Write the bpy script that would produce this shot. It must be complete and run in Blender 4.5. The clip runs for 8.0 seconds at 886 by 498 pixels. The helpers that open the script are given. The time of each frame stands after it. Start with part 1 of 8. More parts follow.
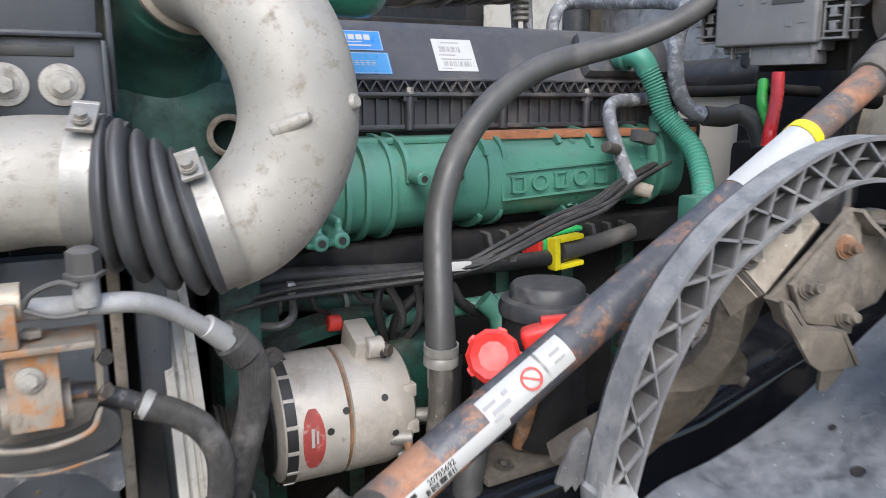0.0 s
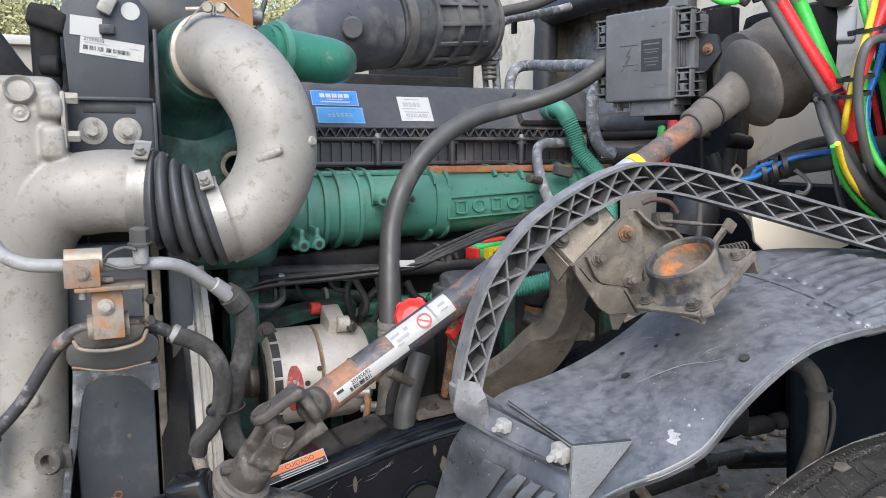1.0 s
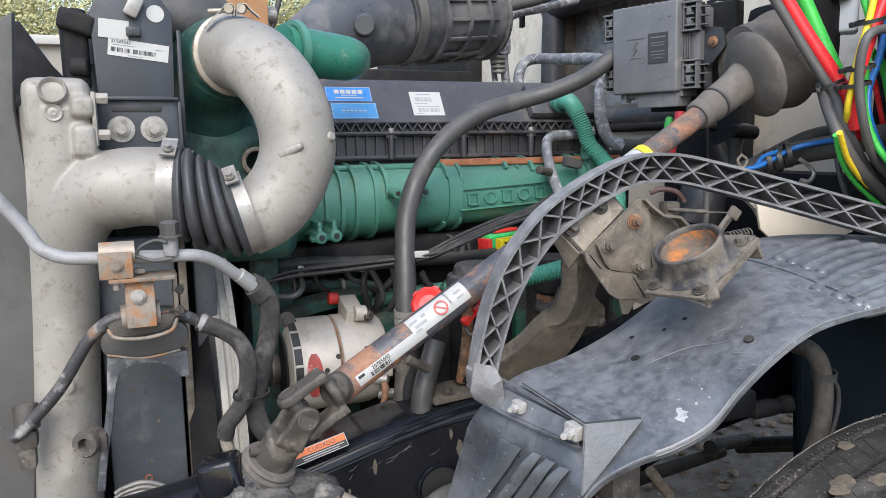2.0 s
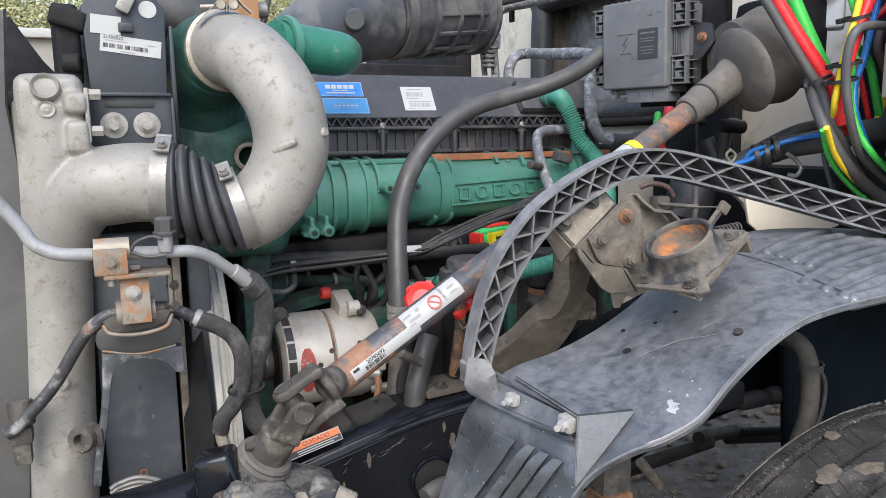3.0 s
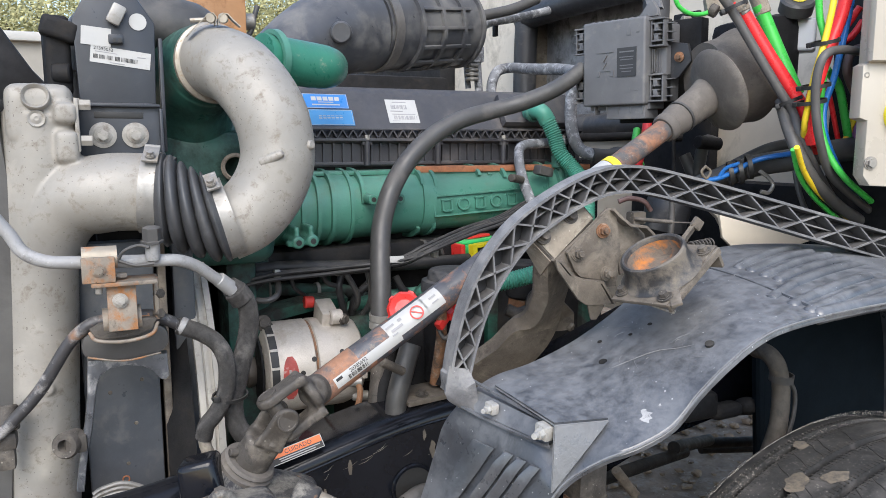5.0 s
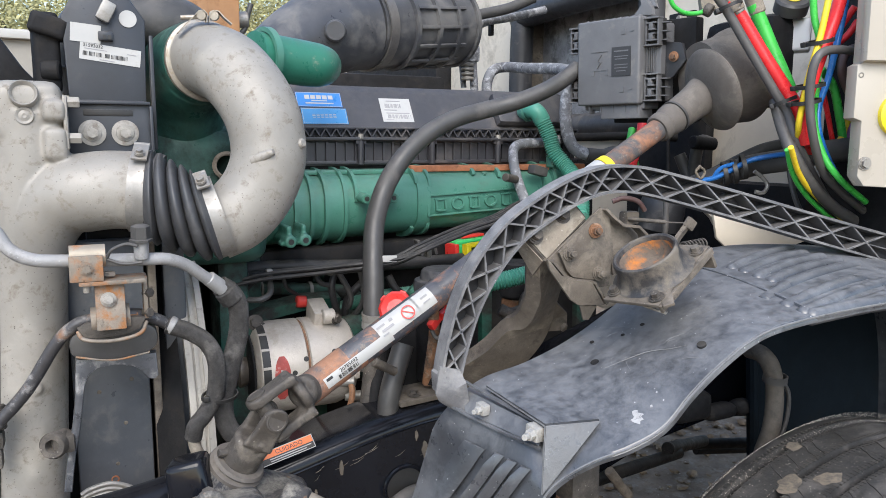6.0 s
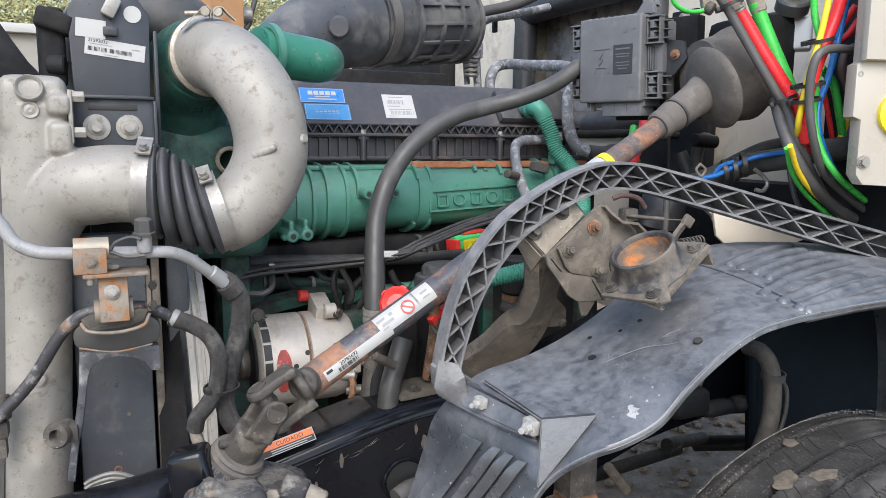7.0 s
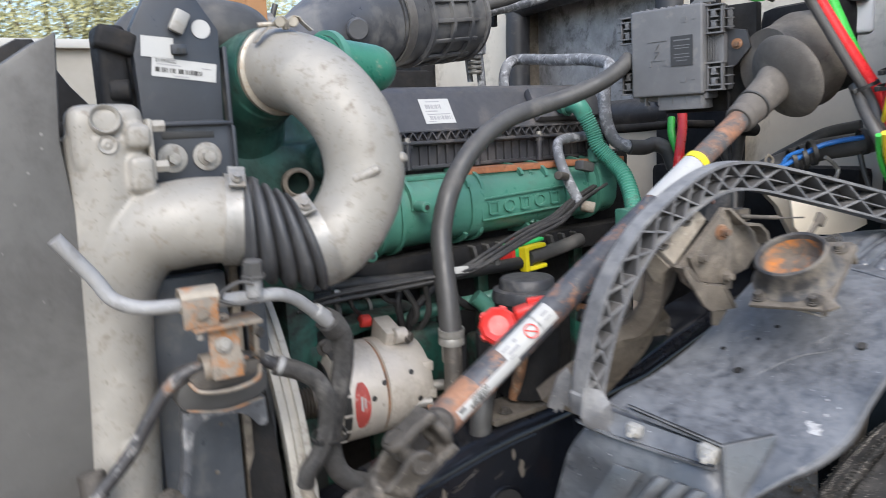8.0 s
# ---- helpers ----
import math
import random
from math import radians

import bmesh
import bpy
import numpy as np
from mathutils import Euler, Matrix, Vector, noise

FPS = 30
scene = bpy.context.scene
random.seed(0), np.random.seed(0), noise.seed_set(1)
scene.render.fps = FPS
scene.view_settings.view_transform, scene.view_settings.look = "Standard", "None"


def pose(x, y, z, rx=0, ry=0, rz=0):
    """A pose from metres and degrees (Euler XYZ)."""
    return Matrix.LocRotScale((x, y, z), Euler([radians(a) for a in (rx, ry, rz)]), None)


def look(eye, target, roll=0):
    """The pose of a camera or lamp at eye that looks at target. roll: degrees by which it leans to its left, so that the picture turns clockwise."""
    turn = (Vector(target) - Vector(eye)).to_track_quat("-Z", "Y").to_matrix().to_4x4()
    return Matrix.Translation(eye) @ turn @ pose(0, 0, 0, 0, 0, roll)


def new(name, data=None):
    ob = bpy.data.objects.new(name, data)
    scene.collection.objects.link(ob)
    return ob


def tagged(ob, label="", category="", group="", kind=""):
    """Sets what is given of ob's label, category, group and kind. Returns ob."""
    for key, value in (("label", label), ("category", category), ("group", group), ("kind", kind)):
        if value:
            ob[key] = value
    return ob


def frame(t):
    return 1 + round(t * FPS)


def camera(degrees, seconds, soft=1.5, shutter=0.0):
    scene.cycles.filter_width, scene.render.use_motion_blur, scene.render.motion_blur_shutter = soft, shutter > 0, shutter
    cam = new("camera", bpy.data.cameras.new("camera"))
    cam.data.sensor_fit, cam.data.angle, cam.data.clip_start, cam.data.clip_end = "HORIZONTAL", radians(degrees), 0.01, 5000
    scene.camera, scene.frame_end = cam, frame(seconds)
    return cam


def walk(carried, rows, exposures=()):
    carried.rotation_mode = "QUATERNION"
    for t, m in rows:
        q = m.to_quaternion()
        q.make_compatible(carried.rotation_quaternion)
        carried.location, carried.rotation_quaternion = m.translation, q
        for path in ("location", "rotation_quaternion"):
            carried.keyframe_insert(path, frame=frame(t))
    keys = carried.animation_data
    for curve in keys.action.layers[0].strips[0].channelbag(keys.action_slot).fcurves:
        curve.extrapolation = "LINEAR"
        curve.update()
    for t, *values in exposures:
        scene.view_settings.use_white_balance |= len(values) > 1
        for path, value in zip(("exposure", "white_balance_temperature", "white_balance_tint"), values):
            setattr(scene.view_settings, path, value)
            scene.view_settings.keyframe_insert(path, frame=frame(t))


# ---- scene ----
cam = camera(61.5, 8.0, soft=0.65, shutter=0.3)
METRES, EYE, TILT, LEAN, TURN = 0.8, 1.46, -11.5, 0.0, -26.0
ROWS = [
    (0.0, -0.0008, -0.0006, -0.0005, -0.02, 0.04, -0.03),
    (0.2, 0.0148, -0.1002, -0.0414, 0.05, 1.27, 0.10),
    (0.5, 0.0908, -0.2468, -0.0947, 0.81, 2.41, -0.13),
    (0.7, 0.1423, -0.3423, -0.1136, 1.30, 3.21, -0.34),
    (1.0, 0.1774, -0.4361, -0.1034, 2.19, 3.67, -0.33),
    (1.2, 0.1737, -0.4591, -0.1007, 2.57, 3.48, -0.19),
    (1.5, 0.1729, -0.4784, -0.1112, 3.05, 3.35, 0.09),
    (3.0, 0.1584, -0.4987, -0.1107, 1.97, 2.65, 0.50),
    (3.5, 0.1626, -0.5171, -0.1081, 1.55, 2.75, 0.19),
    (4.0, 0.1600, -0.5299, -0.1114, 1.14, 3.04, 0.00),
    (4.5, 0.1545, -0.5344, -0.1069, 0.69, 3.29, 0.06),
    (6.0, 0.1687, -0.5231, -0.1070, 0.34, 3.30, -0.22),
    (6.5, 0.1753, -0.5357, -0.1057, 0.47, 3.26, -0.56),
    (7.0, 0.1775, -0.5353, -0.1098, 0.67, 3.03, -0.63),
    (7.5, 0.1518, -0.5089, -0.1122, 0.18, 2.63, 0.17),
    (7.7, 0.0984, -0.4971, -0.0983, -0.45, 2.33, 0.54),
    (7.9, -0.0433, -0.4670, -0.0774, -2.51, 2.45, 2.16),
    (8.0, -0.1435, -0.4255, -0.0450, -4.47, 2.26, 3.71),
]
walk(cam, [(t, pose(0, 0, EYE, TILT, LEAN, TURN) @ pose(METRES * x, METRES * y, METRES * z, 90 + pitch, roll, yaw)) for t, x, y, z, yaw, pitch, roll in ROWS], [(0.0, 1.34), (0.7, 1.31), (1.5, 1.23), (7.5, 1.25), (8.0, 1.25)])

# ---- world and light ----
world = bpy.data.worlds.new("world")
scene.world = world
world.use_nodes = True
wn = world.node_tree
sky = wn.nodes.new("ShaderNodeTexSky")
sky.sky_type = "NISHITA"
sky.sun_disc = False
sky.sun_elevation, sky.sun_rotation = radians(45), radians(205)
sky.dust_density, sky.ozone_density = 1.5, 1.5
wn.nodes["Background"].inputs["Strength"].default_value = 0.15
wn.links.new(sky.outputs[0], wn.nodes["Background"].inputs["Color"])
sun = new("sun", bpy.data.lights.new("sun", "SUN"))
sun.data.energy, sun.data.angle, sun.data.color = 1.35, radians(40), (1.0, 0.965, 0.91)
sun.matrix_world = look((-1.6, -3.6, 5.0), (0.4, 0.6, 1.2))


# ---- materials ----
def mat(name, col, rough=0.5, metal=0.0, var=0.2, scale=25, bump=0.15, bscale=220, dirt=None, damt=0.45, dscale=9,
        rvar=0.15, dirt2=None, d2amt=0.6, d2scale=40, drough=0.85, coat=0.0, spec=0.5, specks=None, top=0.18, dust_sky_tint=(0.27, 0.24, 0.20)):
    """Paint, metal or plastic with a fine grain, broad unevenness, and one or two kinds of dirt, rust or chipping;
    specks: small spots as (colour, spots per metre, size); top: how much dust or painted sky light pales what faces up."""
    m = bpy.data.materials.new(name)
    m.use_nodes = True
    t = m.node_tree
    n, l = t.nodes, t.links
    b = n["Principled BSDF"]
    tc = n.new("ShaderNodeTexCoord")

    def noise_node(sc, detail=10, distort=0.0, rg=0.66):
        k = n.new("ShaderNodeTexNoise")
        k.inputs["Scale"].default_value, k.inputs["Detail"].default_value = sc, detail
        k.inputs["Distortion"].default_value, k.inputs["Roughness"].default_value = distort, rg
        l.new(tc.outputs["Object"], k.inputs["Vector"])
        return k.outputs["Fac"]

    def ramp(src, lo, hi, a=0.0, z=1.0):
        k = n.new("ShaderNodeMapRange")
        for i, v in enumerate((lo, hi, a, z)):
            k.inputs[i + 1].default_value = v
        l.new(src, k.inputs[0])
        return k.outputs[0]

    def mix(fac, c1, c2):
        k = n.new("ShaderNodeMix")
        k.data_type = "RGBA"
        l.new(fac, k.inputs[0])
        for sock, c in ((k.inputs[6], c1), (k.inputs[7], c2)):
            if isinstance(c, tuple):
                sock.default_value = (*c, 1)
            else:
                l.new(c, sock)
        return k.outputs[2]

    lo, hi = (tuple(min(1, c * f) for c in col) for f in (1 - var, 1 + var))
    colour = mix(ramp(noise_node(scale), 0.3, 0.7), lo, hi)
    rough_out = ramp(noise_node(scale * 2.3), 0.3, 0.7, max(0.03, rough - rvar), min(1, rough + rvar))
    metal_out = None
    for spot, amt, sc in ((dirt, damt, dscale), (dirt2, d2amt, d2scale)):
        if not spot:
            continue
        f = ramp(noise_node(sc, 13, 0.3, 0.70), 1.0 - amt - 0.05, 1.0 - amt + 0.09)
        colour = mix(f, colour, spot)
        k = n.new("ShaderNodeMix")
        l.new(f, k.inputs[0]), l.new(rough_out, k.inputs[2])
        k.inputs[3].default_value = drough
        rough_out = k.outputs[0]
        if metal:
            k = n.new("ShaderNodeMix")
            l.new(f, k.inputs[0])
            if metal_out:
                l.new(metal_out, k.inputs[2])
            else:
                k.inputs[2].default_value = metal
            k.inputs[3].default_value = metal * 0.15
            metal_out = k.outputs[0]
    if specks:
        tint, sc, size = specks
        vo = n.new("ShaderNodeTexVoronoi")
        vo.inputs["Scale"].default_value = sc
        l.new(tc.outputs["Object"], vo.inputs["Vector"])
        sp = n.new("ShaderNodeSeparateXYZ")
        l.new(vo.outputs["Color"], sp.inputs[0])
        lim = ramp(sp.outputs[0], 0.35, 1.0, 0.0, size)
        lt = n.new("ShaderNodeMath")
        lt.operation = "LESS_THAN"
        l.new(vo.outputs["Distance"], lt.inputs[0]), l.new(lim, lt.inputs[1])
        fade = n.new("ShaderNodeMath")
        fade.operation = "MULTIPLY"
        l.new(lt.outputs[0], fade.inputs[0]), l.new(ramp(noise_node(5, 3), 0.35, 0.6, 0.15, 1.0), fade.inputs[1])
        colour = mix(fade.outputs[0], colour, tint)
    if top:
        g = n.new("ShaderNodeNewGeometry")
        sx = n.new("ShaderNodeSeparateXYZ")
        l.new(g.outputs["Normal"], sx.inputs[0])
        mu = n.new("ShaderNodeMath")
        mu.operation = "MULTIPLY"
        l.new(ramp(sx.outputs[2], 0.35, 0.95, 0.0, top), mu.inputs[0])
        l.new(ramp(noise_node(60, 10, 0.2, 0.7), 0.32, 0.62), mu.inputs[1])
        colour = mix(mu.outputs[0], colour, dust_sky_tint)
        k = n.new("ShaderNodeMix")
        l.new(mu.outputs[0], k.inputs[0]), l.new(rough_out, k.inputs[2])
        k.inputs[3].default_value = 0.9
        rough_out = k.outputs[0]
    l.new(colour, b.inputs["Base Color"]), l.new(rough_out, b.inputs["Roughness"])
    b.inputs["Metallic"].default_value = metal
    if metal_out:
        l.new(metal_out, b.inputs["Metallic"])
    b.inputs["Coat Weight"].default_value, b.inputs["Specular IOR Level"].default_value = coat, spec
    if bump:
        k = n.new("ShaderNodeBump")
        k.inputs["Strength"].default_value, k.inputs["Distance"].default_value = bump, 0.002
        l.new(noise_node(bscale, 4), k.inputs["Height"]), l.new(k.outputs[0], b.inputs["Normal"])
    return m


def waved(m, scale, strength, direction="Z", distance=0.002):
    """Adds ribs or a weave to a material's relief."""
    t = m.node_tree
    tc = t.nodes.new("ShaderNodeTexCoord")
    w = t.nodes.new("ShaderNodeTexWave")
    w.bands_direction = direction
    w.inputs["Scale"].default_value, w.inputs["Distortion"].default_value = scale, 0.6
    k = t.nodes.new("ShaderNodeBump")
    k.inputs["Strength"].default_value, k.inputs["Distance"].default_value = strength, distance
    t.links.new(tc.outputs["Object"], w.inputs["Vector"])
    t.links.new(w.outputs["Fac"], k.inputs["Height"])
    b = t.nodes["Principled BSDF"]
    if b.inputs["Normal"].links:
        t.links.new(b.inputs["Normal"].links[0].from_socket, k.inputs["Normal"])
    t.links.new(k.outputs[0], b.inputs["Normal"])
    return m


CAST = mat("cast aluminium", (0.277, 0.262, 0.234), 0.50, 0.15, 0.14, 9, 0.2, 900, (0.35, 0.327, 0.29), 0.42, 9, d2amt=0.41, dirt2=(0.19, 0.165, 0.135), d2scale=60, specks=((0.11, 0.095, 0.08), 200, 0.21), top=0.10, dust_sky_tint=(0.33, 0.31, 0.275))
ALU = mat("band steel", (0.27, 0.262, 0.245), 0.45, 0.4, 0.16, 40, 0.15, 500, (0.20, 0.175, 0.145), 0.43, 30, specks=((0.14, 0.11, 0.08), 160, 0.2))
STEEL = mat("zinc plated steel", (0.30, 0.285, 0.26), 0.42, 0.55, 0.2, 60, 0.2, 500, (0.19, 0.165, 0.14), 0.46, 45)
BLACKP = mat("black moulded plastic", (0.028, 0.029, 0.033), 0.45, 0, 0.2, 20, 0.12, 700, (0.10, 0.095, 0.09), 0.40, 11)
COVERP = mat("dusty black plastic", (0.040, 0.041, 0.047), 0.42, 0, 0.15, 9, 0.10, 800, (0.11, 0.10, 0.095), 0.42, 6)
POSTP = mat("black painted casting", (0.026, 0.030, 0.038), 0.42, 0, 0.15, 18, 0.10, 500, (0.055, 0.056, 0.058), 0.38, 20)
GREYP = mat("grey moulded plastic", (0.078, 0.078, 0.082), 0.55, 0, 0.12, 16, 0.1, 700, (0.12, 0.115, 0.11), 0.40, 20)
# Paler where it faces up, so the flange stands out from its webs.
LATTP = mat("weathered grey plastic", (0.128, 0.128, 0.132), 0.46, 0, 0.32, 40, 0.45, 300, (0.215, 0.212, 0.207), 0.44, 22, dirt2=(0.055, 0.055, 0.058), d2amt=0.35, d2scale=60, specks=((0.35, 0.34, 0.33), 160, 0.16), top=0.75, dust_sky_tint=(0.33, 0.325, 0.315))
# Sky reflection painted in: upward faces lightened, upright ones kept dark.
FENDP = mat("scuffed black liner plastic", (0.046, 0.050, 0.057), 0.33, 0, 0.32, 24, 0.16, 260, (0.118, 0.124, 0.132), 0.50, 8, dirt2=(0.034, 0.036, 0.040), d2amt=0.41, d2scale=30, drough=0.42, rvar=0.12, specks=((0.62, 0.62, 0.62), 120, 0.12), spec=1.0, top=0.55, dust_sky_tint=(0.235, 0.242, 0.253))
RUBBER = mat("black hose rubber", (0.055, 0.054, 0.053), 0.46, 0, 0.2, 15, 0.12, 300, (0.10, 0.095, 0.09), 0.42, 12)
SILIC = mat("dark grey ribbed hose", (0.050, 0.051, 0.054), 0.5, 0, 0.2, 18, 0.12, 300, (0.10, 0.10, 0.10), 0.40, 15)
BRAID = waved(mat("braided hose cover", (0.060, 0.057, 0.055), 0.6, 0, 0.4, 140, 0.5, 900, (0.17, 0.16, 0.15), 0.44, 20), 240, 0.7, "X")
BOOTR = mat("dusty boot rubber", (0.105, 0.093, 0.082), 0.75, 0, 0.22, 18, 0.3, 250, (0.165, 0.148, 0.128), 0.45, 12, dirt2=(0.05, 0.045, 0.040), d2amt=0.36, d2scale=30, top=0.25)
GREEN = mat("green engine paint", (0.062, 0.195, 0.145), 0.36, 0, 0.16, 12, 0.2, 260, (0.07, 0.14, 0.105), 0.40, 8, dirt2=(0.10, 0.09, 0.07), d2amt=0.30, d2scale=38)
# The engine green again, darkened for the shade round the compressor housing.
GREENM = mat("shaded green engine paint", (0.026, 0.088, 0.070), 0.36, 0, 0.3, 9, 0.3, 120, (0.010, 0.032, 0.026), 0.50, 7, dirt2=(0.02, 0.022, 0.02), d2amt=0.36, d2scale=20)
# Darker green with near-black patches, for parts deep in the engine bay.
GREEND = mat("darker green engine paint", (0.015, 0.075, 0.055), 0.40, 0, 0.3, 12, 0.25, 200, (0.020, 0.022, 0.020), 0.53, 9)
GHOSE = mat("green ribbed plastic", (0.06, 0.26, 0.19), 0.42, 0, 0.12, 20, 0.05, 300, (0.10, 0.15, 0.12), 0.36, 20)
ORANGE = mat("rusty gasket edge", (0.34, 0.13, 0.06), 0.75, 0, 0.3, 40, 0.3, 300, (0.14, 0.07, 0.04), 0.42, 30)
RUSTM = mat("rusted steel", (0.25, 0.125, 0.065), 0.85, 0.1, 0.4, 50, 0.5, 300, (0.10, 0.07, 0.05), 0.46, 35, dirt2=(0.34, 0.29, 0.23), d2amt=0.38, d2scale=30)
RUSTC = mat("bright rust in dust", (0.15, 0.12, 0.095), 0.9, 0, 0.3, 40, 0.5, 300, (0.50, 0.18, 0.04), 0.49, 28, dirt2=(0.06, 0.05, 0.04), d2amt=0.38, d2scale=50)
BRONZE = mat("rust stained plate", (0.22, 0.19, 0.155), 0.6, 0.25, 0.3, 30, 0.35, 300, (0.30, 0.13, 0.045), 0.47, 26, dirt2=(0.075, 0.066, 0.056), d2amt=0.40, d2scale=38, specks=((0.10, 0.06, 0.035), 220, 0.25))
SHAFT = mat("rusting black shaft paint", (0.060, 0.063, 0.074), 0.40, 0.1, 0.3, 30, 0.25, 260, (0.36, 0.16, 0.08), 0.45, 26, dirt2=(0.20, 0.17, 0.14), d2amt=0.38, d2scale=55)
SHAFTR = mat("rusted shaft end", (0.27, 0.13, 0.075), 0.75, 0.1, 0.35, 30, 0.35, 260, (0.080, 0.077, 0.078), 0.515, 17, dirt2=(0.27, 0.22, 0.18), d2amt=0.38, d2scale=50)
DUSTY = mat("dust caked steel", (0.120, 0.102, 0.082), 0.85, 0.05, 0.3, 30, 0.5, 240, (0.215, 0.185, 0.148), 0.44, 16, dirt2=(0.05, 0.041, 0.034), d2amt=0.39, d2scale=40, specks=((0.24, 0.21, 0.175), 140, 0.14), top=0.45, dust_sky_tint=(0.24, 0.205, 0.165))
DUSTYL = mat("pale dust on casting", (0.235, 0.205, 0.165), 0.9, 0, 0.25, 30, 0.5, 240, (0.36, 0.33, 0.28), 0.43, 22, dirt2=(0.10, 0.083, 0.066), d2amt=0.38, d2scale=40, specks=((0.45, 0.42, 0.37), 120, 0.25), spec=0.3, top=0.3)
FORGED = mat("grimy forged steel", (0.066, 0.058, 0.050), 0.62, 0.15, 0.3, 25, 0.5, 260, (0.135, 0.118, 0.098), 0.45, 26, dirt2=(0.03, 0.028, 0.026), d2amt=0.39, d2scale=45, specks=((0.22, 0.20, 0.17), 140, 0.2))
RAILM = mat("glossy black frame paint", (0.006, 0.007, 0.010), 0.12, 0, 0.3, 10, 0.06, 40, (0.010, 0.010, 0.011), 0.25, 8, dirt2=(0.20, 0.175, 0.14), d2amt=0.24, d2scale=60, rvar=0.05, spec=0.28, top=0.03)
# For grimy parts, and for panels added where the bay is only dark.
DARK = mat("grimy black parts and dark gap fill", (0.013, 0.013, 0.014), 0.65, 0, 0.4, 20, 0.3, 200, (0.030, 0.027, 0.024), 0.42, 12, spec=0.2, top=0.08)
LINED = mat("dark wheel well lining", (0.008, 0.012, 0.016), 0.8, 0, 0.25, 8, 0.2, 200, (0.012, 0.013, 0.013), 0.38, 7, spec=0.04, top=0.03)
LAGG = mat("chalky grey pipe", (0.16, 0.166, 0.178), 0.7, 0.1, 0.3, 30, 0.4, 300, (0.40, 0.41, 0.43), 0.46, 55, dirt2=(0.05, 0.05, 0.055), d2amt=0.42, d2scale=28)
ACLINE = mat("oxidised aluminium line", (0.28, 0.28, 0.28), 0.58, 0.1, 0.14, 22, 0.3, 300, (0.20, 0.197, 0.193), 0.43, 30, specks=((0.40, 0.40, 0.40), 150, 0.2))
CREAM = mat("cream cab paint", (0.43, 0.395, 0.335), 0.32, 0, 0.05, 5, 0.04, 60, (0.45, 0.41, 0.34), 0.33, 7, dirt2=(0.25, 0.21, 0.17), d2amt=0.25, d2scale=50)
CREAMD = mat("dusty cream cab wall", (0.60, 0.545, 0.455), 0.5, 0, 0.10, 5, 0.08, 60, (0.36, 0.32, 0.26), 0.42, 5, dirt2=(0.16, 0.14, 0.12), d2amt=0.30, d2scale=22)
SHROUD = mat("cream shroud edge", (0.42, 0.40, 0.36), 0.5, 0, 0.15, 20, 0.2, 200, (0.20, 0.18, 0.155), 0.42, 24)
ALT = mat("alternator casting", (0.50, 0.46, 0.41), 0.5, 0.35, 0.12, 22, 0.3, 300, (0.34, 0.30, 0.25), 0.44, 12, dirt2=(0.14, 0.12, 0.10), d2amt=0.32, d2scale=50)
BOXM = mat("oily steering gear casting", (0.25, 0.235, 0.20), 0.42, 0.2, 0.3, 16, 0.45, 150, (0.028, 0.029, 0.034), 0.565, 18, dirt2=(0.30, 0.16, 0.075), d2amt=0.38, d2scale=36, specks=((0.03, 0.03, 0.03), 90, 0.3))
REDC = mat("red plastic cap", (0.62, 0.035, 0.03), 0.35, 0, 0.10, 30, 0.05, 300, (0.35, 0.03, 0.03), 0.34, 30)
REDL = mat("red air line", (0.72, 0.03, 0.035), 0.32, 0, 0.08, 30, 0.03, 200)
GRNL = mat("green air line", (0.06, 0.52, 0.08), 0.32, 0, 0.08, 30, 0.03, 200)
YELL = mat("yellow air line", (0.80, 0.58, 0.03), 0.32, 0, 0.08, 30, 0.03, 200)
BLUL = mat("blue air line", (0.02, 0.16, 0.50), 0.32, 0, 0.08, 30, 0.03, 200)
PURL = mat("purple cable", (0.19, 0.08, 0.22), 0.4, 0, 0.08, 30, 0.03, 200)
BRNL = mat("brown cable", (0.09, 0.055, 0.05), 0.5, 0, 0.12, 30, 0.05, 200)
GRYL = mat("grey cable sheath", (0.085, 0.082, 0.080), 0.5, 0, 0.15, 20, 0.06, 300, (0.15, 0.14, 0.13), 0.4, 14)
YELC = mat("yellow plastic", (0.85, 0.70, 0.02), 0.35, 0, 0.06, 30, 0.03, 200)
LIME = mat("green plastic clip", (0.05, 0.55, 0.16), 0.4, 0, 0.06, 30, 0.03, 200)
PAPER = mat("white label film", (0.41, 0.41, 0.398), 0.4, 0, 0.06, 20, 0.02, 100, (0.34, 0.325, 0.295), 0.38, 40)
INK = mat("black print", (0.02, 0.02, 0.02), 0.5, 0, 0.05, 20, 0)
GREYINK = mat("grey print", (0.25, 0.25, 0.26), 0.5, 0, 0.05, 20, 0)
REDINK = mat("red print", (0.55, 0.04, 0.03), 0.45, 0, 0.1, 20, 0)
BLUEF = mat("blue label film", (0.03, 0.19, 0.52), 0.35, 0, 0.08, 25, 0.02, 100)
BLUED = mat("deep blue label film", (0.05, 0.24, 0.50), 0.35, 0, 0.08, 25, 0.02, 100)
ORANGF = mat("orange label film", (0.78, 0.17, 0.03), 0.4, 0, 0.06, 25, 0.02, 100)
TYREM = mat("tyre rubber", (0.030, 0.030, 0.030), 0.6, 0, 0.25, 20, 0.3, 260, (0.085, 0.08, 0.076), 0.45, 14, dirt2=(0.30, 0.25, 0.18), d2amt=0.32, d2scale=9, specks=((0.40, 0.37, 0.32), 260, 0.24), top=0.06)
GRITM = mat("pale grit", (0.40, 0.37, 0.33), 0.8, 0, 0.2, 60, 0)
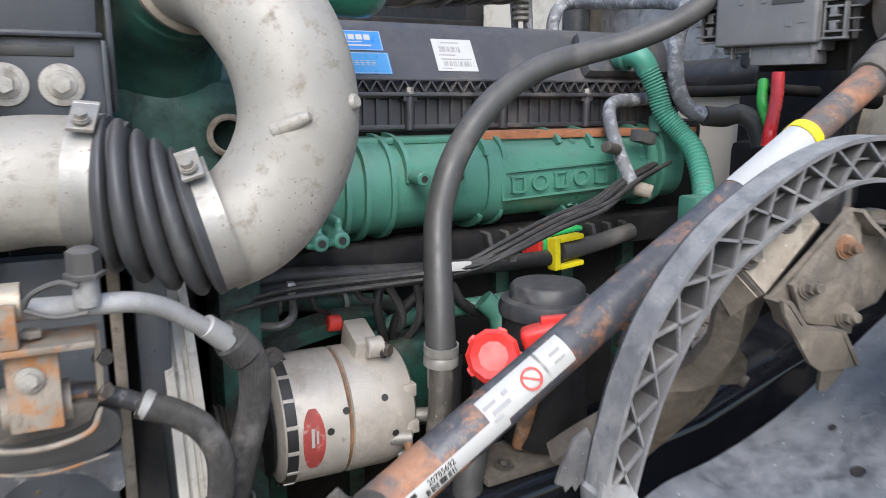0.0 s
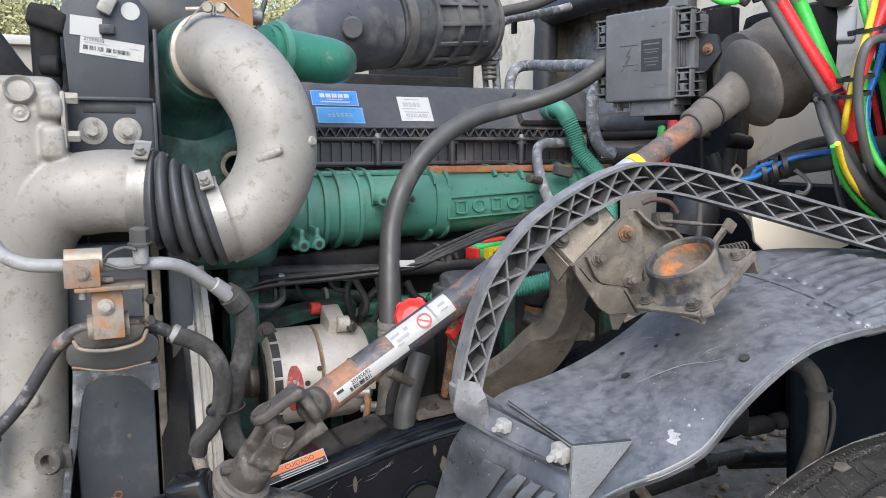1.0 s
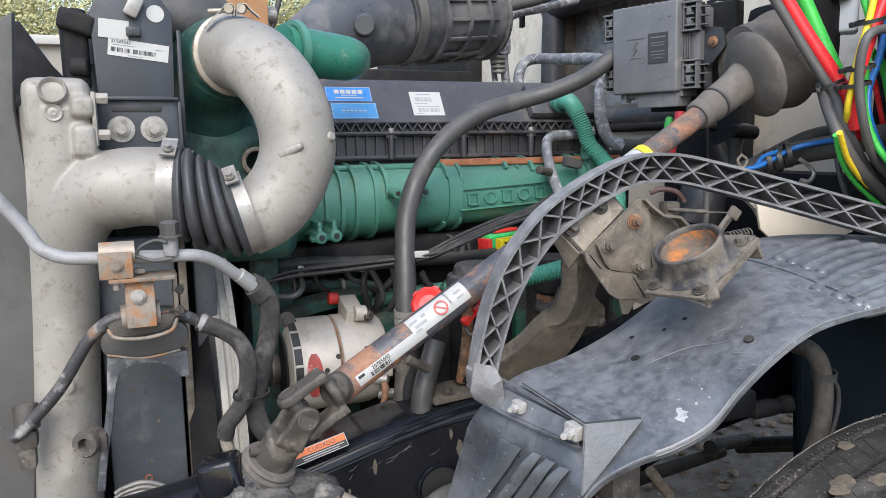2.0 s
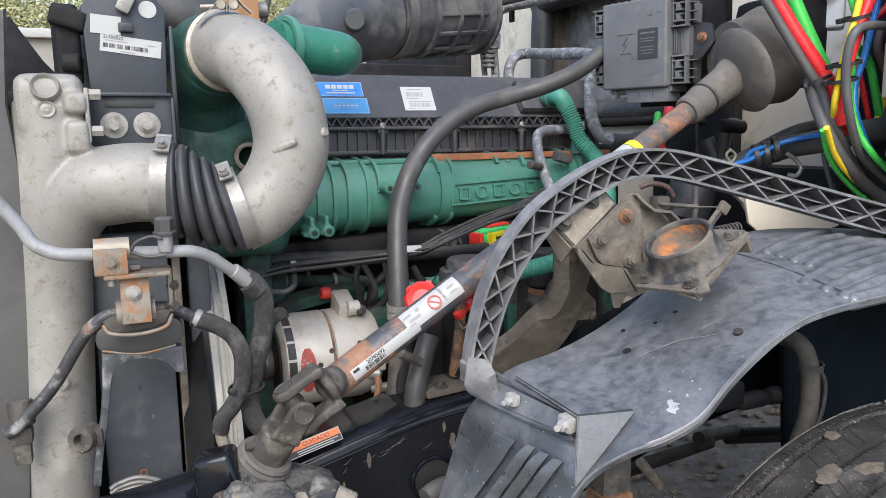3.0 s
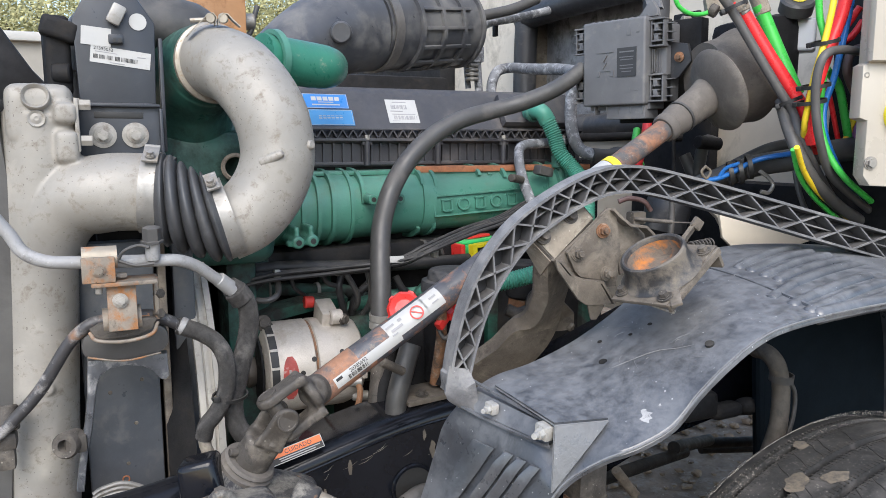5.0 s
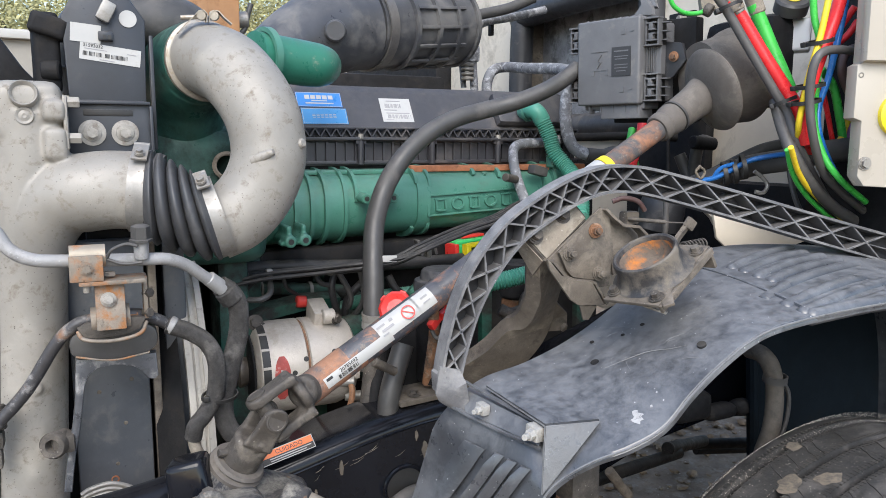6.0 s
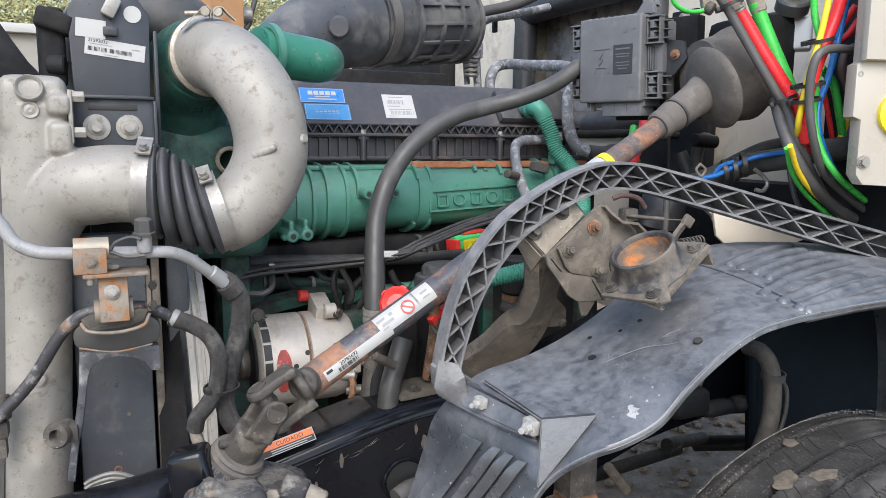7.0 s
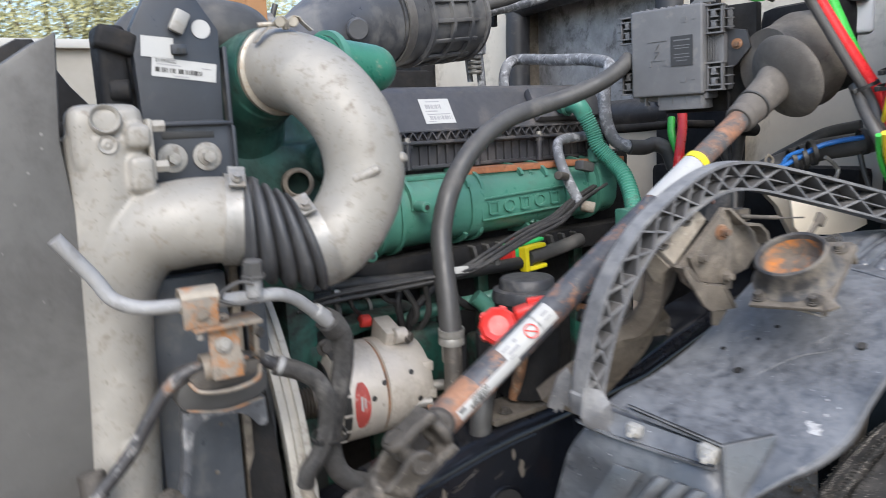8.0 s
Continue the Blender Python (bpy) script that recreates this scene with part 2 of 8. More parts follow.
MUD = mat("dried pale mud", (0.15, 0.125, 0.095), 0.9, 0, 0.35, 25, 0.6, 200, (0.06, 0.054, 0.046), 0.48, 60)
GRAVEL = mat("gravel and packed earth", (0.19, 0.135, 0.088), 0.95, 0, 0.35, 9, 0.8, 60, (0.26, 0.21, 0.155), 0.46, 12, dirt2=(0.13, 0.085, 0.05), d2amt=0.42, d2scale=26, spec=0.1, specks=((0.45, 0.38, 0.28), 40, 0.2))
WALLM = mat("pale painted blockwork", (0.25, 0.235, 0.205), 0.8, 0, 0.08, 3, 0.2, 30, (0.28, 0.26, 0.225), 0.40, 1.5)
COPING = mat("white metal coping", (0.38, 0.375, 0.355), 0.5, 0, 0.05, 3, 0.05, 30)
LEAF = mat("spring leaves", (0.38, 0.36, 0.17), 0.7, 0, 0.20, 0.9, 0, 30, top=0)
BARK = mat("bark", (0.10, 0.08, 0.06), 0.9, 0, 0.3, 20, 0.4, 60)
WOOD = mat("orange stained timber", (0.30, 0.15, 0.06), 0.55, 0, 0.2, 14, 0.15, 90, (0.16, 0.075, 0.03), 0.42, 22)
FOIL = mat("crinkled foil lining", (0.30, 0.30, 0.31), 0.42, 0.4, 0.3, 20, 1.0, 60, (0.10, 0.10, 0.10), 0.46, 12)
CLEAR = mat("cloudy translucent tank plastic", (0.62, 0.64, 0.66), 0.4, 0, 0.06, 10, 0.05, 100)
CHALK = mat("white corroded zinc", (0.37, 0.36, 0.335), 0.8, 0.1, 0.25, 90, 0.5, 400, (0.30, 0.28, 0.25), 0.42, 60)
PULLEY = mat("bare steel pulley", (0.16, 0.14, 0.12), 0.5, 0.7, 0.2, 40, 0.2, 300)


# ---- building helpers ----
def thing(name, at, label, category, group="", kind=""):
    ob = new(name)
    ob.location = at
    ob.empty_display_size = 0.05
    return tagged(ob, label, category, group, kind)


def base_of(ob):
    at = Vector(ob.location)
    while ob.parent:
        ob = ob.parent
        at += Vector(ob.location)
    return at


def part(name, bm, material, parent=None, label="", sharp=38, smooth=True):
    me = bpy.data.meshes.new(name)
    if parent:
        bmesh.ops.translate(bm, verts=bm.verts, vec=-base_of(parent))
    bmesh.ops.recalc_face_normals(bm, faces=bm.faces)
    bm.to_mesh(me)
    bm.free()
    me.materials.append(material)
    if smooth:
        me.shade_smooth()
        me.set_sharp_from_angle(angle=radians(sharp))
    ob = new(name, me)
    ob.parent = parent
    return tagged(ob, label) if label else ob


def fused(ob, voxel=0.003, times=4):
    """Melts overlapping lumps of one casting into one skin."""
    r = ob.modifiers.new("fuse", "REMESH")
    r.mode, r.voxel_size, r.use_smooth_shade = "VOXEL", voxel, True
    s = ob.modifiers.new("soften", "SMOOTH")
    s.factor, s.iterations = 0.5, times
    return ob


def basis(o, x, z=(0, 0, 1)):
    x = Vector(x).normalized()
    z = Vector(z)
    z = (z - x * z.dot(x)).normalized()
    y = z.cross(x)
    m = Matrix((x, y, z)).transposed().to_4x4()
    m.translation = Vector(o)
    return m


def along(o, d):
    """A pose at o whose z axis points along d."""
    d = Vector(d).normalized()
    m = d.to_track_quat("Z", "Y").to_matrix().to_4x4()
    m.translation = Vector(o)
    return m


def B():
    return bmesh.new()


def take(bm, tmp, m=None):
    me = bpy.data.meshes.new("tmp")
    tmp.to_mesh(me)
    tmp.free()
    if m:
        me.transform(m)
    bm.from_mesh(me)
    bpy.data.meshes.remove(me)
    return bm


def box(bm, m, size, bevel=0.0, seg=2, taper=1.0):
    """A box of that size with its middle at the pose m; the top end scaled by taper."""
    t = bmesh.new()
    bmesh.ops.create_cube(t, size=1)
    for v in t.verts:
        k = taper if v.co.z > 0 else 1
        v.co = Vector((v.co.x * size[0] * k, v.co.y * size[1] * k, v.co.z * size[2]))
    if bevel:
        bmesh.ops.bevel(t, geom=t.edges[:], offset=bevel, segments=seg, profile=0.6, affect="EDGES")
    return take(bm, t, m if isinstance(m, Matrix) else Matrix.Translation(m))


def plate(bm, m, outline, thick, bevel=0.0, holes=()):
    """A plate cut to an outline in the pose's xz plane, its thickness along y, centred."""
    t = bmesh.new()
    vs = [t.verts.new((x, -thick / 2, z)) for x, z in outline]
    f = t.faces.new(vs)
    e = bmesh.ops.extrude_face_region(t, geom=[f])
    bmesh.ops.translate(t, verts=[v for v in e["geom"] if isinstance(v, bmesh.types.BMVert)], vec=(0, thick, 0))
    bmesh.ops.recalc_face_normals(t, faces=t.faces)
    if bevel:
        bmesh.ops.bevel(t, geom=[k for k in t.edges if abs(k.verts[0].co.y - k.verts[1].co.y) < 1e-6], offset=bevel, segments=2, profile=0.6, affect="EDGES")
    return take(bm, t, m)


def slab(bm, pts, thick, bevel=0.0):
    """A plate cut to corners that all lie in one upright plane across the engine's side."""
    y = sum(p[1] for p in pts) / len(pts)
    return plate(bm, basis((0, y, 0), (1, 0, 0)), [(p[0], p[2]) for p in pts], thick, bevel)


def sheet(bm, pts, thick, bend=0.0):
    """A bent sheet through the corners."""
    t = bmesh.new()
    t.faces.new([t.verts.new(k) for k in pts])
    bmesh.ops.triangulate(t, faces=t.faces[:])
    bmesh.ops.solidify(t, geom=t.faces[:], thickness=thick)
    return take(bm, t)


def lathe(bm, m, profile, seg=32, a0=0.0, a1=360.0):
    """A body turned round the pose's z axis: rows of (height, radius)."""
    full = abs(a1 - a0) >= 359.9
    n = seg if full else seg + 1
    rings = []
    for h, r in profile:
        if r < 1e-6:
            rings.append([bm.verts.new(m @ Vector((0, 0, h)))])
        else:
            rings.append([bm.verts.new(m @ Vector((r * math.cos(radians(a0) + k * radians(a1 - a0) / seg), r * math.sin(radians(a0) + k * radians(a1 - a0) / seg), h))) for k in range(n)])
    for a, b in zip(rings, rings[1:]):
        for k in range(seg):
            j = (k + 1) % n
            if len(a) == 1 and len(b) == 1:
                continue
            if len(a) == 1:
                bm.faces.new((a[0], b[j], b[k]))
            elif len(b) == 1:
                bm.faces.new((a[k], a[j], b[0]))
            else:
                bm.faces.new((a[k], a[j], b[j], b[k]))
    return bm


def rod(bm, p, q, r, r2=None, seg=20, bevel=0.15):
    """A capped rod from p to q with softened rims."""
    p, q = Vector(p), Vector(q)
    r2 = r if r2 is None else r2
    h, b = (q - p).length, min(bevel * r, 0.4 * (q - p).length)
    return lathe(bm, along(p, q - p), [(0, 0), (0, r - b), (b, r), (h - b, r2), (h, r2 - b), (h, 0)], seg)


def spline(points, n=12):
    """A smooth run through the points, n steps between each two."""
    p = [Vector(k) for k in points]
    p = [2 * p[0] - p[1]] + p + [2 * p[-1] - p[-2]]
    out = []
    for a, b, c, d in zip(p, p[1:], p[2:], p[3:]):
        for i in range(n):
            t = i / n
            out.append(0.5 * (2 * b + (c - a) * t + (2 * a - 5 * b + 4 * c - d) * t * t + (3 * b - a - 3 * c + d) * t ** 3))
    return out + [p[-2]]


def tube(bm, points, r, seg=16, n=10, caps=True, shape=None, smooth_run=True):
    """A hose or pipe along the points. r: a radius or a function of the share of the way; shape(s, angle): a factor on it."""
    run = spline(points, n) if smooth_run else [Vector(k) for k in points]
    rings, up = [], None
    for i, p in enumerate(run):
        d = (run[min(i + 1, len(run) - 1)] - run[max(i - 1, 0)]).normalized()
        if up is None:
            up = d.orthogonal().normalized() if abs(d.z) > 0.9 else Vector((0, 0, 1))
        up = (up - d * up.dot(d)).normalized()
        side = d.cross(up)
        s = i / (len(run) - 1)
        rr = r(s) if callable(r) else r
        rings.append([bm.verts.new(p + (up * math.cos(2 * math.pi * k / seg) + side * math.sin(2 * math.pi * k / seg)) * rr * (shape(s, 2 * math.pi * k / seg) if shape else 1)) for k in range(seg)])
    for a, b in zip(rings, rings[1:]):
        for k in range(seg):
            bm.faces.new((a[k], a[(k + 1) % seg], b[(k + 1) % seg], b[k]))
    if caps:
        bm.faces.new(rings[0][::-1]), bm.faces.new(rings[-1])
    return bm


def strip(bm, run, w, t, across):
    """A band w wide along the vector across and t thick, swept along a run of points."""
    run = [Vector(k) for k in run]
    across = Vector(across).normalized()
    rows = []
    for i, p in enumerate(run):
        d = (run[min(i + 1, len(run) - 1)] - run[max(i - 1, 0)]).normalized()
        nrm = d.cross(across).normalized()
        rows.append([bm.verts.new(p + across * a * w / 2 + nrm * b * t / 2) for a, b in ((-1, -1), (1, -1), (1, 1), (-1, 1))])
    for a, b in zip(rows, rows[1:]):
        for k in range(4):
            bm.faces.new((a[k], a[(k + 1) % 4], b[(k + 1) % 4], b[k]))
    bm.faces.new(rows[0][::-1]), bm.faces.new(rows[-1])
    return bm


def hexbolt(bm, p, d, r=0.008, h=0.007, washer=1.5, wh=0.002):
    """A hexagon bolt head on a washer, seated at p and facing d."""
    m = along(p, d)
    if washer:
        lathe(bm, m, [(0, 0), (0, r * washer), (wh, r * washer), (wh, 0)], 24)
    lathe(bm, m, [(wh, r * 1.2), (wh + 0.0015, r * 1.2), (wh + 0.0015, 0)], 20)
    t = bmesh.new()
    bmesh.ops.create_cone(t, cap_ends=True, segments=6, radius1=r, radius2=r * 0.96, depth=h)
    bmesh.ops.translate(t, verts=t.verts, vec=(0, 0, wh + h / 2))
    return take(bm, t, m)


def ring(bm, m, r, w, t, seg=40, a0=0.0, a1=360.0):
    """A flat band round the pose's z axis: inner radius r, width w along the axis, thickness t."""
    full = abs(a1 - a0) >= 359.9
    prof = [(-w / 2, r), (-w / 2, r + t), (w / 2, r + t), (w / 2, r), (-w / 2, r)]
    return lathe(bm, m, prof, seg, a0, a1) if full else lathe(bm, m, prof, seg, a0, a1)


def flat(bm, m, w, h, t=0.0006, at=(0, 0)):
    """A thin film or printed bar on the pose's xz plane, facing -y."""
    t2 = bmesh.new()
    bmesh.ops.create_cube(t2, size=1)
    for v in t2.verts:
        v.co = Vector((at[0] + v.co.x * w, v.co.y * t, at[1] + v.co.z * h))
    return take(bm, t2, m)


def lettering(name, words, m, size, material, parent, depth=0.0003, align="CENTER"):
    """Raised or printed letters on the pose's xz plane, facing -y."""
    cu = bpy.data.curves.new(name, "FONT")
    cu.body, cu.size, cu.extrude, cu.align_x, cu.align_y = words, size, depth, align, "CENTER"
    tmp = bpy.data.objects.new(name, cu)
    me = bpy.data.meshes.new_from_object(tmp)
    bpy.data.objects.remove(tmp)
    me.transform(m @ Matrix.Rotation(radians(90), 4, "X"))
    me.transform(Matrix.Translation(-base_of(parent)))
    me.materials.clear()
    me.materials.append(material)
    ob = new(name, me)
    ob.parent = parent
    return ob


def bars(name, m, rows, material, parent, t=0.0004):
    """Unreadable print: bars given as (x, z, width, height) on the pose's xz plane."""
    if name in ("small_print", "badge_mark", "raised_symbol", "raised_mark", "plate_print", "word_mark"):
        return [part(name, flat(B(), m, w, h, t, (x, z)), material, parent, smooth=False) for x, z, w, h in rows]
    bm = B()
    for x, z, w, h in rows:
        flat(bm, m, w, h, t, (x, z))
    return part(name, bm, material, parent, smooth=False)


def barcode(name, m, x, z, w, h, material, parent, seed=1, n=26):
    rnd = random.Random(seed)
    cell = w / n
    rows = [(x - w / 2 + (k + 0.5) * cell, z, cell * rnd.uniform(0.3, 0.8), h) for k in range(n) if rnd.random() < 0.85]
    return bars(name, m, rows, material, parent)


# ---- ground, yard and sky line ----
bm = B()
bmesh.ops.create_grid(bm, x_segments=80, y_segments=80, size=60)
for v in bm.verts:
    v.co.z = 0.02 * noise.noise(v.co * 0.7)
tagged(part("ground", bm, GRAVEL), "gravel and packed earth yard under the truck", "ground", kind="structure")

rnd = random.Random(4)
bm = B()
for k in range(1500):
    x, y, r = rnd.uniform(0.9, 4.2), rnd.uniform(0.7, 3.6), rnd.uniform(0.008, 0.03)
    t = bmesh.new()
    bmesh.ops.create_icosphere(t, subdivisions=1, radius=r)
    for v in t.verts:
        v.co *= rnd.uniform(0.75, 1.2)
        v.co.z *= 0.6
    take(bm, t, Matrix.Translation((x, y, 0.015)))
tagged(part("gravel", bm, GRAVEL), "loose grey-brown stones lying on the yard", "gravel", kind="stuff")

yard_wall = thing("wall_yard", (0, 9.0, 0), "pale painted blockwork yard wall with white coping", "wall", kind="structure")
part("blockwork", box(B(), (0, 9.1, 1.27), (40, 0.2, 2.54), 0.01), WALLM, yard_wall)
part("coping", box(B(), (0, 9.08, 2.59), (40, 0.34, 0.10), 0.02), COPING, yard_wall)


def shrub(x, y, h, seed):
    rn = random.Random(seed)
    ob = thing("shrub", (x, y, 0), "yellow-green spring shrub behind the yard wall", "shrub", "shrubs behind the wall")
    bm = B()
    tips = []
    for k in range(7):
        a = rn.uniform(0, 6.28)
        top = Vector((x + 0.8 * math.cos(a), y + 0.6 * math.sin(a), h * rn.uniform(0.6, 0.95)))
        tube(bm, [(x, y, 0), (x + 0.25 * math.cos(a), y + 0.2 * math.sin(a), h * 0.4), top], lambda s: 0.07 * (1 - 0.8 * s), 6, 4)
        tips.append(top)
    part("trunk", bm, BARK, ob)
    bm = B()
    for k in range(8500):
        c = rn.choice(tips) + Vector((rn.gauss(0, 0.42), rn.gauss(0, 0.42), rn.gauss(-0.15, 0.42)))
        u = Vector((rn.gauss(0, 1), rn.gauss(0, 1), rn.gauss(0, 1))).normalized()
        w = u.orthogonal().normalized()
        s = rn.uniform(0.016, 0.040)
        bm.faces.new([bm.verts.new(c + u * s), bm.verts.new(c + w * s * 0.6), bm.verts.new(c - u * s), bm.verts.new(c - w * s * 0.6)])
    part("crown", bm, LEAF, ob, smooth=False)


rnd = random.Random(77)
for k in range(15):
    shrub(-7.5 + k * 1.0 + rnd.uniform(-0.3, 0.3), 11.6 + rnd.uniform(-0.5, 0.7), 3.7 + rnd.uniform(-0.5, 0.6), 30 + k)
for k in range(9):
    shrub(-8.5 + k * 1.5 + rnd.uniform(-0.3, 0.3), 13.6 + rnd.uniform(-0.5, 0.7), 4.9 + rnd.uniform(-0.5, 0.6), 60 + k)

# ---- the cab ----
cab = thing("wall_cab", (1.36, 1.2, 1.0), "cream painted cab front wall with a foil lined recess", "cab wall", kind="structure")
FW = 1.36
for y0, y1, z0, z1 in ((0.30, 0.62, 1.31, 2.4), (0.62, 1.18, 0.95, 2.4), (1.18, 1.88, 0.95, 1.50), (1.88, 2.45, 0.95, 2.4), (1.18, 1.88, 1.90, 2.4)):
    part("wall_panel", box(B(), (FW + 0.02, (y0 + y1) / 2, (z0 + z1) / 2), (0.04, y1 - y0, z1 - z0)), CREAMD, cab)
bm = B()
plate(bm, basis((FW + 0.10, 1.555, 1.70), (0, -1, 0)), [(-0.39, -0.22), (0.39, -0.22), (0.39, 0.22), (-0.39, 0.22)], 0.02)
part("recess_back", bm, FOIL, cab, "crinkled foil lining")
bm = B()
tube(bm, [(FW - 0.005, y, z) for y, z in ((1.20, 1.53), (1.20, 1.86), (1.24, 1.895), (1.83, 1.895), (1.875, 1.85), (1.88, 1.55), (1.84, 1.51), (1.24, 1.51), (1.20, 1.53))], 0.042, 10, 6, False)
part("seal", bm, BLACKP, cab, "black rubber seal")
for c, d in (((1.43, 1.895, 1.70), (0.10, 0.02, 0.42)), ((1.43, 1.165, 1.70), (0.10, 0.02, 0.42)), ((1.43, 1.555, 1.48), (0.10, 0.8, 0.02)), ((1.43, 1.555, 1.915), (0.10, 0.8, 0.02))):
    part("recess_side", box(B(), c, d), DUSTY, cab)
bm = B()
box(bm, (2.2, 1.45, 1.95), (1.2, 2.3, 1.2), 0.06)
part("cab_body", bm, CREAM, cab)
part("sill_flange", slab(B(), [(0.9651, 0.5700, 1.3431), (1.2016, 0.5700, 1.3132), (1.2133, 0.5700, 1.2651), (1.1944, 0.5700, 1.2615), (1.1418, 0.5700, 1.2520), (1.0355, 0.5700, 1.2646), (1.0067, 0.5700, 1.2640), (0.9795, 0.5700, 1.2847)], 0.006, 0.0015), CREAMD, cab, "cream lower flange of the cab wall")

# the corner panel of the cab with the filler cap
corner = thing("cab_corner_panel", (1.0952, 0.3611, 1.3975), "cream painted cab corner panel with a bolt", "body panel")
DOORM = basis((1.0172, 0.3528, 1.3975), (0.92, -0.39, 0))
bm = B()
plate(bm, DOORM, [(0.016, 0.01), (0.028, -0.006), (0.5, -0.03), (0.5, 0.6), (0.012, 0.6), (0.012, 0.185), (0.003, 0.18), (0.003, 0.10), (0.016, 0.095)], 0.03, 0.004)
part("panel", bm, CREAM, corner)
bm = B()
plate(bm, DOORM @ pose(0, -0.022, 0), [(0.006, 0.185), (0.5, 0.175), (0.5, 0.6), (0.004, 0.6)], 0.02, 0.006)
part("upper_skin", bm, CREAM, corner)
bm = B()
hexbolt(bm, DOORM @ Vector((0.026, -0.015, 0.03)), DOORM.to_3x3() @ Vector((0, -1, 0)), 0.007, 0.006, 1.5)
part("bolt", bm, STEEL, corner)
bm = B()
lathe(bm, along(DOORM @ Vector((0.010, -0.014, 0.165)), DOORM.to_3x3() @ Vector((0, -1, 0))), [(0, 0.0045), (0.001, 0.0045), (0.001, 0.0025), (-0.004, 0.0025)], 16)
part("eyelet", bm, STEEL, corner)
cap = thing("filler_cap", DOORM @ Vector((0.075, -0.02, 0.105)), "yellow plastic filler cap on the cab corner panel", "cap")
bm = B()
cm = along(DOORM @ Vector((0.075, -0.014, 0.105)), DOORM.to_3x3() @ Vector((0, -1, 0)))
lathe(bm, cm, [(0, 0.034), (0.010, 0.034), (0.012, 0.030), (0.012, 0.0)], 32)
part("skirt", bm, YELC, cap)
bm = B()
lathe(bm, cm @ Matrix.Translation((0, 0, 0.012)), [(0, 0.026), (0.006, 0.026), (0.008, 0.023), (0.006, 0.02), (0.004, 0.0)], 32)
part("lid", bm, YELC, cap)
part("grip", box(B(), cm @ Matrix.Translation((0, 0, 0.018)) @ pose(0, 0, 0, 0, 0, 30), (0.04, 0.009, 0.012), 0.003), YELC, cap)

# ---- engine ----
block = thing("engine_block", (0.65, 1.35, 0.6), "green painted engine block, near-black crankcase and head", "engine block")
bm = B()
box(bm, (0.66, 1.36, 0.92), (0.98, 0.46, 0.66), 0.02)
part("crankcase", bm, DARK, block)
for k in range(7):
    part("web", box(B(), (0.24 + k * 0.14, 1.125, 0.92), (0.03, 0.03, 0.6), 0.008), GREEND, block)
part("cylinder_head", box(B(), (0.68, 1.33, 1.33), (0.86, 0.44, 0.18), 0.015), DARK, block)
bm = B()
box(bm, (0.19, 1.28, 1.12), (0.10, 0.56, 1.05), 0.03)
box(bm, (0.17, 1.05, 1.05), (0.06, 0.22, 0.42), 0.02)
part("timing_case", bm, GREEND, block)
part("gasket", box(B(), (0.80, 1.17, 1.401), (0.46, 0.25, 0.013), 0.002), ORANGE, block, "rusty orange gasket edge")

# valve cover
cover = thing("valve_cover", (0.67, 1.25, 1.41), "long black plastic valve cover, dusty, with labels", "engine cover")
bm = B()
SEC = [(1.105, 1.408), (1.105, 1.457), (1.096, 1.460), (1.096, 1.467), (1.104, 1.470), (1.112, 1.490), (1.160, 1.566), (1.172, 1.578), (1.20, 1.584), (1.50, 1.584), (1.52, 1.56), (1.52, 1.408)]
t = bmesh.new()
vs = [t.verts.new((0.30, y, z)) for y, z in SEC]
f = t.faces.new(vs)
e = bmesh.ops.extrude_face_region(t, geom=[f])
bmesh.ops.translate(t, verts=[v for v in e["geom"] if isinstance(v, bmesh.types.BMVert)], vec=(0.74, 0, 0))
take(bm, t)
box(bm, basis((0.92, 1.128, 1.535), (1, 0, 0), (0, 0.535, 0.845)), (0.20, 0.028, 0.085), 0.012)
part("shell", bm, COVERP, cover)
bm = B()
x = 0.315
while x < 1.03:
    box(bm, (x, 1.1015, 1.436), (0.004, 0.007, 0.046))
    x += 0.0215
box(bm, (0.67, 1.0985, 1.415), (0.74, 0.013, 0.007), 0.001)
part("skirt_ribs", bm, COVERP, cover)
bm = B()
x, k = 0.305, 0
while x < 1.03:
    a, b = (1.469, 1.487) if k % 2 else (1.487, 1.469)
    strip(bm, [(x, 1.099, a), (x + 0.0115, 1.099, b)], 0.014, 0.0025, (0, 1, 0))
    x += 0.0115
    k += 1
box(bm, (0.67, 1.100, 1.4885), (0.74, 0.016, 0.004), 0.001)
box(bm, (0.67, 1.095, 1.4655), (0.74, 0.026, 0.006), 0.001)
part("lattice_flange", bm, COVERP, cover)
for x in (0.473, 0.642, 0.812, 0.98):
    bm = B()
    rod(bm, (x, 1.090, 1.41), (x, 1.090, 1.466), 0.007)
    box(bm, (x, 1.096, 1.46), (0.024, 0.02, 0.012), 0.003)
    boss = part("boss", bm, COVERP, cover)
    bm = B()
    hexbolt(bm, (x, 1.090, 1.466), (0, 0, 1), 0.0065, 0.008, 1.4)
    part("bolt", bm, STEEL, boss)


def cover_label(x, up):
    """A pose on the sloping face of the valve cover."""
    d = Vector((0, 0.534, 0.845))
    return basis(Vector((x, 1.112, 1.490)) + d * up - Vector((0, 0.845, -0.534)) * 0.0007, (1, 0, 0), d)


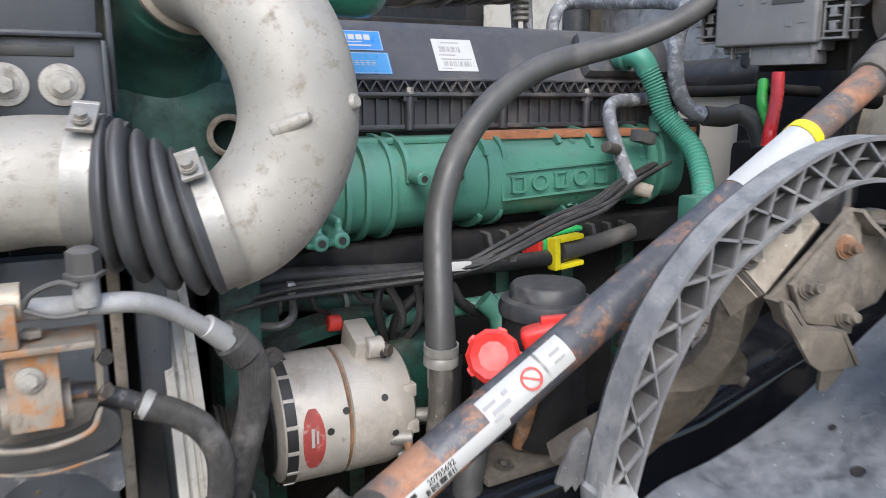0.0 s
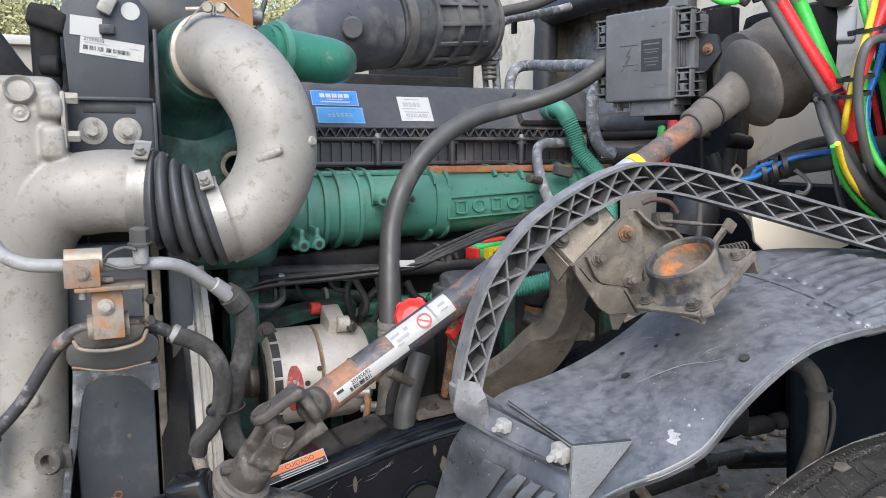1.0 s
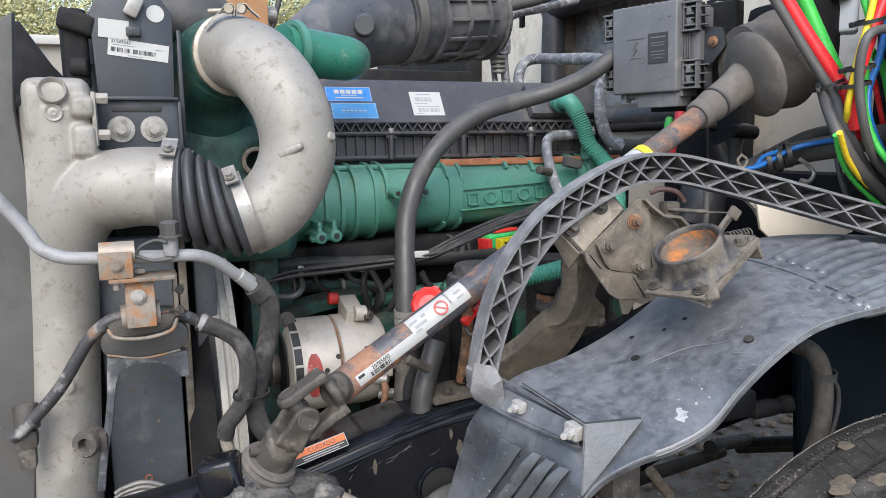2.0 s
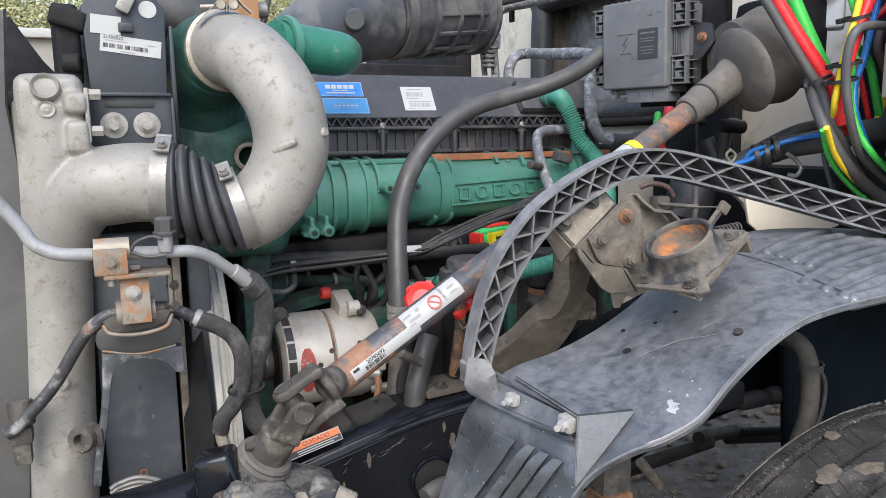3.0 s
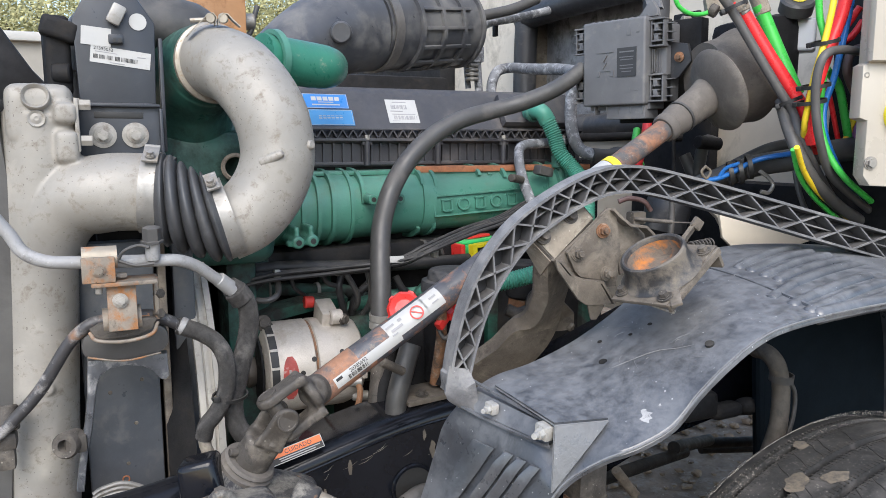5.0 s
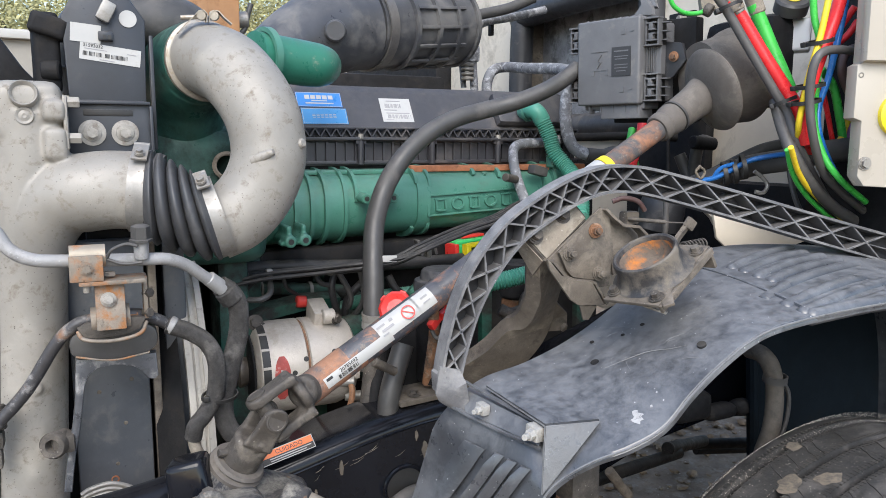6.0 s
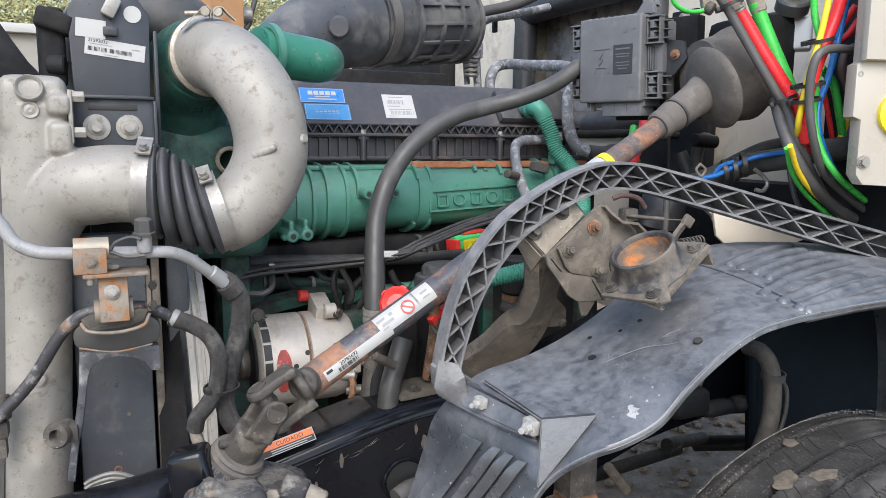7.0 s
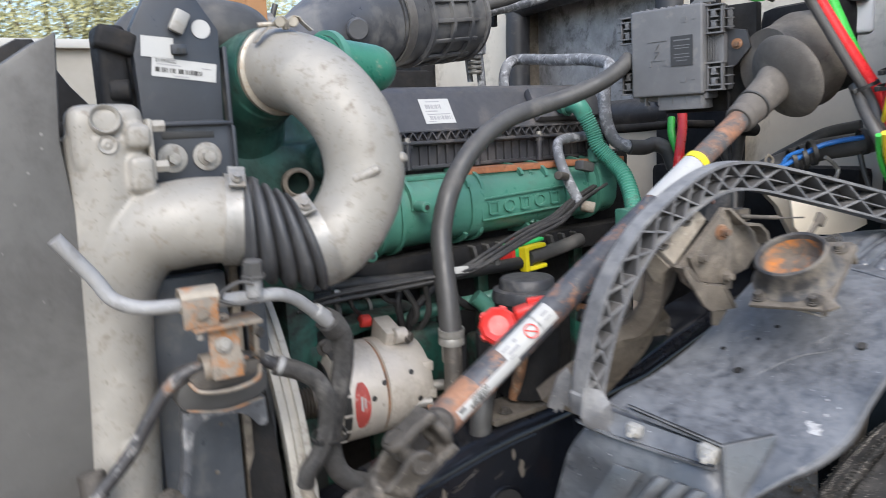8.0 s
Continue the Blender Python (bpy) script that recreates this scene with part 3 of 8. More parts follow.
lab = thing("blue_label", cover_label(0.415, 0.05).translation, "blue and white maker's label on the valve cover", "label")
m = cover_label(0.400, 0.069)
film = part("film", flat(B(), m, 0.100, 0.037), BLUEF, lab, smooth=False)
bars("border", m @ pose(0, -0.0004, 0), [(0, 0.0175, 0.098, 0.0008), (0, -0.0175, 0.098, 0.0008), (-0.0487, 0, 0.0008, 0.0358), (0.0487, 0, 0.0008, 0.0358)], PAPER, film)
bars("word_mark", m @ pose(0, -0.0005, 0), [(-0.026 + k * 0.0130, 0.006, 0.0105, 0.010) for k in range(5)], PAPER, film)
bars("small_print", m @ pose(0, -0.0005, 0), [(0, -0.003, 0.034, 0.002), (0, -0.0095, 0.062, 0.003)], PAPER, film)
lab = thing("light_blue_label", cover_label(0.425, 0.03).translation, "lighter blue name label on the valve cover", "label")
m = cover_label(0.406, 0.027)
film = part("film", flat(B(), m, 0.100, 0.040), BLUED, lab, smooth=False)
bars("border", m @ pose(0, -0.0004, 0), [(0, 0.0182, 0.096, 0.0007), (0, -0.0182, 0.096, 0.0007), (-0.0477, 0, 0.0007, 0.0364), (0.0477, 0, 0.0007, 0.0364)], PAPER, film)
bars("word_mark", m @ pose(0, -0.0005, 0), [(-0.024 + k * 0.0092, 0, 0.0068, 0.0018) for k in range(6)] + [(-0.024 + k * 0.0092, 0.004, 0.0068, 0.001) for k in range(6)] + [(-0.024 + k * 0.0092, -0.004, 0.0068, 0.001) for k in range(6)], PAPER, film)
lab = thing("white_label", cover_label(0.575, 0.04).translation, "white barcode label on the valve cover", "label")
m = cover_label(0.575, 0.046)
film = part("film", flat(B(), m, 0.074, 0.062), PAPER, lab, smooth=False)
m = m @ pose(0, -0.0005, 0)
barcode("barcode", m, -0.008, 0.011, 0.044, 0.011, GREYINK, film, 2)
barcode("barcode", m, 0.004, -0.017, 0.056, 0.010, GREYINK, film, 3, 32)
bars("small_print", m, [(-0.004, 0.024, 0.034, 0.002), (-0.014, 0.000, 0.030, 0.002), (0.002, -0.008, 0.056, 0.002), (-0.02, -0.026, 0.018, 0.0015)], GREYINK, film)

# intake manifold
man = thing("intake_manifold", (0.62, 1.05, 1.25), "green painted ribbed intake manifold with raised letters", "intake manifold")
bm = B()


def man_sec(x):
    """Section of the manifold at x: the middle height and the reach towards the side."""
    s = (x - 0.16) / 0.86
    return 1.318 + 0.024 * s, 1.11


rows = []
for x in [0.15 + 0.02 * k for k in range(43)]:
    zc, yb = man_sec(x)
    ry, rz = 0.115 - 0.035 * (x - 0.15) / 0.86, 0.074 - 0.010 * (x - 0.15) / 0.86
    ring_v = []
    for k in range(20):
        a = 2 * math.pi * k / 20
        c, s = math.cos(a), math.sin(a)
        ring_v.append(bm.verts.new((x, yb - ry * (abs(c) ** 0.75) * (1 if c > 0 else -0.5), zc + rz * (abs(s) ** 0.75) * (1 if s > 0 else -1))))
    rows.append(ring_v)
for a, b in zip(rows, rows[1:]):
    for k in range(20):
        bm.faces.new((a[k], a[(k + 1) % 20], b[(k + 1) % 20], b[k]))
bm.faces.new(rows[0][::-1]), bm.faces.new(rows[-1])
part("runner_body", bm, GREEN, man)


def man_rib(x, a0=-90, a1=90, w=0.0075, out=0.004):
    """A rib round the side of the manifold between two angles, 0 facing the yard and 90 up."""
    zc, yb = man_sec(x)
    ry, rz = 0.115 - 0.035 * (x - 0.15) / 0.86 + out, 0.074 - 0.010 * (x - 0.15) / 0.86 + out
    pts = []
    for k in range(17):
        a = radians(a0 + (a1 - a0) * k / 16)
        end = min(1, 4 * min(k, 16 - k) / 16 + 0.2)
        pts.append((x, yb - (ry - 0.007 + 0.007 * end) * max(0, math.cos(a)) ** 0.75, zc + rz * (1 if math.sin(a) > 0 else -1) * abs(math.sin(a)) ** 0.75))
    return strip(B(), pts, w, 0.013, (1, 0, 0))


for x, a0, a1 in ((0.245, -90, 80), (0.305, -90, 75), (0.338, -90, 80), (0.368, -90, 88), (0.408, -90, 88), (0.433, 5, 88), (0.572, 28, 90), (0.602, 20, 90), (0.565, -90, -38), (0.600, -90, -30), (0.718, 40, 90), (0.782, 32, 90), (0.735, -90, -45), (0.765, -90, -45), (0.90, 10, 90), (0.93, -90, 80)):
    part("rib", man_rib(x, a0, a1), GREEN, man)
# the joint ledge along the top and the wide step in the middle
for x0, x1, z in ((0.30, 0.57, 1.396), (0.57, 0.98, 1.391)):
    part("top_ledge", box(B(), ((x0 + x1) / 2, 1.082, z), (x1 - x0, 0.060, 0.010), 0.003), GREEN, man)
part("step_band", man_rib(0.587, -85, 85, 0.030, -0.001), GREEN, man)
part("step_band", man_rib(0.388, -88, 88, 0.040, -0.0025), GREEN, man)
for x, a in ((0.587, 62), (0.750, 60), (0.420, 70), (0.587, -58), (0.750, -60), (0.955, 55)):
    zc, yb = man_sec(x)
    d = Vector((0, -math.cos(radians(a)), math.sin(radians(a))))
    o = Vector((x, yb - 0.035, zc)) + d * 0.052
    part("bolt_boss", rod(B(), o - d * 0.02, o + d * 0.008, 0.011, 0.010), GREEN, man)
    bm = B()
    hexbolt(bm, o + d * 0.008, d, 0.0058, 0.004, 1.35, 0.001)
    part("bolt", bm, GREEN, man)
for x, z in ((0.277, 1.272), (0.305, 1.274)):
    bm = B()
    rod(bm, (x, 0.930, z), (x, 1.05, z), 0.0122)
    box(bm, (x, 0.985, z + 0.014), (0.010, 0.09, 0.03), 0.004)
    box(bm, (x - 0.008, 0.950, z - 0.004), (0.022, 0.03, 0.009), 0.003)
    fused(part("bolt_lug", bm, GREEN, man), 0.0025, 2)
    part("bolt_hole", lathe(B(), along((x, 0.9295, z), (0, -1, 0)), [(0.0006, 0.0), (0.0006, 0.0055)], 14), INK, man)
for x in (0.441, 0.499):
    part("bolt_boss", rod(B(), (x, 0.965, 1.346), (x, 1.04, 1.346), 0.0105), GREEN, man)
    part("bolt_hole", lathe(B(), along((x, 0.9645, 1.346), (0, -1, 0)), [(0.0006, 0.0), (0.0006, 0.005)], 14), INK, man)
part("sensor_boss", rod(B(), (0.935, 1.04, 1.40), (0.935, 1.04, 1.43), 0.018), GREEN, man)
part("end_flange", box(B(), (0.96, 1.07, 1.38), (0.06, 0.08, 0.06), 0.015, 3), GREEN, man)
# raised maker's panel: a frame and five plain raised shapes
pm = basis((0.712, 1.0180, 1.328), (1, 0.041, 0.045), (0, 0.06, 1))
bm = B()
for x, z, w, h in ((0, 0.0215, 0.235, 0.003), (0, -0.0215, 0.235, 0.003), (-0.117, 0, 0.003, 0.046), (0.117, 0, 0.003, 0.046)):
    flat(bm, pm, w, h, 0.012, (x, z))
part("panel_frame", bm, GREEN, man)
for k in range(5):
    sm = pm @ pose(-0.084 + k * 0.042, 0, 0)
    if k % 2:
        bm = lathe(B(), sm @ Matrix.Rotation(radians(90), 4, "X") @ Matrix.Diagonal((1.1, 0.95, 1, 1)), [(-0.004, 0.0105), (0.004, 0.0105), (0.004, 0.0145), (-0.004, 0.0145)], 20)
    else:
        bm = B()
        for x, z, w, h in ((0, 0.012, 0.030, 0.0035), (0, -0.012, 0.018, 0.0035), (-0.011, 0, 0.0045, 0.024), (0.011, 0, 0.0045, 0.024)):
            flat(bm, sm, w, h, 0.009, (x, z))
    part("raised_shape", bm, GREEN, man)

# turbocharger side: green volute, outlet elbow and cross pipe
vol = thing("compressor_housing", (0.13, 0.98, 1.40), "green painted compressor housing behind the charge pipe", "turbocharger")
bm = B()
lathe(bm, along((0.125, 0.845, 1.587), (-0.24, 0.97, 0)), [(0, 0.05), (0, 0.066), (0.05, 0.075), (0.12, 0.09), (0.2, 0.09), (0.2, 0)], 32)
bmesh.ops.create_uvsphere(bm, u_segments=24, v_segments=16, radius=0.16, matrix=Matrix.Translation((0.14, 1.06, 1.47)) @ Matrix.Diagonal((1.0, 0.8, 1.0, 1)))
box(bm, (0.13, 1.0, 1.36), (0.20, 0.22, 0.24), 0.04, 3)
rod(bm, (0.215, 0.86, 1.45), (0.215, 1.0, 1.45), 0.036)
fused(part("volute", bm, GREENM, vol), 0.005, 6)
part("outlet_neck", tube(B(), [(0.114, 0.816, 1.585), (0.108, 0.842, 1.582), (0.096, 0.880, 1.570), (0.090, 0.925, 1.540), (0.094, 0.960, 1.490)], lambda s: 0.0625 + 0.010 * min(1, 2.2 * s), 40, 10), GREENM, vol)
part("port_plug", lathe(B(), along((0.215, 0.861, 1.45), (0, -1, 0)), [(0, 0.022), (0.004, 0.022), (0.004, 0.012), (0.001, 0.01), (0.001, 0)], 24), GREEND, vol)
part("port_ring", lathe(B(), along((0.1537, 0.8625, 1.4184), (-0.25, -1, 0.1)), [(0, 0.017), (0.006, 0.017), (0.007, 0.0195), (0.004, 0.024), (-0.03, 0.026)], 32), DUSTY, vol, "dull bare port ring")
cross = thing("cross_pipe", (0.3095, 0.9277, 1.5931), "green painted cross pipe with chipped paint on a flange", "pipe")
GCHIP = mat("chipped green paint", (0.030, 0.17, 0.115), 0.36, 0, 0.16, 12, 0.2, 260, (0.50, 0.42, 0.33), 0.36, 16)
bm = B()
tube(bm, [(0.2091, 0.8897, 1.6073), (0.2579, 0.9087, 1.6040), (0.3093, 0.9277, 1.6005), (0.3372, 0.9467, 1.6005), (0.3706, 1.0227, 1.6076)], lambda s: 0.041 - 0.004 * max(0, s - 0.5), 24, 8)
part("pipe", bm, GCHIP, cross)
bm = B()
ring(bm, along((0.2326, 0.8944, 1.6071), (0.93, 0.3, 0.05)), 0.041, 0.012, 0.008)
part("collar", bm, GREEN, cross)
part("clamp_pin", rod(B(), (0.2590, 0.8897, 1.6257), (0.2902, 0.8897, 1.6197), 0.005), STEEL, cross)

# air intake duct
# top pales what faces up, for dust and the sky's bluish reflection.
DUCTP = mat("dull duct plastic", (0.050, 0.052, 0.058), 0.38, 0, 0.2, 10, 0.15, 300, (0.12, 0.118, 0.115), 0.46, 9, spec=0.6, top=0.4, dust_sky_tint=(0.22, 0.215, 0.21))
duct = thing("air_intake_duct", (0.6374, 1.4699, 1.7342), "black ribbed plastic air intake duct with a steel band clamp", "air duct")
bm = B()
tube(bm, [(0.3123, 1.3961, 1.5968), (0.3827, 1.4277, 1.6632), (0.4666, 1.4699, 1.7183), (0.5520, 1.5016, 1.7506), (0.6302, 1.5227, 1.7647)], lambda s: 0.070 + 0.042 * min(1, 1.4 * s), 36, 10)
part("elbow", bm, DUCTP, duct)
part("boss", rod(B(), (0.5055, 1.3539, 1.7259), (0.5387, 1.4594, 1.7415), 0.026, 0.030, 24), DUCTP, duct)
part("canister", tube(B(), [(0.6222, 1.5227, 1.7641), (0.7203, 1.5649, 1.7765), (0.8248, 1.6071, 1.7894), (0.9601, 1.6598, 1.8058)], 0.113, 36, 8), DUCTP, duct)
dv = Vector((0.9601, 1.6598, 1.8058)) - Vector((0.6302, 1.5227, 1.7647))
duct_mid = Vector((0.8281, 1.6050, 1.7894))
for k in range(4):
    o = Vector((0.6302, 1.5227, 1.7647)) + dv * (0.30 + 0.24 * k)
    part("rib", ring(B(), along(o, dv), 0.109, 0.012, 0.012), DUCTP, duct)
part("rib", box(B(), basis(Vector((0.7304, 1.4646, 1.7671)), dv), (0.16, 0.014, 0.008), 0.003), DUCTP, duct)
axd = dv.normalized()
for k in range(9):
    a = radians(-70 + 26 * k)
    out = (Vector((0, -1, 0)) - axd * axd.dot(Vector((0, -1, 0)))).normalized()
    nrm_d = out * math.cos(a) + axd.cross(out) * math.sin(a)
    o = duct_mid + nrm_d * 0.1165
    part("rib", box(B(), basis(o, dv, nrm_d), (0.20, 0.010, 0.008), 0.002), DUCTP, duct)
bm = B()
ring(bm, along(Vector((0.6302, 1.5227, 1.7647)) + dv * 0.05, dv), 0.113, 0.030, 0.005)
part("band_clamp", bm, mat("dull band steel", (0.20, 0.19, 0.18), 0.45, 0.7, 0.15, 40), duct)

# ---- charge air pipes at the front ----
elbow = thing("charge_pipe_elbow", (0.17, 0.69, 1.33), "cast aluminium charge air elbow with small cast lugs", "pipe elbow")
bm = B()
tube(bm, [(0.117, 0.812, 1.585), (0.121, 0.793, 1.585), (0.147, 0.735, 1.562), (0.176, 0.695, 1.507), (0.185, 0.682, 1.444), (0.170, 0.682, 1.393), (0.138, 0.684, 1.354), (0.100, 0.687, 1.336)], lambda s: 0.0575 - 0.004 * s, 40, 12)
part("pipe", bm, CAST, elbow)
part("lug", rod(B(), (0.1535, 0.6450, 1.4317), (0.1781, 0.6220, 1.4451), 0.010, 0.005), CAST, elbow)
part("lug", rod(B(), (0.2109, 0.6650, 1.4505), (0.2268, 0.6400, 1.4574), 0.012, 0.007), CAST, elbow)
EDGE = mat("clamp ring steel", (0.36, 0.33, 0.28), 0.42, 0.6, 0.2, 50, 0.1, 300, (0.28, 0.20, 0.13), 0.42, 40)
vclamp = thing("v_band_clamp", (0.115, 0.81, 1.585), "steel V-band clamp ring with a T-bolt", "clamp")
vm = along((0.117, 0.808, 1.585), (-0.24, 0.97, 0))
part("band", lathe(B(), vm, [(-0.006, 0.056), (-0.006, 0.0595), (-0.003, 0.0635), (0.004, 0.0635), (0.007, 0.0595), (0.007, 0.056), (-0.006, 0.056)], 48), EDGE, vclamp)
bm = B()
rod(bm, (0.0773, 0.7624, 1.6421), (0.1024, 0.7586, 1.6440), 0.0035)
rod(bm, (0.1056, 0.7517, 1.6457), (0.1091, 0.7693, 1.6476), 0.0075), rod(bm, (0.1234, 0.7487, 1.6464), (0.1272, 0.7662, 1.6483), 0.0075)
part("t_bolt", bm, EDGE, vclamp)
part("strap", strip(B(), [(0.0726, 0.7662, 1.6192), (0.0843, 0.7629, 1.6327), (0.0959, 0.7595, 1.6445), (0.1026, 0.7573, 1.6521), (0.1099, 0.7560, 1.6532), (0.1146, 0.7561, 1.6477), (0.1128, 0.7582, 1.6363)], 0.013, 0.0014, (0, 1, 0)), EDGE, vclamp)
part("strap", strip(B(), [(0.1168, 0.7575, 1.6364), (0.1187, 0.7554, 1.6479), (0.1237, 0.7537, 1.6538), (0.1310, 0.7526, 1.6525), (0.1382, 0.7526, 1.6446), (0.1496, 0.7518, 1.6351)], 0.013, 0.0014, (0, 1, 0)), EDGE, vclamp)

col = thing("charge_cooler_pipe", (-0.15, 0.76, 0.5), "tall cast aluminium cooler side pipe with a branch", "pipe")
bm = B()
tube(bm, [(-0.178, 0.76, 0.30), (-0.163, 0.76, 0.90), (-0.148, 0.76, 1.20), (-0.138, 0.758, 1.38), (-0.130, 0.757, 1.50)], lambda s: 0.0480 + 0.001 * s, 36, 10)
tube(bm, [(-0.150, 0.76, 1.18), (-0.138, 0.758, 1.30), (-0.105, 0.742, 1.37), (-0.05, 0.724, 1.389), (0.022, 0.712, 1.388)], lambda s: 0.042 + 0.014 * min(1, s * 1.5), 36, 12)
box(bm, (-0.130, 0.755, 1.4985), (0.085, 0.085, 0.084), 0.02, 3)
box(bm, (-0.098, 0.735, 1.50), (0.03, 0.07, 0.03), 0.01, 3)
box(bm, (-0.098, 0.735, 1.455), (0.03, 0.07, 0.045), 0.01, 3)
for p in ((-0.1577, 0.7130, 0.9848), (-0.1459, 0.7110, 1.1150)):
    lathe(bm, along(p, (0.0, -1, 0)), [(-0.01, 0), (-0.01, 0.010), (0.001, 0.010), (0.002, 0.008), (0.002, 0)], 20)
fused(part("casting", bm, CAST, col), 0.0028, 5)
part("dimple", lathe(B(), along((-0.1330, 0.7100, 1.5218), (0, -0.96, 0.28)), [(-0.020, 0.0185), (0.002, 0.0182), (0.0038, 0.0168), (0.0022, 0.0148), (-0.005, 0.0122), (-0.0085, 0.0070), (-0.0095, 0.0)], 32), CAST, col)
bm = B()
lathe(bm, along((-0.1335, 0.7080, 1.4925), (0, -1, 0.05)), [(0.0, 0.0115), (0.0016, 0.0110), (0.0012, 0.0085), (0.0004, 0.0075), (0.0010, 0.0045), (0.0016, 0.0030), (0.0006, 0)], 24)
part("cast_roundel", bm, CAST, col)
part("flange", box(B(), (-0.0845, 0.735, 1.484), (0.006, 0.060, 0.074), 0.003), CAST, col)
for z in (1.463, 1.512):
    part("flange_bolt", rod(B(), (-0.082, 0.715, z), (-0.066, 0.715, z), 0.008, seg=6), CAST, col)

bell = thing("ribbed_hose", (0.055, 0.70, 1.31), "dark pleated rubber charge air hose between two pipes", "hose")
bm = B()


BA, BZ = Vector((0.012, 0.7125, 1.387)), Vector((0.102, 0.680, 1.3495))
AXA, AXZ = Vector((0.97, -0.2, -0.06)).normalized(), Vector((0.92, -0.12, 0.30)).normalized()
rows = []
for i in range(161):
    # five fat pleats whose planes turn from one pipe's end to the other's
    u = i / 160
    ax = AXA.lerp(AXZ, u).normalized()
    up = (Vector((0, 0, 1)) - ax * ax.z).normalized()
    side = ax.cross(up)
    c = BA.lerp(BZ, u) + Vector((0, -0.004, -0.004)) * math.sin(math.pi * u)
    ends = min(1, 7 * u, 7 * (1 - u))
    row = []
    for k in range(72):
        a = 2 * math.pi * k / 72
        lobe = abs(math.sin(math.pi * (5.0 * u + 0.10 * math.sin(a + 0.6)))) ** 0.5
        r = 0.0535 + 0.0175 * lobe * ends * (1 + 0.12 * math.sin(a - 0.8))
        row.append(bm.verts.new(c + (up * math.cos(a) + side * math.sin(a)) * r))
    rows.append(row)
for p, q in zip(rows, rows[1:]):
    for k in range(72):
        bm.faces.new((p[k], p[(k + 1) % 72], q[(k + 1) % 72], q[k]))
part("bellows", bm, SILIC, bell, sharp=70)
part("cuff", ring(B(), along((0.020, 0.711, 1.385), (0.97, -0.2, -0.3)), 0.0545, 0.012, 0.004, 48), SILIC, bell)
part("cuff", ring(B(), along((0.093, 0.682, 1.347), (0.92, -0.12, 0.30)), 0.0545, 0.010, 0.003, 48), SILIC, bell)


def band_clamp(o, d, lug):
    c = thing("hose_clamp", o, "wide steel hose clamp with a bolted lug", "clamp", "clamps on the charge air hose")
    m = along(o, d)
    part("band", ring(B(), m, 0.0575, 0.027, 0.0022, 56), ALU, c)
    lug = Vector(lug)
    out = (lug - Vector(o))
    out = (out - Vector(d).normalized() * out.dot(Vector(d).normalized())).normalized()
    side = Vector(d).normalized().cross(out)
    lm = Matrix((Vector(d).normalized(), side, out)).transposed().to_4x4()
    lm.translation = Vector(o) + out * 0.0665
    lugp = part("lug", box(B(), lm @ pose(0, -0.004, 0.002), (0.021, 0.034, 0.004), 0.0015), ALU, c)
    part("lug_fold", rod(B(), lm @ Vector((-0.0105, -0.021, 0.0)), lm @ Vector((0.0105, -0.021, 0.0)), 0.0045), ALU, lugp)
    bm = B()
    hexbolt(bm, lm @ Vector((0, 0.004, 0.006)), out, 0.0052, 0.006, 1.35)
    part("bolt", bm, STEEL, lugp)
    bm = B()
    for k in (-0.055, -0.085):
        a = k / 0.06
        p = Vector(o) + (out * math.cos(a) + side * math.sin(a)) * 0.0600
        lathe(bm, along(p, p - Vector(o)), [(0, 0.003), (0.001, 0.003), (0.0014, 0)], 12)
    part("rivet", bm, RUSTM, c)


band_clamp((0.008, 0.7135, 1.388), (0.97, -0.2, -0.1), (0.008, 0.66, 1.455))
band_clamp((0.103, 0.680, 1.349), (0.92, -0.12, 0.30), (0.080, 0.628, 1.425))

# black bracket with labels above the cooler
post = thing("support_bracket", (-0.03, 0.77, 1.44), "black painted upright support bracket with labels", "bracket")
bm = B()
pm = basis((-0.0272, 0.7933, 1.5513), (1, 0, 0), (0, 0, 1))
plate(bm, pm, [(-0.050, -0.11), (0.050, -0.11), (0.056, 0.085), (0.030, 0.125), (-0.035, 0.125), (-0.056, 0.085)], 0.028, 0.004)
part("upright", bm, POSTP, post)
bm = B()
corner_arc = [(cx + 0.014 * math.cos(radians(a)), cz + 0.014 * math.sin(radians(a))) for cx, cz, a0 in ((0.047, 0.034, 0), (-0.047, 0.034, 90), (-0.047, -0.040, 180), (0.047, -0.040, 270)) for a in (a0, a0 + 30, a0 + 60, a0 + 90)]
plate(bm, basis((-0.030, 0.764, 1.470), (1, 0, 0)), corner_arc, 0.014, 0.003)
for x, z, w, h in ((0, 0.046, 0.116, 0.005), (-0.0585, 0, 0.005, 0.084), (0.0585, 0, 0.005, 0.084)):
    part("rim_bar", box(B(), (-0.030 + x, 0.758, 1.468 + z), (w, 0.020, h), 0.002), POSTP, post)
part("lower_plate", bm, POSTP, post)
part("slot", box(B(), (-0.029, 0.7566, 1.500), (0.066, 0.002, 0.009), 0.001), INK, post)
for x in (-0.052, -0.008):
    bm = B()
    lathe(bm, along((x, 0.757, 1.471), (0, -1, 0)), [(0, 0), (0, 0.0185), (0.0030, 0.0185), (0.0034, 0.0125), (0.0050, 0.0120), (0.0056, 0)], 32)
    hexbolt(bm, (x, 0.7525, 1.471), (0, -1, 0), 0.0080, 0.008, 0)
    part("bolt", bm, STEEL, post)
part("side_bar", box(B(), (0.0357, 0.7933, 1.5310), (0.006, 0.02, 0.17), 0.002), POSTP, post)
part("steel_tab", box(B(), basis((-0.0239, 0.7700, 1.6447), (0.9, 0, -0.45)), (0.020, 0.012, 0.030), 0.004), ALU, post)
bm = B()
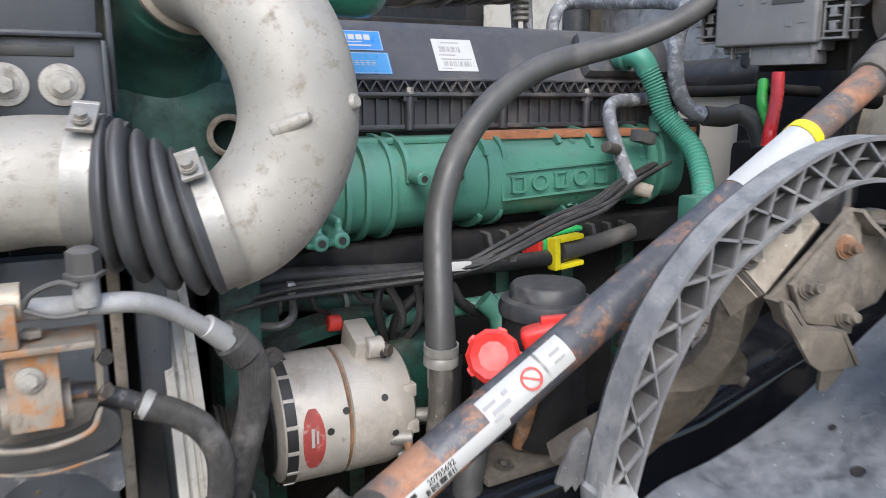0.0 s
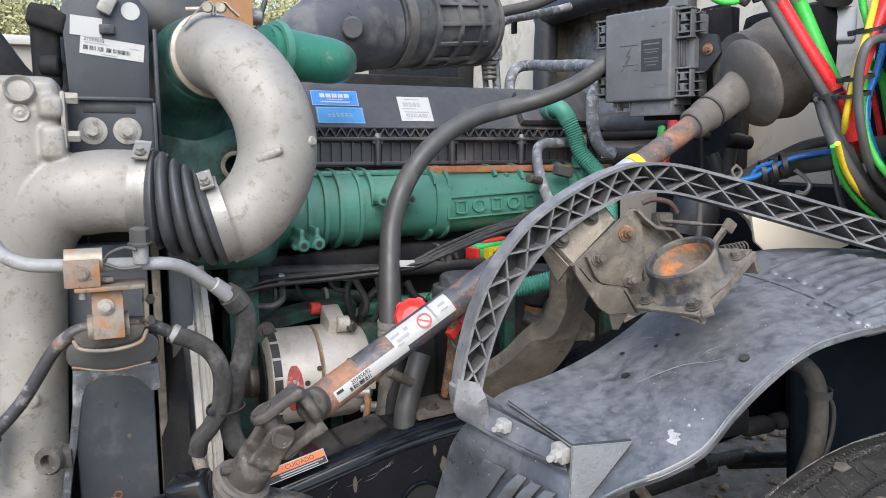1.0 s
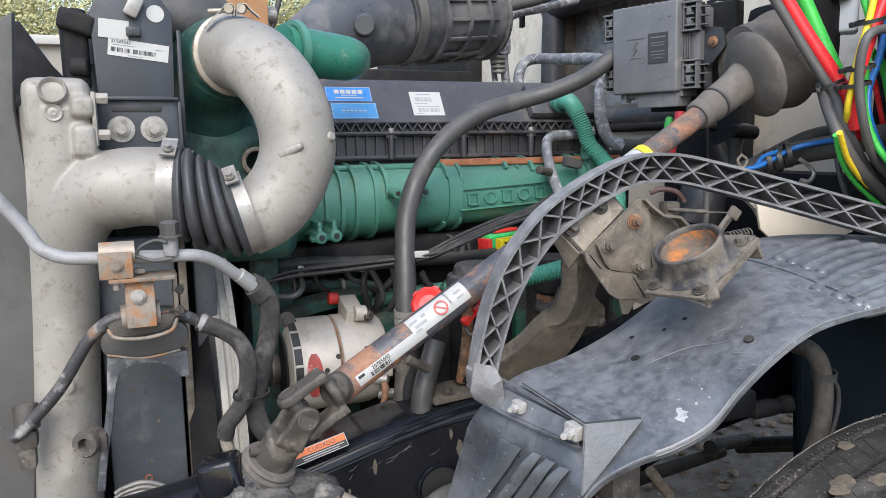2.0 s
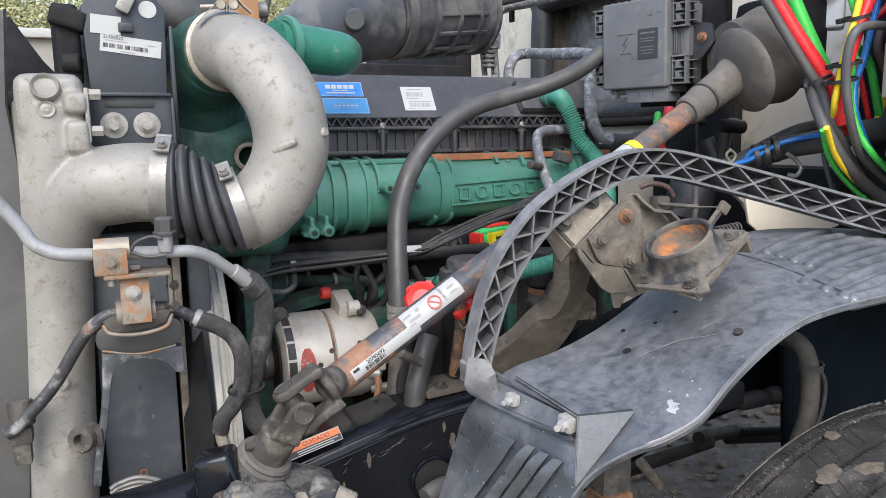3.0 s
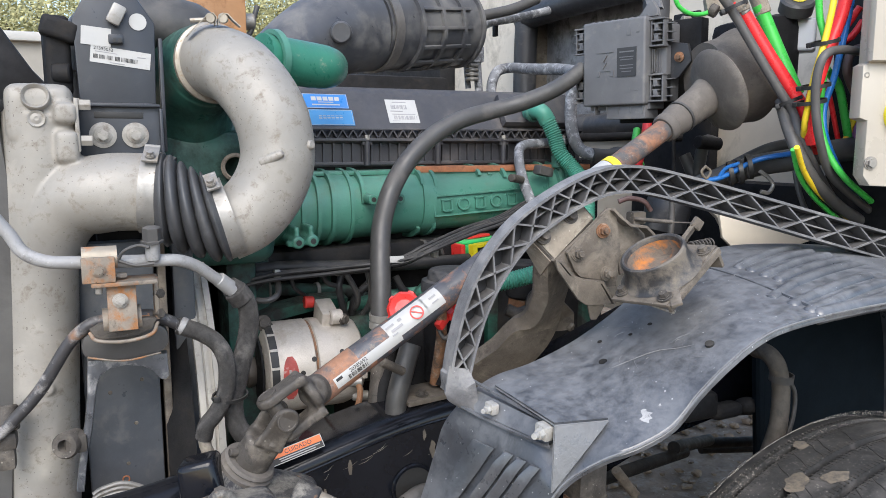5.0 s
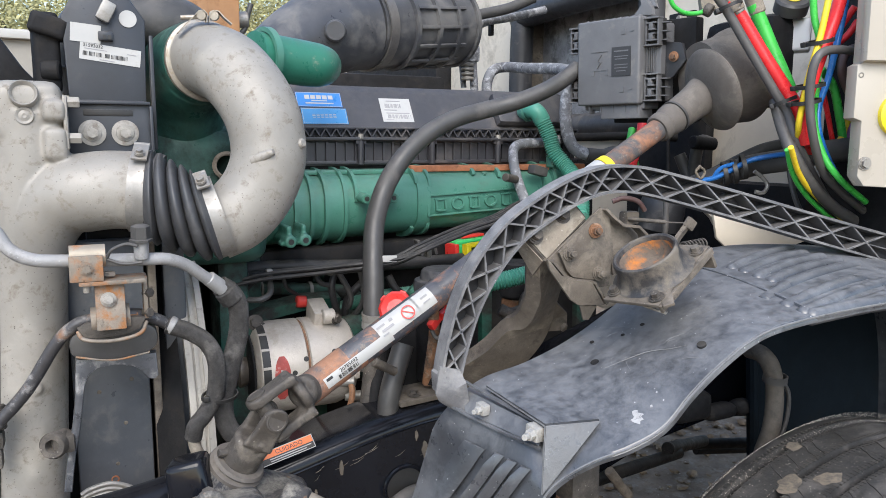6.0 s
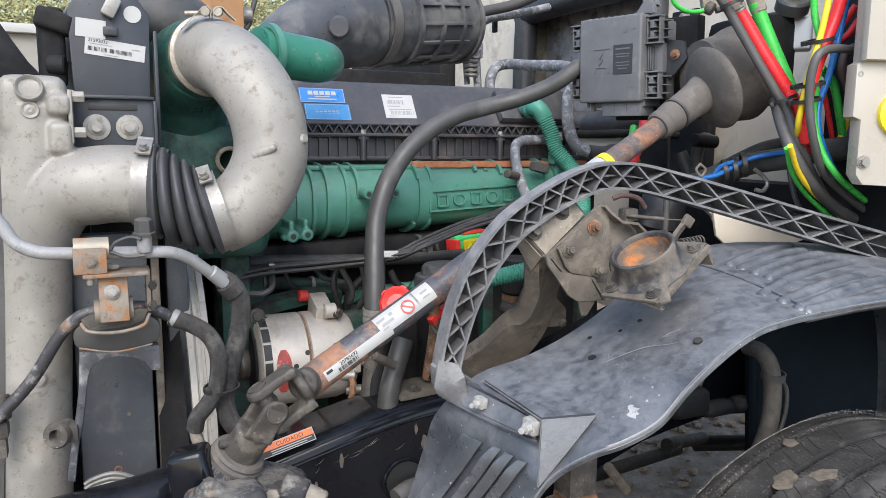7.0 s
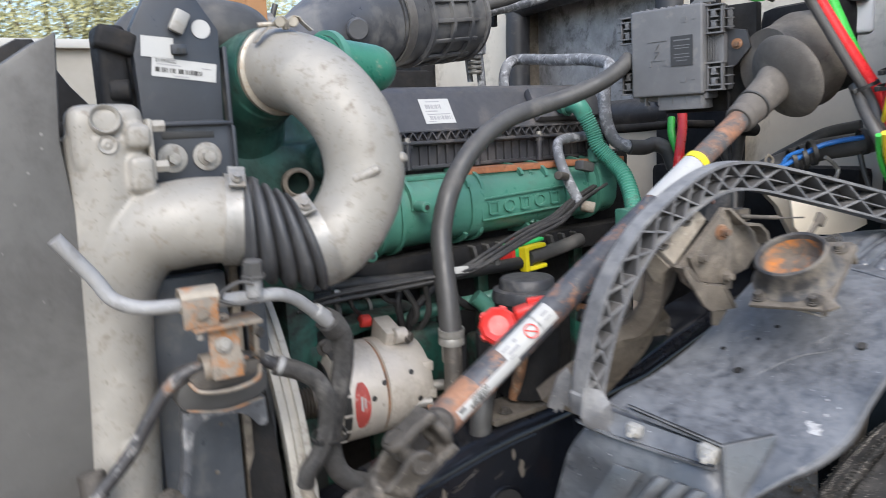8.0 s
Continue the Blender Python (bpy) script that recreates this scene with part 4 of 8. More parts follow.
lathe(bm, along((0.0051, 0.7786, 1.6370), (0, -1, 0)), [(0, 0), (0, 0.0122), (0.001, 0.0122), (0.001, 0)], 28)
part("white_disc", bm, PAPER, post)
bm = B()
box(bm, (-0.0263, 0.7751, 1.6101), (0.020, 0.010, 0.013), 0.002)
part("socket", bm, POSTP, post)
bm = B()
box(bm, Vector((-0.0280, 0.7695, 1.6085)), (0.004, 0.001, 0.006)), box(bm, Vector((-0.0212, 0.7695, 1.6082)), (0.004, 0.001, 0.006))
part("socket_hole", bm, INK, post)
bm = B()
box(bm, basis((-0.106, 0.815, 1.585), (1, 0.1, 0), (-0.15, 0, 1)), (0.036, 0.05, 0.115), 0.010, 3)
box(bm, basis((-0.100, 0.800, 1.622), (1, 0, -0.3)), (0.050, 0.045, 0.030), 0.008, 3)
rod(bm, (-0.112, 0.795, 1.560), (-0.088, 0.790, 1.560), 0.014)
part("side_block", bm, DARK, post)
lab = thing("bracket_label", (-0.0272, 0.7781, 1.5910), "white barcode label on the black bracket", "label")
lm = basis((-0.0208, 0.7783, 1.5845), (1, 0, -0.12), (0.12, 0, 1))
film = part("film", flat(B(), lm, 0.082, 0.024), PAPER, lab, smooth=False)
part("torn_film", flat(B(), basis((-0.0524, 0.7779, 1.6134), (1, 0, -0.08), (0.08, 0, 1)), 0.040, 0.026), PAPER, film, smooth=False)
lm = lm @ pose(0, -0.0006, 0)
lettering("number", "21593032", lm @ pose(-0.024, 0, 0.0085), 0.0066, INK, film)
barcode("barcode", lm, -0.006, -0.003, 0.062, 0.006, INK, film, 5, 38)
bars("small_print", lm, [(-0.02, 0.004, 0.03, 0.001), (0.028, 0.004, 0.012, 0.001), (-0.004, -0.0095, 0.02, 0.001)], GREYINK, film)

# black duct behind the bracket, and the timber beyond it
top_duct = thing("radiator_top_hose", (-0.02, 0.88, 1.6), "thick black rubber top hose behind the bracket", "hose")
part("hose", tube(B(), [(-0.0647, 0.9200, 1.5410), (-0.0610, 0.9000, 1.6063), (-0.0304, 0.8900, 1.6421), (0.0332, 0.8900, 1.6512), (0.0911, 0.9000, 1.6477), (0.1197, 0.9500, 1.6371)], 0.045, 24, 8), RUBBER, top_duct)
part("cuff", ring(B(), along((-0.0622, 0.9050, 1.5847), (0.05, 0, 1)), 0.045, 0.03, 0.006), RUBBER, top_duct)
part("nipple", rod(B(), (-0.0712, 0.8700, 1.5637), (-0.0587, 0.8700, 1.6160), 0.012), RUBBER, top_duct)
tagged(part("timber_board", box(B(), (0.1864, 1.2600, 1.6876), (0.14, 0.03, 0.20), 0.004), WOOD), "orange stained timber board beyond the engine", "board")
cable = thing("top_cable", (0.2771, 1.3000, 1.7380), "black cables and a silver plug above the turbocharger", "cable")
part("cable", tube(B(), [(0.2929, 1.3000, 1.7637), (0.2846, 1.3000, 1.7386), (0.2762, 1.3000, 1.7072), (0.2569, 1.3000, 1.6875)], 0.006, 10, 6), RUBBER, cable)
part("plug", rod(B(), (0.2568, 1.3000, 1.7267), (0.2843, 1.3000, 1.7287), 0.018), STEEL, cable)

# hood side at the front edge
hood = thing("hood_side_panel", (-0.45, 0.76, 0.8), "grey inner side of the tilted hood, dusty", "hood panel")
HOODM = mat("grey hood moulding", (0.092, 0.089, 0.084), 0.6, 0, 0.2, 6, 0.25, 90, (0.075, 0.072, 0.068), 0.46, 5, dirt2=(0.05, 0.047, 0.044), d2amt=0.36, d2scale=14, specks=((0.20, 0.19, 0.18), 60, 0.12))
bm = B()
slab(bm, [(-0.1717, 0.7420, 1.6235), (-0.1809, 0.7420, 1.4987), (-0.1718, 0.7420, 1.3963), (-0.1688, 0.7420, 1.2829), (-0.1933, 0.7420, 1.0348), (-0.2516, 0.7420, 0.3858), (-0.6109, 0.7420, 0.6455), (-0.4911, 0.7420, 1.4420), (-0.2314, 0.7420, 1.5880), (-0.2007, 0.7420, 1.6090)], 0.03, 0.008)
part("panel", bm, HOODM, hood)
bm = B()
strip(bm, [(-0.1763, 0.7550, 1.4986), (-0.1770, 0.7550, 1.3957), (-0.1873, 0.7550, 1.2835), (-0.2206, 0.7550, 1.0379)], 0.02, 0.012, (1, 0, 0))
part("edge", bm, DARK, hood)
sail = thing("hood_hinge_cover", (-0.15, 0.95, 1.5), "black curved hood hinge cover", "hood part")
bm = B()
plate(bm, basis((-0.15, 0.95, 1.54), (1, 0, 0)), [(-0.16, -0.03), (0.055, -0.03), (0.035, 0.0), (0.005, 0.035), (-0.02, 0.075), (-0.035, 0.10), (-0.055, 0.10), (-0.10, 0.075), (-0.16, 0.06)], 0.05, 0.008)
part("shell", bm, DARK, sail)
part("ledge", box(B(), (-0.16, 0.93, 1.515), (0.20, 0.06, 0.022), 0.006), DARK, sail)

# ---- radiator, its mount and the lines in front of it ----
rad = thing("radiator", (-0.02, 0.9, 0.6), "black radiator side frame and fan shroud", "radiator")
SIDEP = mat("dusty black side panel", (0.070, 0.077, 0.088), 0.38, 0, 0.2, 12, 0.1, 400, (0.12, 0.12, 0.12), 0.42, 14, dirt2=(0.16, 0.155, 0.145), d2amt=0.30, d2scale=40)
part("side_channel", box(B(), (-0.046, 0.80, 0.96), (0.110, 0.03, 0.70), 0.006), SIDEP, rad)
# Black sheet added to hide the bright ground in the gap by the fork.
part("dark_gap_fill", box(B(), (-0.095, 0.87, 0.96), (0.17, 0.02, 0.94), 0.006), DARK, rad)
part("side_strip", box(B(), (0.020, 0.800, 0.97), (0.012, 0.03, 0.70), 0.003), DUSTY, rad)
part("core", box(B(), (-0.03, 1.10, 1.0), (0.08, 0.56, 0.9), 0.01), DARK, rad)
part("shroud_wall", box(B(), (0.055, 0.83, 0.98), (0.034, 0.03, 0.72), 0.006), SIDEP, rad)
bm = B()
for x, z in ((-0.065, 1.075), (-0.03, 1.02), (-0.045, 0.955), (-0.018, 1.09)):
    part("rivet", lathe(B(), along((x, 0.7845, z), (0, -1, 0)), [(0, 0.0032), (0.0008, 0.0025), (0.0008, 0)], 14), DUSTY, rad)
bm = B()
ring(bm, along((-0.050, 0.784, 0.93), (0, -1, 0)), 0.0042, 0.002, 0.0018, 16)
part("drain_bolt", bm, ORANGE, rad)
bm = B()
SH = along((0.075, 1.17, 0.90), (1, 0, 0))
lathe(bm, SH, [(-0.012, 0.435), (-0.012, 0.447), (-0.002, 0.447), (-0.002, 0.435), (-0.012, 0.435)], 96)
part("shroud_ring", bm, SHROUD, rad, "cream edged fan shroud ring")
bm = B()
lathe(bm, SH, [(0.002, 0.436), (0.008, 0.436), (0.008, 0.443), (0.002, 0.443), (0.002, 0.436)], 96)
part("shroud_lip", bm, SHROUD, rad)
bm = B()
lathe(bm, SH, [(0.014, 0.436), (0.024, 0.436), (0.024, 0.446), (0.014, 0.446), (0.014, 0.436)], 96)
part("shroud_lip", bm, SHROUD, rad)
bm = B()
lathe(bm, SH, [(-0.012, 0.430), (-0.012, 0.4395), (0.024, 0.4395), (0.024, 0.430), (-0.012, 0.430)], 96)
part("shroud_band", bm, SHROUD, rad)
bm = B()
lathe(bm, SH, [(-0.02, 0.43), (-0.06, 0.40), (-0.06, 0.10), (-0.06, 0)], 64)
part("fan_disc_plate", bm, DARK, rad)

mount = thing("radiator_mount", (-0.0400, 0.6900, 1.1000), "black forked radiator mount with rubber pad and rusty strap", "mount")
bm = B()
slab(bm, [(-0.0920, 0.6650, 1.1648), (0.0115, 0.6650, 1.1630), (0.0128, 0.6650, 1.1290), (0.0079, 0.6650, 1.1246), (0.0002, 0.6650, 1.1257), (-0.0055, 0.6650, 1.1333), (-0.0112, 0.6650, 1.1408), (-0.0214, 0.6650, 1.1472), (-0.0436, 0.6650, 1.1518), (-0.0642, 0.6650, 1.1497), (-0.0763, 0.6650, 1.1415), (-0.0822, 0.6650, 1.1276), (-0.0871, 0.6650, 1.0955), (-0.0921, 0.6650, 1.0632), (-0.0980, 0.6650, 1.0376), (-0.1029, 0.6650, 1.0067), (-0.1069, 0.6650, 0.9772), (-0.1169, 0.6650, 0.9793), (-0.1128, 0.6650, 1.0087), (-0.1078, 0.6650, 1.0411), (-0.1008, 0.6650, 1.0730), (-0.0953, 0.6650, 1.1132)], 0.022, 0.004)
part("fork", bm, mat("satin black steel", (0.085, 0.090, 0.100), 0.36, 0.2, 0.25, 30, 0.2, 250, (0.28, 0.275, 0.27), 0.44, 30, dirt2=(0.025, 0.025, 0.028), d2amt=0.42, d2scale=24), mount)
bm = B()
lathe(bm, along((-0.1241, 0.6500, 1.0517), (-0.35, -0.85, 0.1)), [(-0.03, 0), (-0.03, 0.015), (0.004, 0.0185), (0.008, 0.016), (0.008, 0.009), (-0.006, 0.007), (-0.006, 0)], 24)
box(bm, (-0.1126, 0.6600, 1.0501), (0.028, 0.026, 0.026), 0.006)
part("eye_boss", bm, FORGED, mount)
bm = B()
plate(bm, basis((-0.0420, 0.6800, 1.1870), (1, 0, 0.02)), [(0.056 * math.copysign(abs(math.cos(a)) ** 0.7, math.cos(a)), 0.025 * math.copysign(abs(math.sin(a)) ** 0.7, math.sin(a))) for a in [2 * math.pi * k / 28 for k in range(28)]], 0.07, 0.006)
part("rubber_pad", bm, RUBBER, mount)
bm = B()
tube(bm, [(-0.0860, 0.6200, 1.2110), (-0.0776, 0.6050, 1.2035), (-0.0454, 0.6000, 1.2000), (-0.0115, 0.6050, 1.2050), (-0.0015, 0.6200, 1.2170)], 0.0026, 10, 6)
tube(bm, [(-0.0907, 0.6280, 1.1760), (-0.0461, 0.6280, 1.1664), (0.0013, 0.6330, 1.1706)], 0.0014, 8, 6)
part("strap_wire", bm, BRONZE, mount)
part("saddle_plate", plate(B(), basis((-0.0440, 0.6210, 1.2120), (1, 0, 0.04)), [(-0.042, 0.006), (-0.036, -0.006), (-0.020, -0.0105), (0.015, -0.0095), (0.034, -0.004), (0.042, 0.010), (0.030, 0.013), (-0.030, 0.012)], 0.012, 0.002), FORGED, mount)
bm = B()
box(bm, basis((-0.0450, 0.6060, 1.2440), (1, 0, 0), (0, 0.12, 1)), (0.036, 0.005, 0.060), 0.002)
part("clip_plate", bm, BRONZE, mount)
bm = B()
ring(bm, along((-0.0454, 0.6300, 1.2235), (1, 0, 0.03)), 0.014, 0.048, 0.004, 24)
part("line_clip", bm, BRONZE, mount)
bm = B()
hexbolt(bm, (-0.0473, 0.6030, 1.2547), (0, -1, 0.1), 0.0065, 0.005, 1.5)
part("bolt", bm, STEEL, mount)
bm = B()
box(bm, basis((-0.0408, 0.6200, 1.2779), (1, 0, 0)), (0.080, 0.05, 0.006), 0.002)
box(bm, basis((-0.0002, 0.6450, 1.2485), (1, 0, 0)), (0.006, 0.03, 0.06), 0.002)
part("angle_bracket", bm, BRONZE, mount)
part("stud", rod(B(), (-0.0712, 0.6050, 1.2855), (-0.0723, 0.6050, 1.2654), 0.0045), STEEL, mount)
part("nut", rod(B(), (-0.0441, 0.6150, 1.2836), (-0.0438, 0.6150, 1.2896), 0.008, seg=6), STEEL, mount)
part("nut", rod(B(), (-0.0003, 0.6400, 1.2534), (0.0064, 0.6300, 1.2547), 0.007, seg=6), FORGED, mount)
part("nut", rod(B(), (-0.0016, 0.6400, 1.2254), (0.0051, 0.6300, 1.2269), 0.007, seg=6), FORGED, mount)

ac = thing("coolant_line", (-0.0604, 0.6183, 1.2934), "oxidised aluminium line with a capped port, clipped to the mount", "pipe")
bm = B()
tube(bm, [(-0.2054, 0.6379, 1.3950), (-0.1722, 0.6379, 1.3476), (-0.1577, 0.6330, 1.3236), (-0.1357, 0.6232, 1.3113), (-0.1034, 0.6183, 1.3071), (-0.0084, 0.6183, 1.3031), (0.0281, 0.6230, 1.3004), (0.0552, 0.6354, 1.2881), (0.0794, 0.6482, 1.2682), (0.0989, 0.6592, 1.2532)], 0.0085, 16, 8)
part("line", bm, ACLINE, ac)
part("ferrule", rod(B(), (0.0853, 0.6519, 1.2655), (0.1072, 0.6622, 1.2453), 0.0108, 0.0118), ACLINE, ac)
bm = B()
ring(bm, along((-0.0687, 0.6153, 1.3116), (1, 0, 0)), 0.011, 0.042, 0.004, 28)
part("clip", bm, mat("rust spotted clip", (0.33, 0.29, 0.23), 0.5, 0.4, 0.15, 30, 0.2, 200, (0.36, 0.15, 0.06), 0.46, 45), ac)
bm = B()
box(bm, basis((-0.0709, 0.5967, 1.2980), (1, 0, 0)), (0.040, 0.005, 0.034), 0.002)
hexbolt(bm, (-0.0709, 0.5938, 1.2984), (0, -1, 0), 0.006, 0.004, 1.4)
part("clip_foot", bm, BRONZE, ac)
bm = B()
tp = Vector((-0.0038, 0.6104, 1.3048))
rod(bm, tp, tp + Vector((0, -0.004, 0.028)), 0.0095)
part("port", bm, ACLINE, ac)
bm = B()
lathe(bm, along(tp + Vector((0, -0.004, 0.024)), (0, -0.1, 1)), [(0, 0.015), (0.003, 0.015), (0.004, 0.0125), (0.020, 0.012), (0.022, 0.009), (0.022, 0)], 6)
tube(bm, [(-0.0469, 0.6036, 1.3082), (-0.0395, 0.5987, 1.3205), (-0.0222, 0.5987, 1.3270), (-0.0088, 0.5938, 1.3240)], 0.0022, 8, 6)
tube(bm, [(-0.0469, 0.6036, 1.3082), (-0.0268, 0.6006, 1.3007), (-0.0040, 0.5987, 1.3019)], 0.0022, 8, 6)
part("port_cap", bm, RUBBER, ac)

hb = thing("braided_hose", (0.1165, 0.6766, 1.1545), "thick black braided hose bent down to the frame", "hose", "braided hoses")
bm = B()
tube(bm, [(0.1028, 0.6644, 1.2503), (0.1178, 0.6685, 1.2390), (0.1293, 0.6715, 1.2159), (0.1298, 0.6766, 1.1753), (0.1153, 0.6766, 1.1190), (0.1035, 0.6766, 1.0669), (0.1074, 0.6715, 1.0319), (0.1229, 0.6665, 1.0111), (0.1464, 0.6563, 1.0018)], 0.0148, 20, 10)
part("hose", bm, BRAID, hb)
part("collar", rod(B(), (0.1095, 0.6665, 1.2452), (0.1235, 0.6705, 1.2252), 0.0178), BRAID, hb)
hb = thing("braided_hose", (0.0729, 0.6563, 1.1644), "black braided hose joined to a painted steel line", "hose", "braided hoses")
bm = B()
tube(bm, [(0.0274, 0.6563, 1.2012), (0.0573, 0.6512, 1.1885), (0.0797, 0.6462, 1.1704), (0.0913, 0.6462, 1.1392), (0.0889, 0.6512, 1.0947), (0.0750, 0.6512, 1.0661), (0.0598, 0.6512, 1.0483), (0.0556, 0.6563, 1.0278)], 0.0125, 18, 10)
part("hose", bm, BRAID, hb)
bm = B()
tube(bm, [(0.0558, 0.6563, 1.0322), (0.0575, 0.6563, 1.0143), (0.0664, 0.6563, 0.9904)], 0.009, 12, 6)
part("end_fitting", bm, DUSTYL, hb)
bm = B()
tube(bm, [(-0.2144, 0.6766, 1.0648), (-0.1928, 0.6715, 1.0832), (-0.1528, 0.6665, 1.1271), (-0.1144, 0.6563, 1.1888), (-0.0923, 0.6482, 1.2121), (-0.0710, 0.6462, 1.2207), (-0.0173, 0.6462, 1.2231), (0.0086, 0.6512, 1.2139), (0.0312, 0.6563, 1.2007)], 0.0085, 14, 8)
part("steel_line", bm, mat("chipped black line paint", (0.050, 0.049, 0.052), 0.45, 0.2, 0.3, 30, 0.3, 250, (0.30, 0.29, 0.28), 0.40, 34, dirt2=(0.22, 0.12, 0.07), d2amt=0.37, d2scale=30), hb)
part("rust_band", rod(B(), (-0.0260, 0.6462, 1.2230), (-0.0101, 0.6462, 1.2207), 0.0088), RUSTM, hb)
part("ferrule", rod(B(), (0.0290, 0.6563, 1.2026), (0.0377, 0.6543, 1.1972), 0.0132), ACLINE, hb)
tie = thing("cable_tie", (0.0983, 0.6563, 1.0830), "black cable tie round the two braided hoses", "cable tie", "cable ties")
part("loop", ring(B(), along((0.0967, 0.6614, 1.0851), (0.1, -0.2, 1)) @ Matrix.Diagonal((1.45, 1, 1, 1)), 0.0185, 0.005, 0.0018, 28), INK, tie)
part("lock", box(B(), (0.0740, 0.6380, 1.0897), (0.008, 0.007, 0.008), 0.001), INK, tie)

lowl = thing("line_joint", (-0.1833, 0.6600, 1.0659), "grimy pipe fittings beside the cooler pipe", "fitting")
bm = B()
rod(bm, (-0.1972, 0.6900, 1.1058), (-0.1959, 0.6800, 1.0727), 0.016), box(bm, (-0.1992, 0.6900, 1.0574), (0.028, 0.025, 0.025), 0.006), box(bm, (-0.1995, 0.6900, 1.0329), (0.022, 0.02, 0.035), 0.006)
part("joint", bm, FORGED, lowl)
coil = thing("strip_coil", (-0.0475, 0.7000, 0.9489), "curved pale aluminium strips at the foot of the radiator", "strip")
for k in range(3):
    dn = Vector((0, 0, -0.007 * k))
    part("strip", tube(B(), [Vector(p) + dn for p in ((-0.0970, 0.7000, 0.9516), (-0.0854, 0.7000, 0.9581), (-0.0585, 0.7000, 0.9617), (-0.0318, 0.7000, 0.9503), (-0.0167, 0.7000, 0.9337), (-0.0121, 0.7000, 0.9127))], 0.0035, 8, 6), ALU, coil)

# ---- steering column ----
sh = thing("steering_shaft", (0.5, 0.56, 1.28), "black steering shaft with rust patches and white labels", "steering shaft")
SA, SB = Vector((0.150, 0.530, 1.093)), Vector((0.864, 0.587, 1.493))
SD = (SB - SA).normalized()


def on_shaft(s):
    return SA + (SB - SA) * s


part("tube", rod(B(), on_shaft(0.10), on_shaft(0.80), 0.0225, 0.0205, 32, 0.05), SHAFT, sh)
part("slip_tube", rod(B(), on_shaft(0.795), on_shaft(1.02), 0.0185, 0.0185, 28, 0.05), SHAFTR, sh, "rust covered sliding tube")
part("rust_collar", rod(B(), on_shaft(0.055), on_shaft(0.150), 0.0226, 0.0226, 28), SHAFTR, sh)
bm = B()
lathe(bm, along(on_shaft(0.80), SD), [(-0.002, 0.0205), (-0.002, 0.0218), (0.012, 0.0212), (0.012, 0.0185)], 32)
part("yellow_tape", bm, YELC, sh)


def shaft_film(name, s0, s1, a0, a1, r, material, label=""):
    """A label wrapped on the shaft between two shares of its length and two angles, 0 facing the yard and 90 up."""
    bm = B()
    f1 = (Vector((0.2, -1, 0)) - SD * Vector((0.2, -1, 0)).dot(SD)).normalized()
    f2 = SD.cross(f1) if SD.cross(f1).z > 0 else -SD.cross(f1)
    rows = []
    for i in range(9):
        a = radians(a0 + (a1 - a0) * i / 8)
        n = f1 * math.cos(a) + f2 * math.sin(a)
        rows.append([bm.verts.new(on_shaft(s) + n * (r + 0.0004)) for s in (s0, s1)])
    for a, b in zip(rows, rows[1:]):
        bm.faces.new((a[0], a[1], b[1], b[0]))
    return part(name, bm, material, sh, label, smooth=True)


warn = shaft_film("warning_label", 0.212, 0.300, 2, 82, 0.0226, PAPER, "white warning label with a red sign")
shaft_film("warning_label", 0.296, 0.335, 2, 82, 0.0226, PAPER)
numl = shaft_film("number_label", 0.090, 0.232, -16, 26, 0.0228, PAPER, "white barcode label")
shaft_film("white_sleeve", 0.66, 0.795, -60, 110, 0.0216, PAPER, "white paper sleeve")
f1 = (Vector((0.2, -1, 0)) - SD * Vector((0.2, -1, 0)).dot(SD)).normalized()
f2 = SD.cross(f1) if SD.cross(f1).z > 0 else -SD.cross(f1)


def film_pose(s, a, r=0.0236):
    n = f1 * math.cos(radians(a)) + f2 * math.sin(radians(a))
    up = -f1 * math.sin(radians(a)) + f2 * math.cos(radians(a))
    m = Matrix((SD, -n, up)).transposed().to_4x4()
    m.translation = on_shaft(s) + n * r
    return m


bm = B()
lathe(bm, film_pose(0.278, 38, 0.0238) @ Matrix.Rotation(radians(90), 4, "X"), [(0, 0.0085), (0.0006, 0.0085), (0.0006, 0.0105), (0, 0.0105)], 28)
flat(bm, film_pose(0.278, 38, 0.0240) @ pose(0, 0, 0, 0, 45, 0), 0.019, 0.0018)
part("red_sign", bm, REDINK, warn)
bars("small_print", film_pose(0.235, 40), [(-0.010, 0.006, 0.014, 0.003), (-0.002, -0.002, 0.020, 0.004), (-0.010, -0.008, 0.010, 0.002), (0.008, 0.006, 0.006, 0.004)], GREYINK, warn)
bars("small_print", film_pose(0.318, 40), [(0.0, 0.004, 0.012, 0.003), (0.0, -0.004, 0.012, 0.002)], GREYINK, sh)
lettering("number", "20785692", film_pose(0.140, 15) @ pose(0.0, 0, 0.0), 0.0075, INK, numl)
barcode("barcode", film_pose(0.136, -6, 0.0238), 0.0, 0.002, 0.034, 0.0065, INK, numl, 8, 26)
bars("maker_mark", film_pose(0.100, 15), [(0, 0, 0.010, 0.004)], INK, numl)

# universal joint
uj = thing("universal_joint", (0.14, 0.49, 1.08), "grimy forged universal joint of the steering shaft", "joint")
UC = Vector((0.137, 0.508, 1.100))
LD = Vector((0.093, 0.545, 1.015)) - UC
LD.normalize()


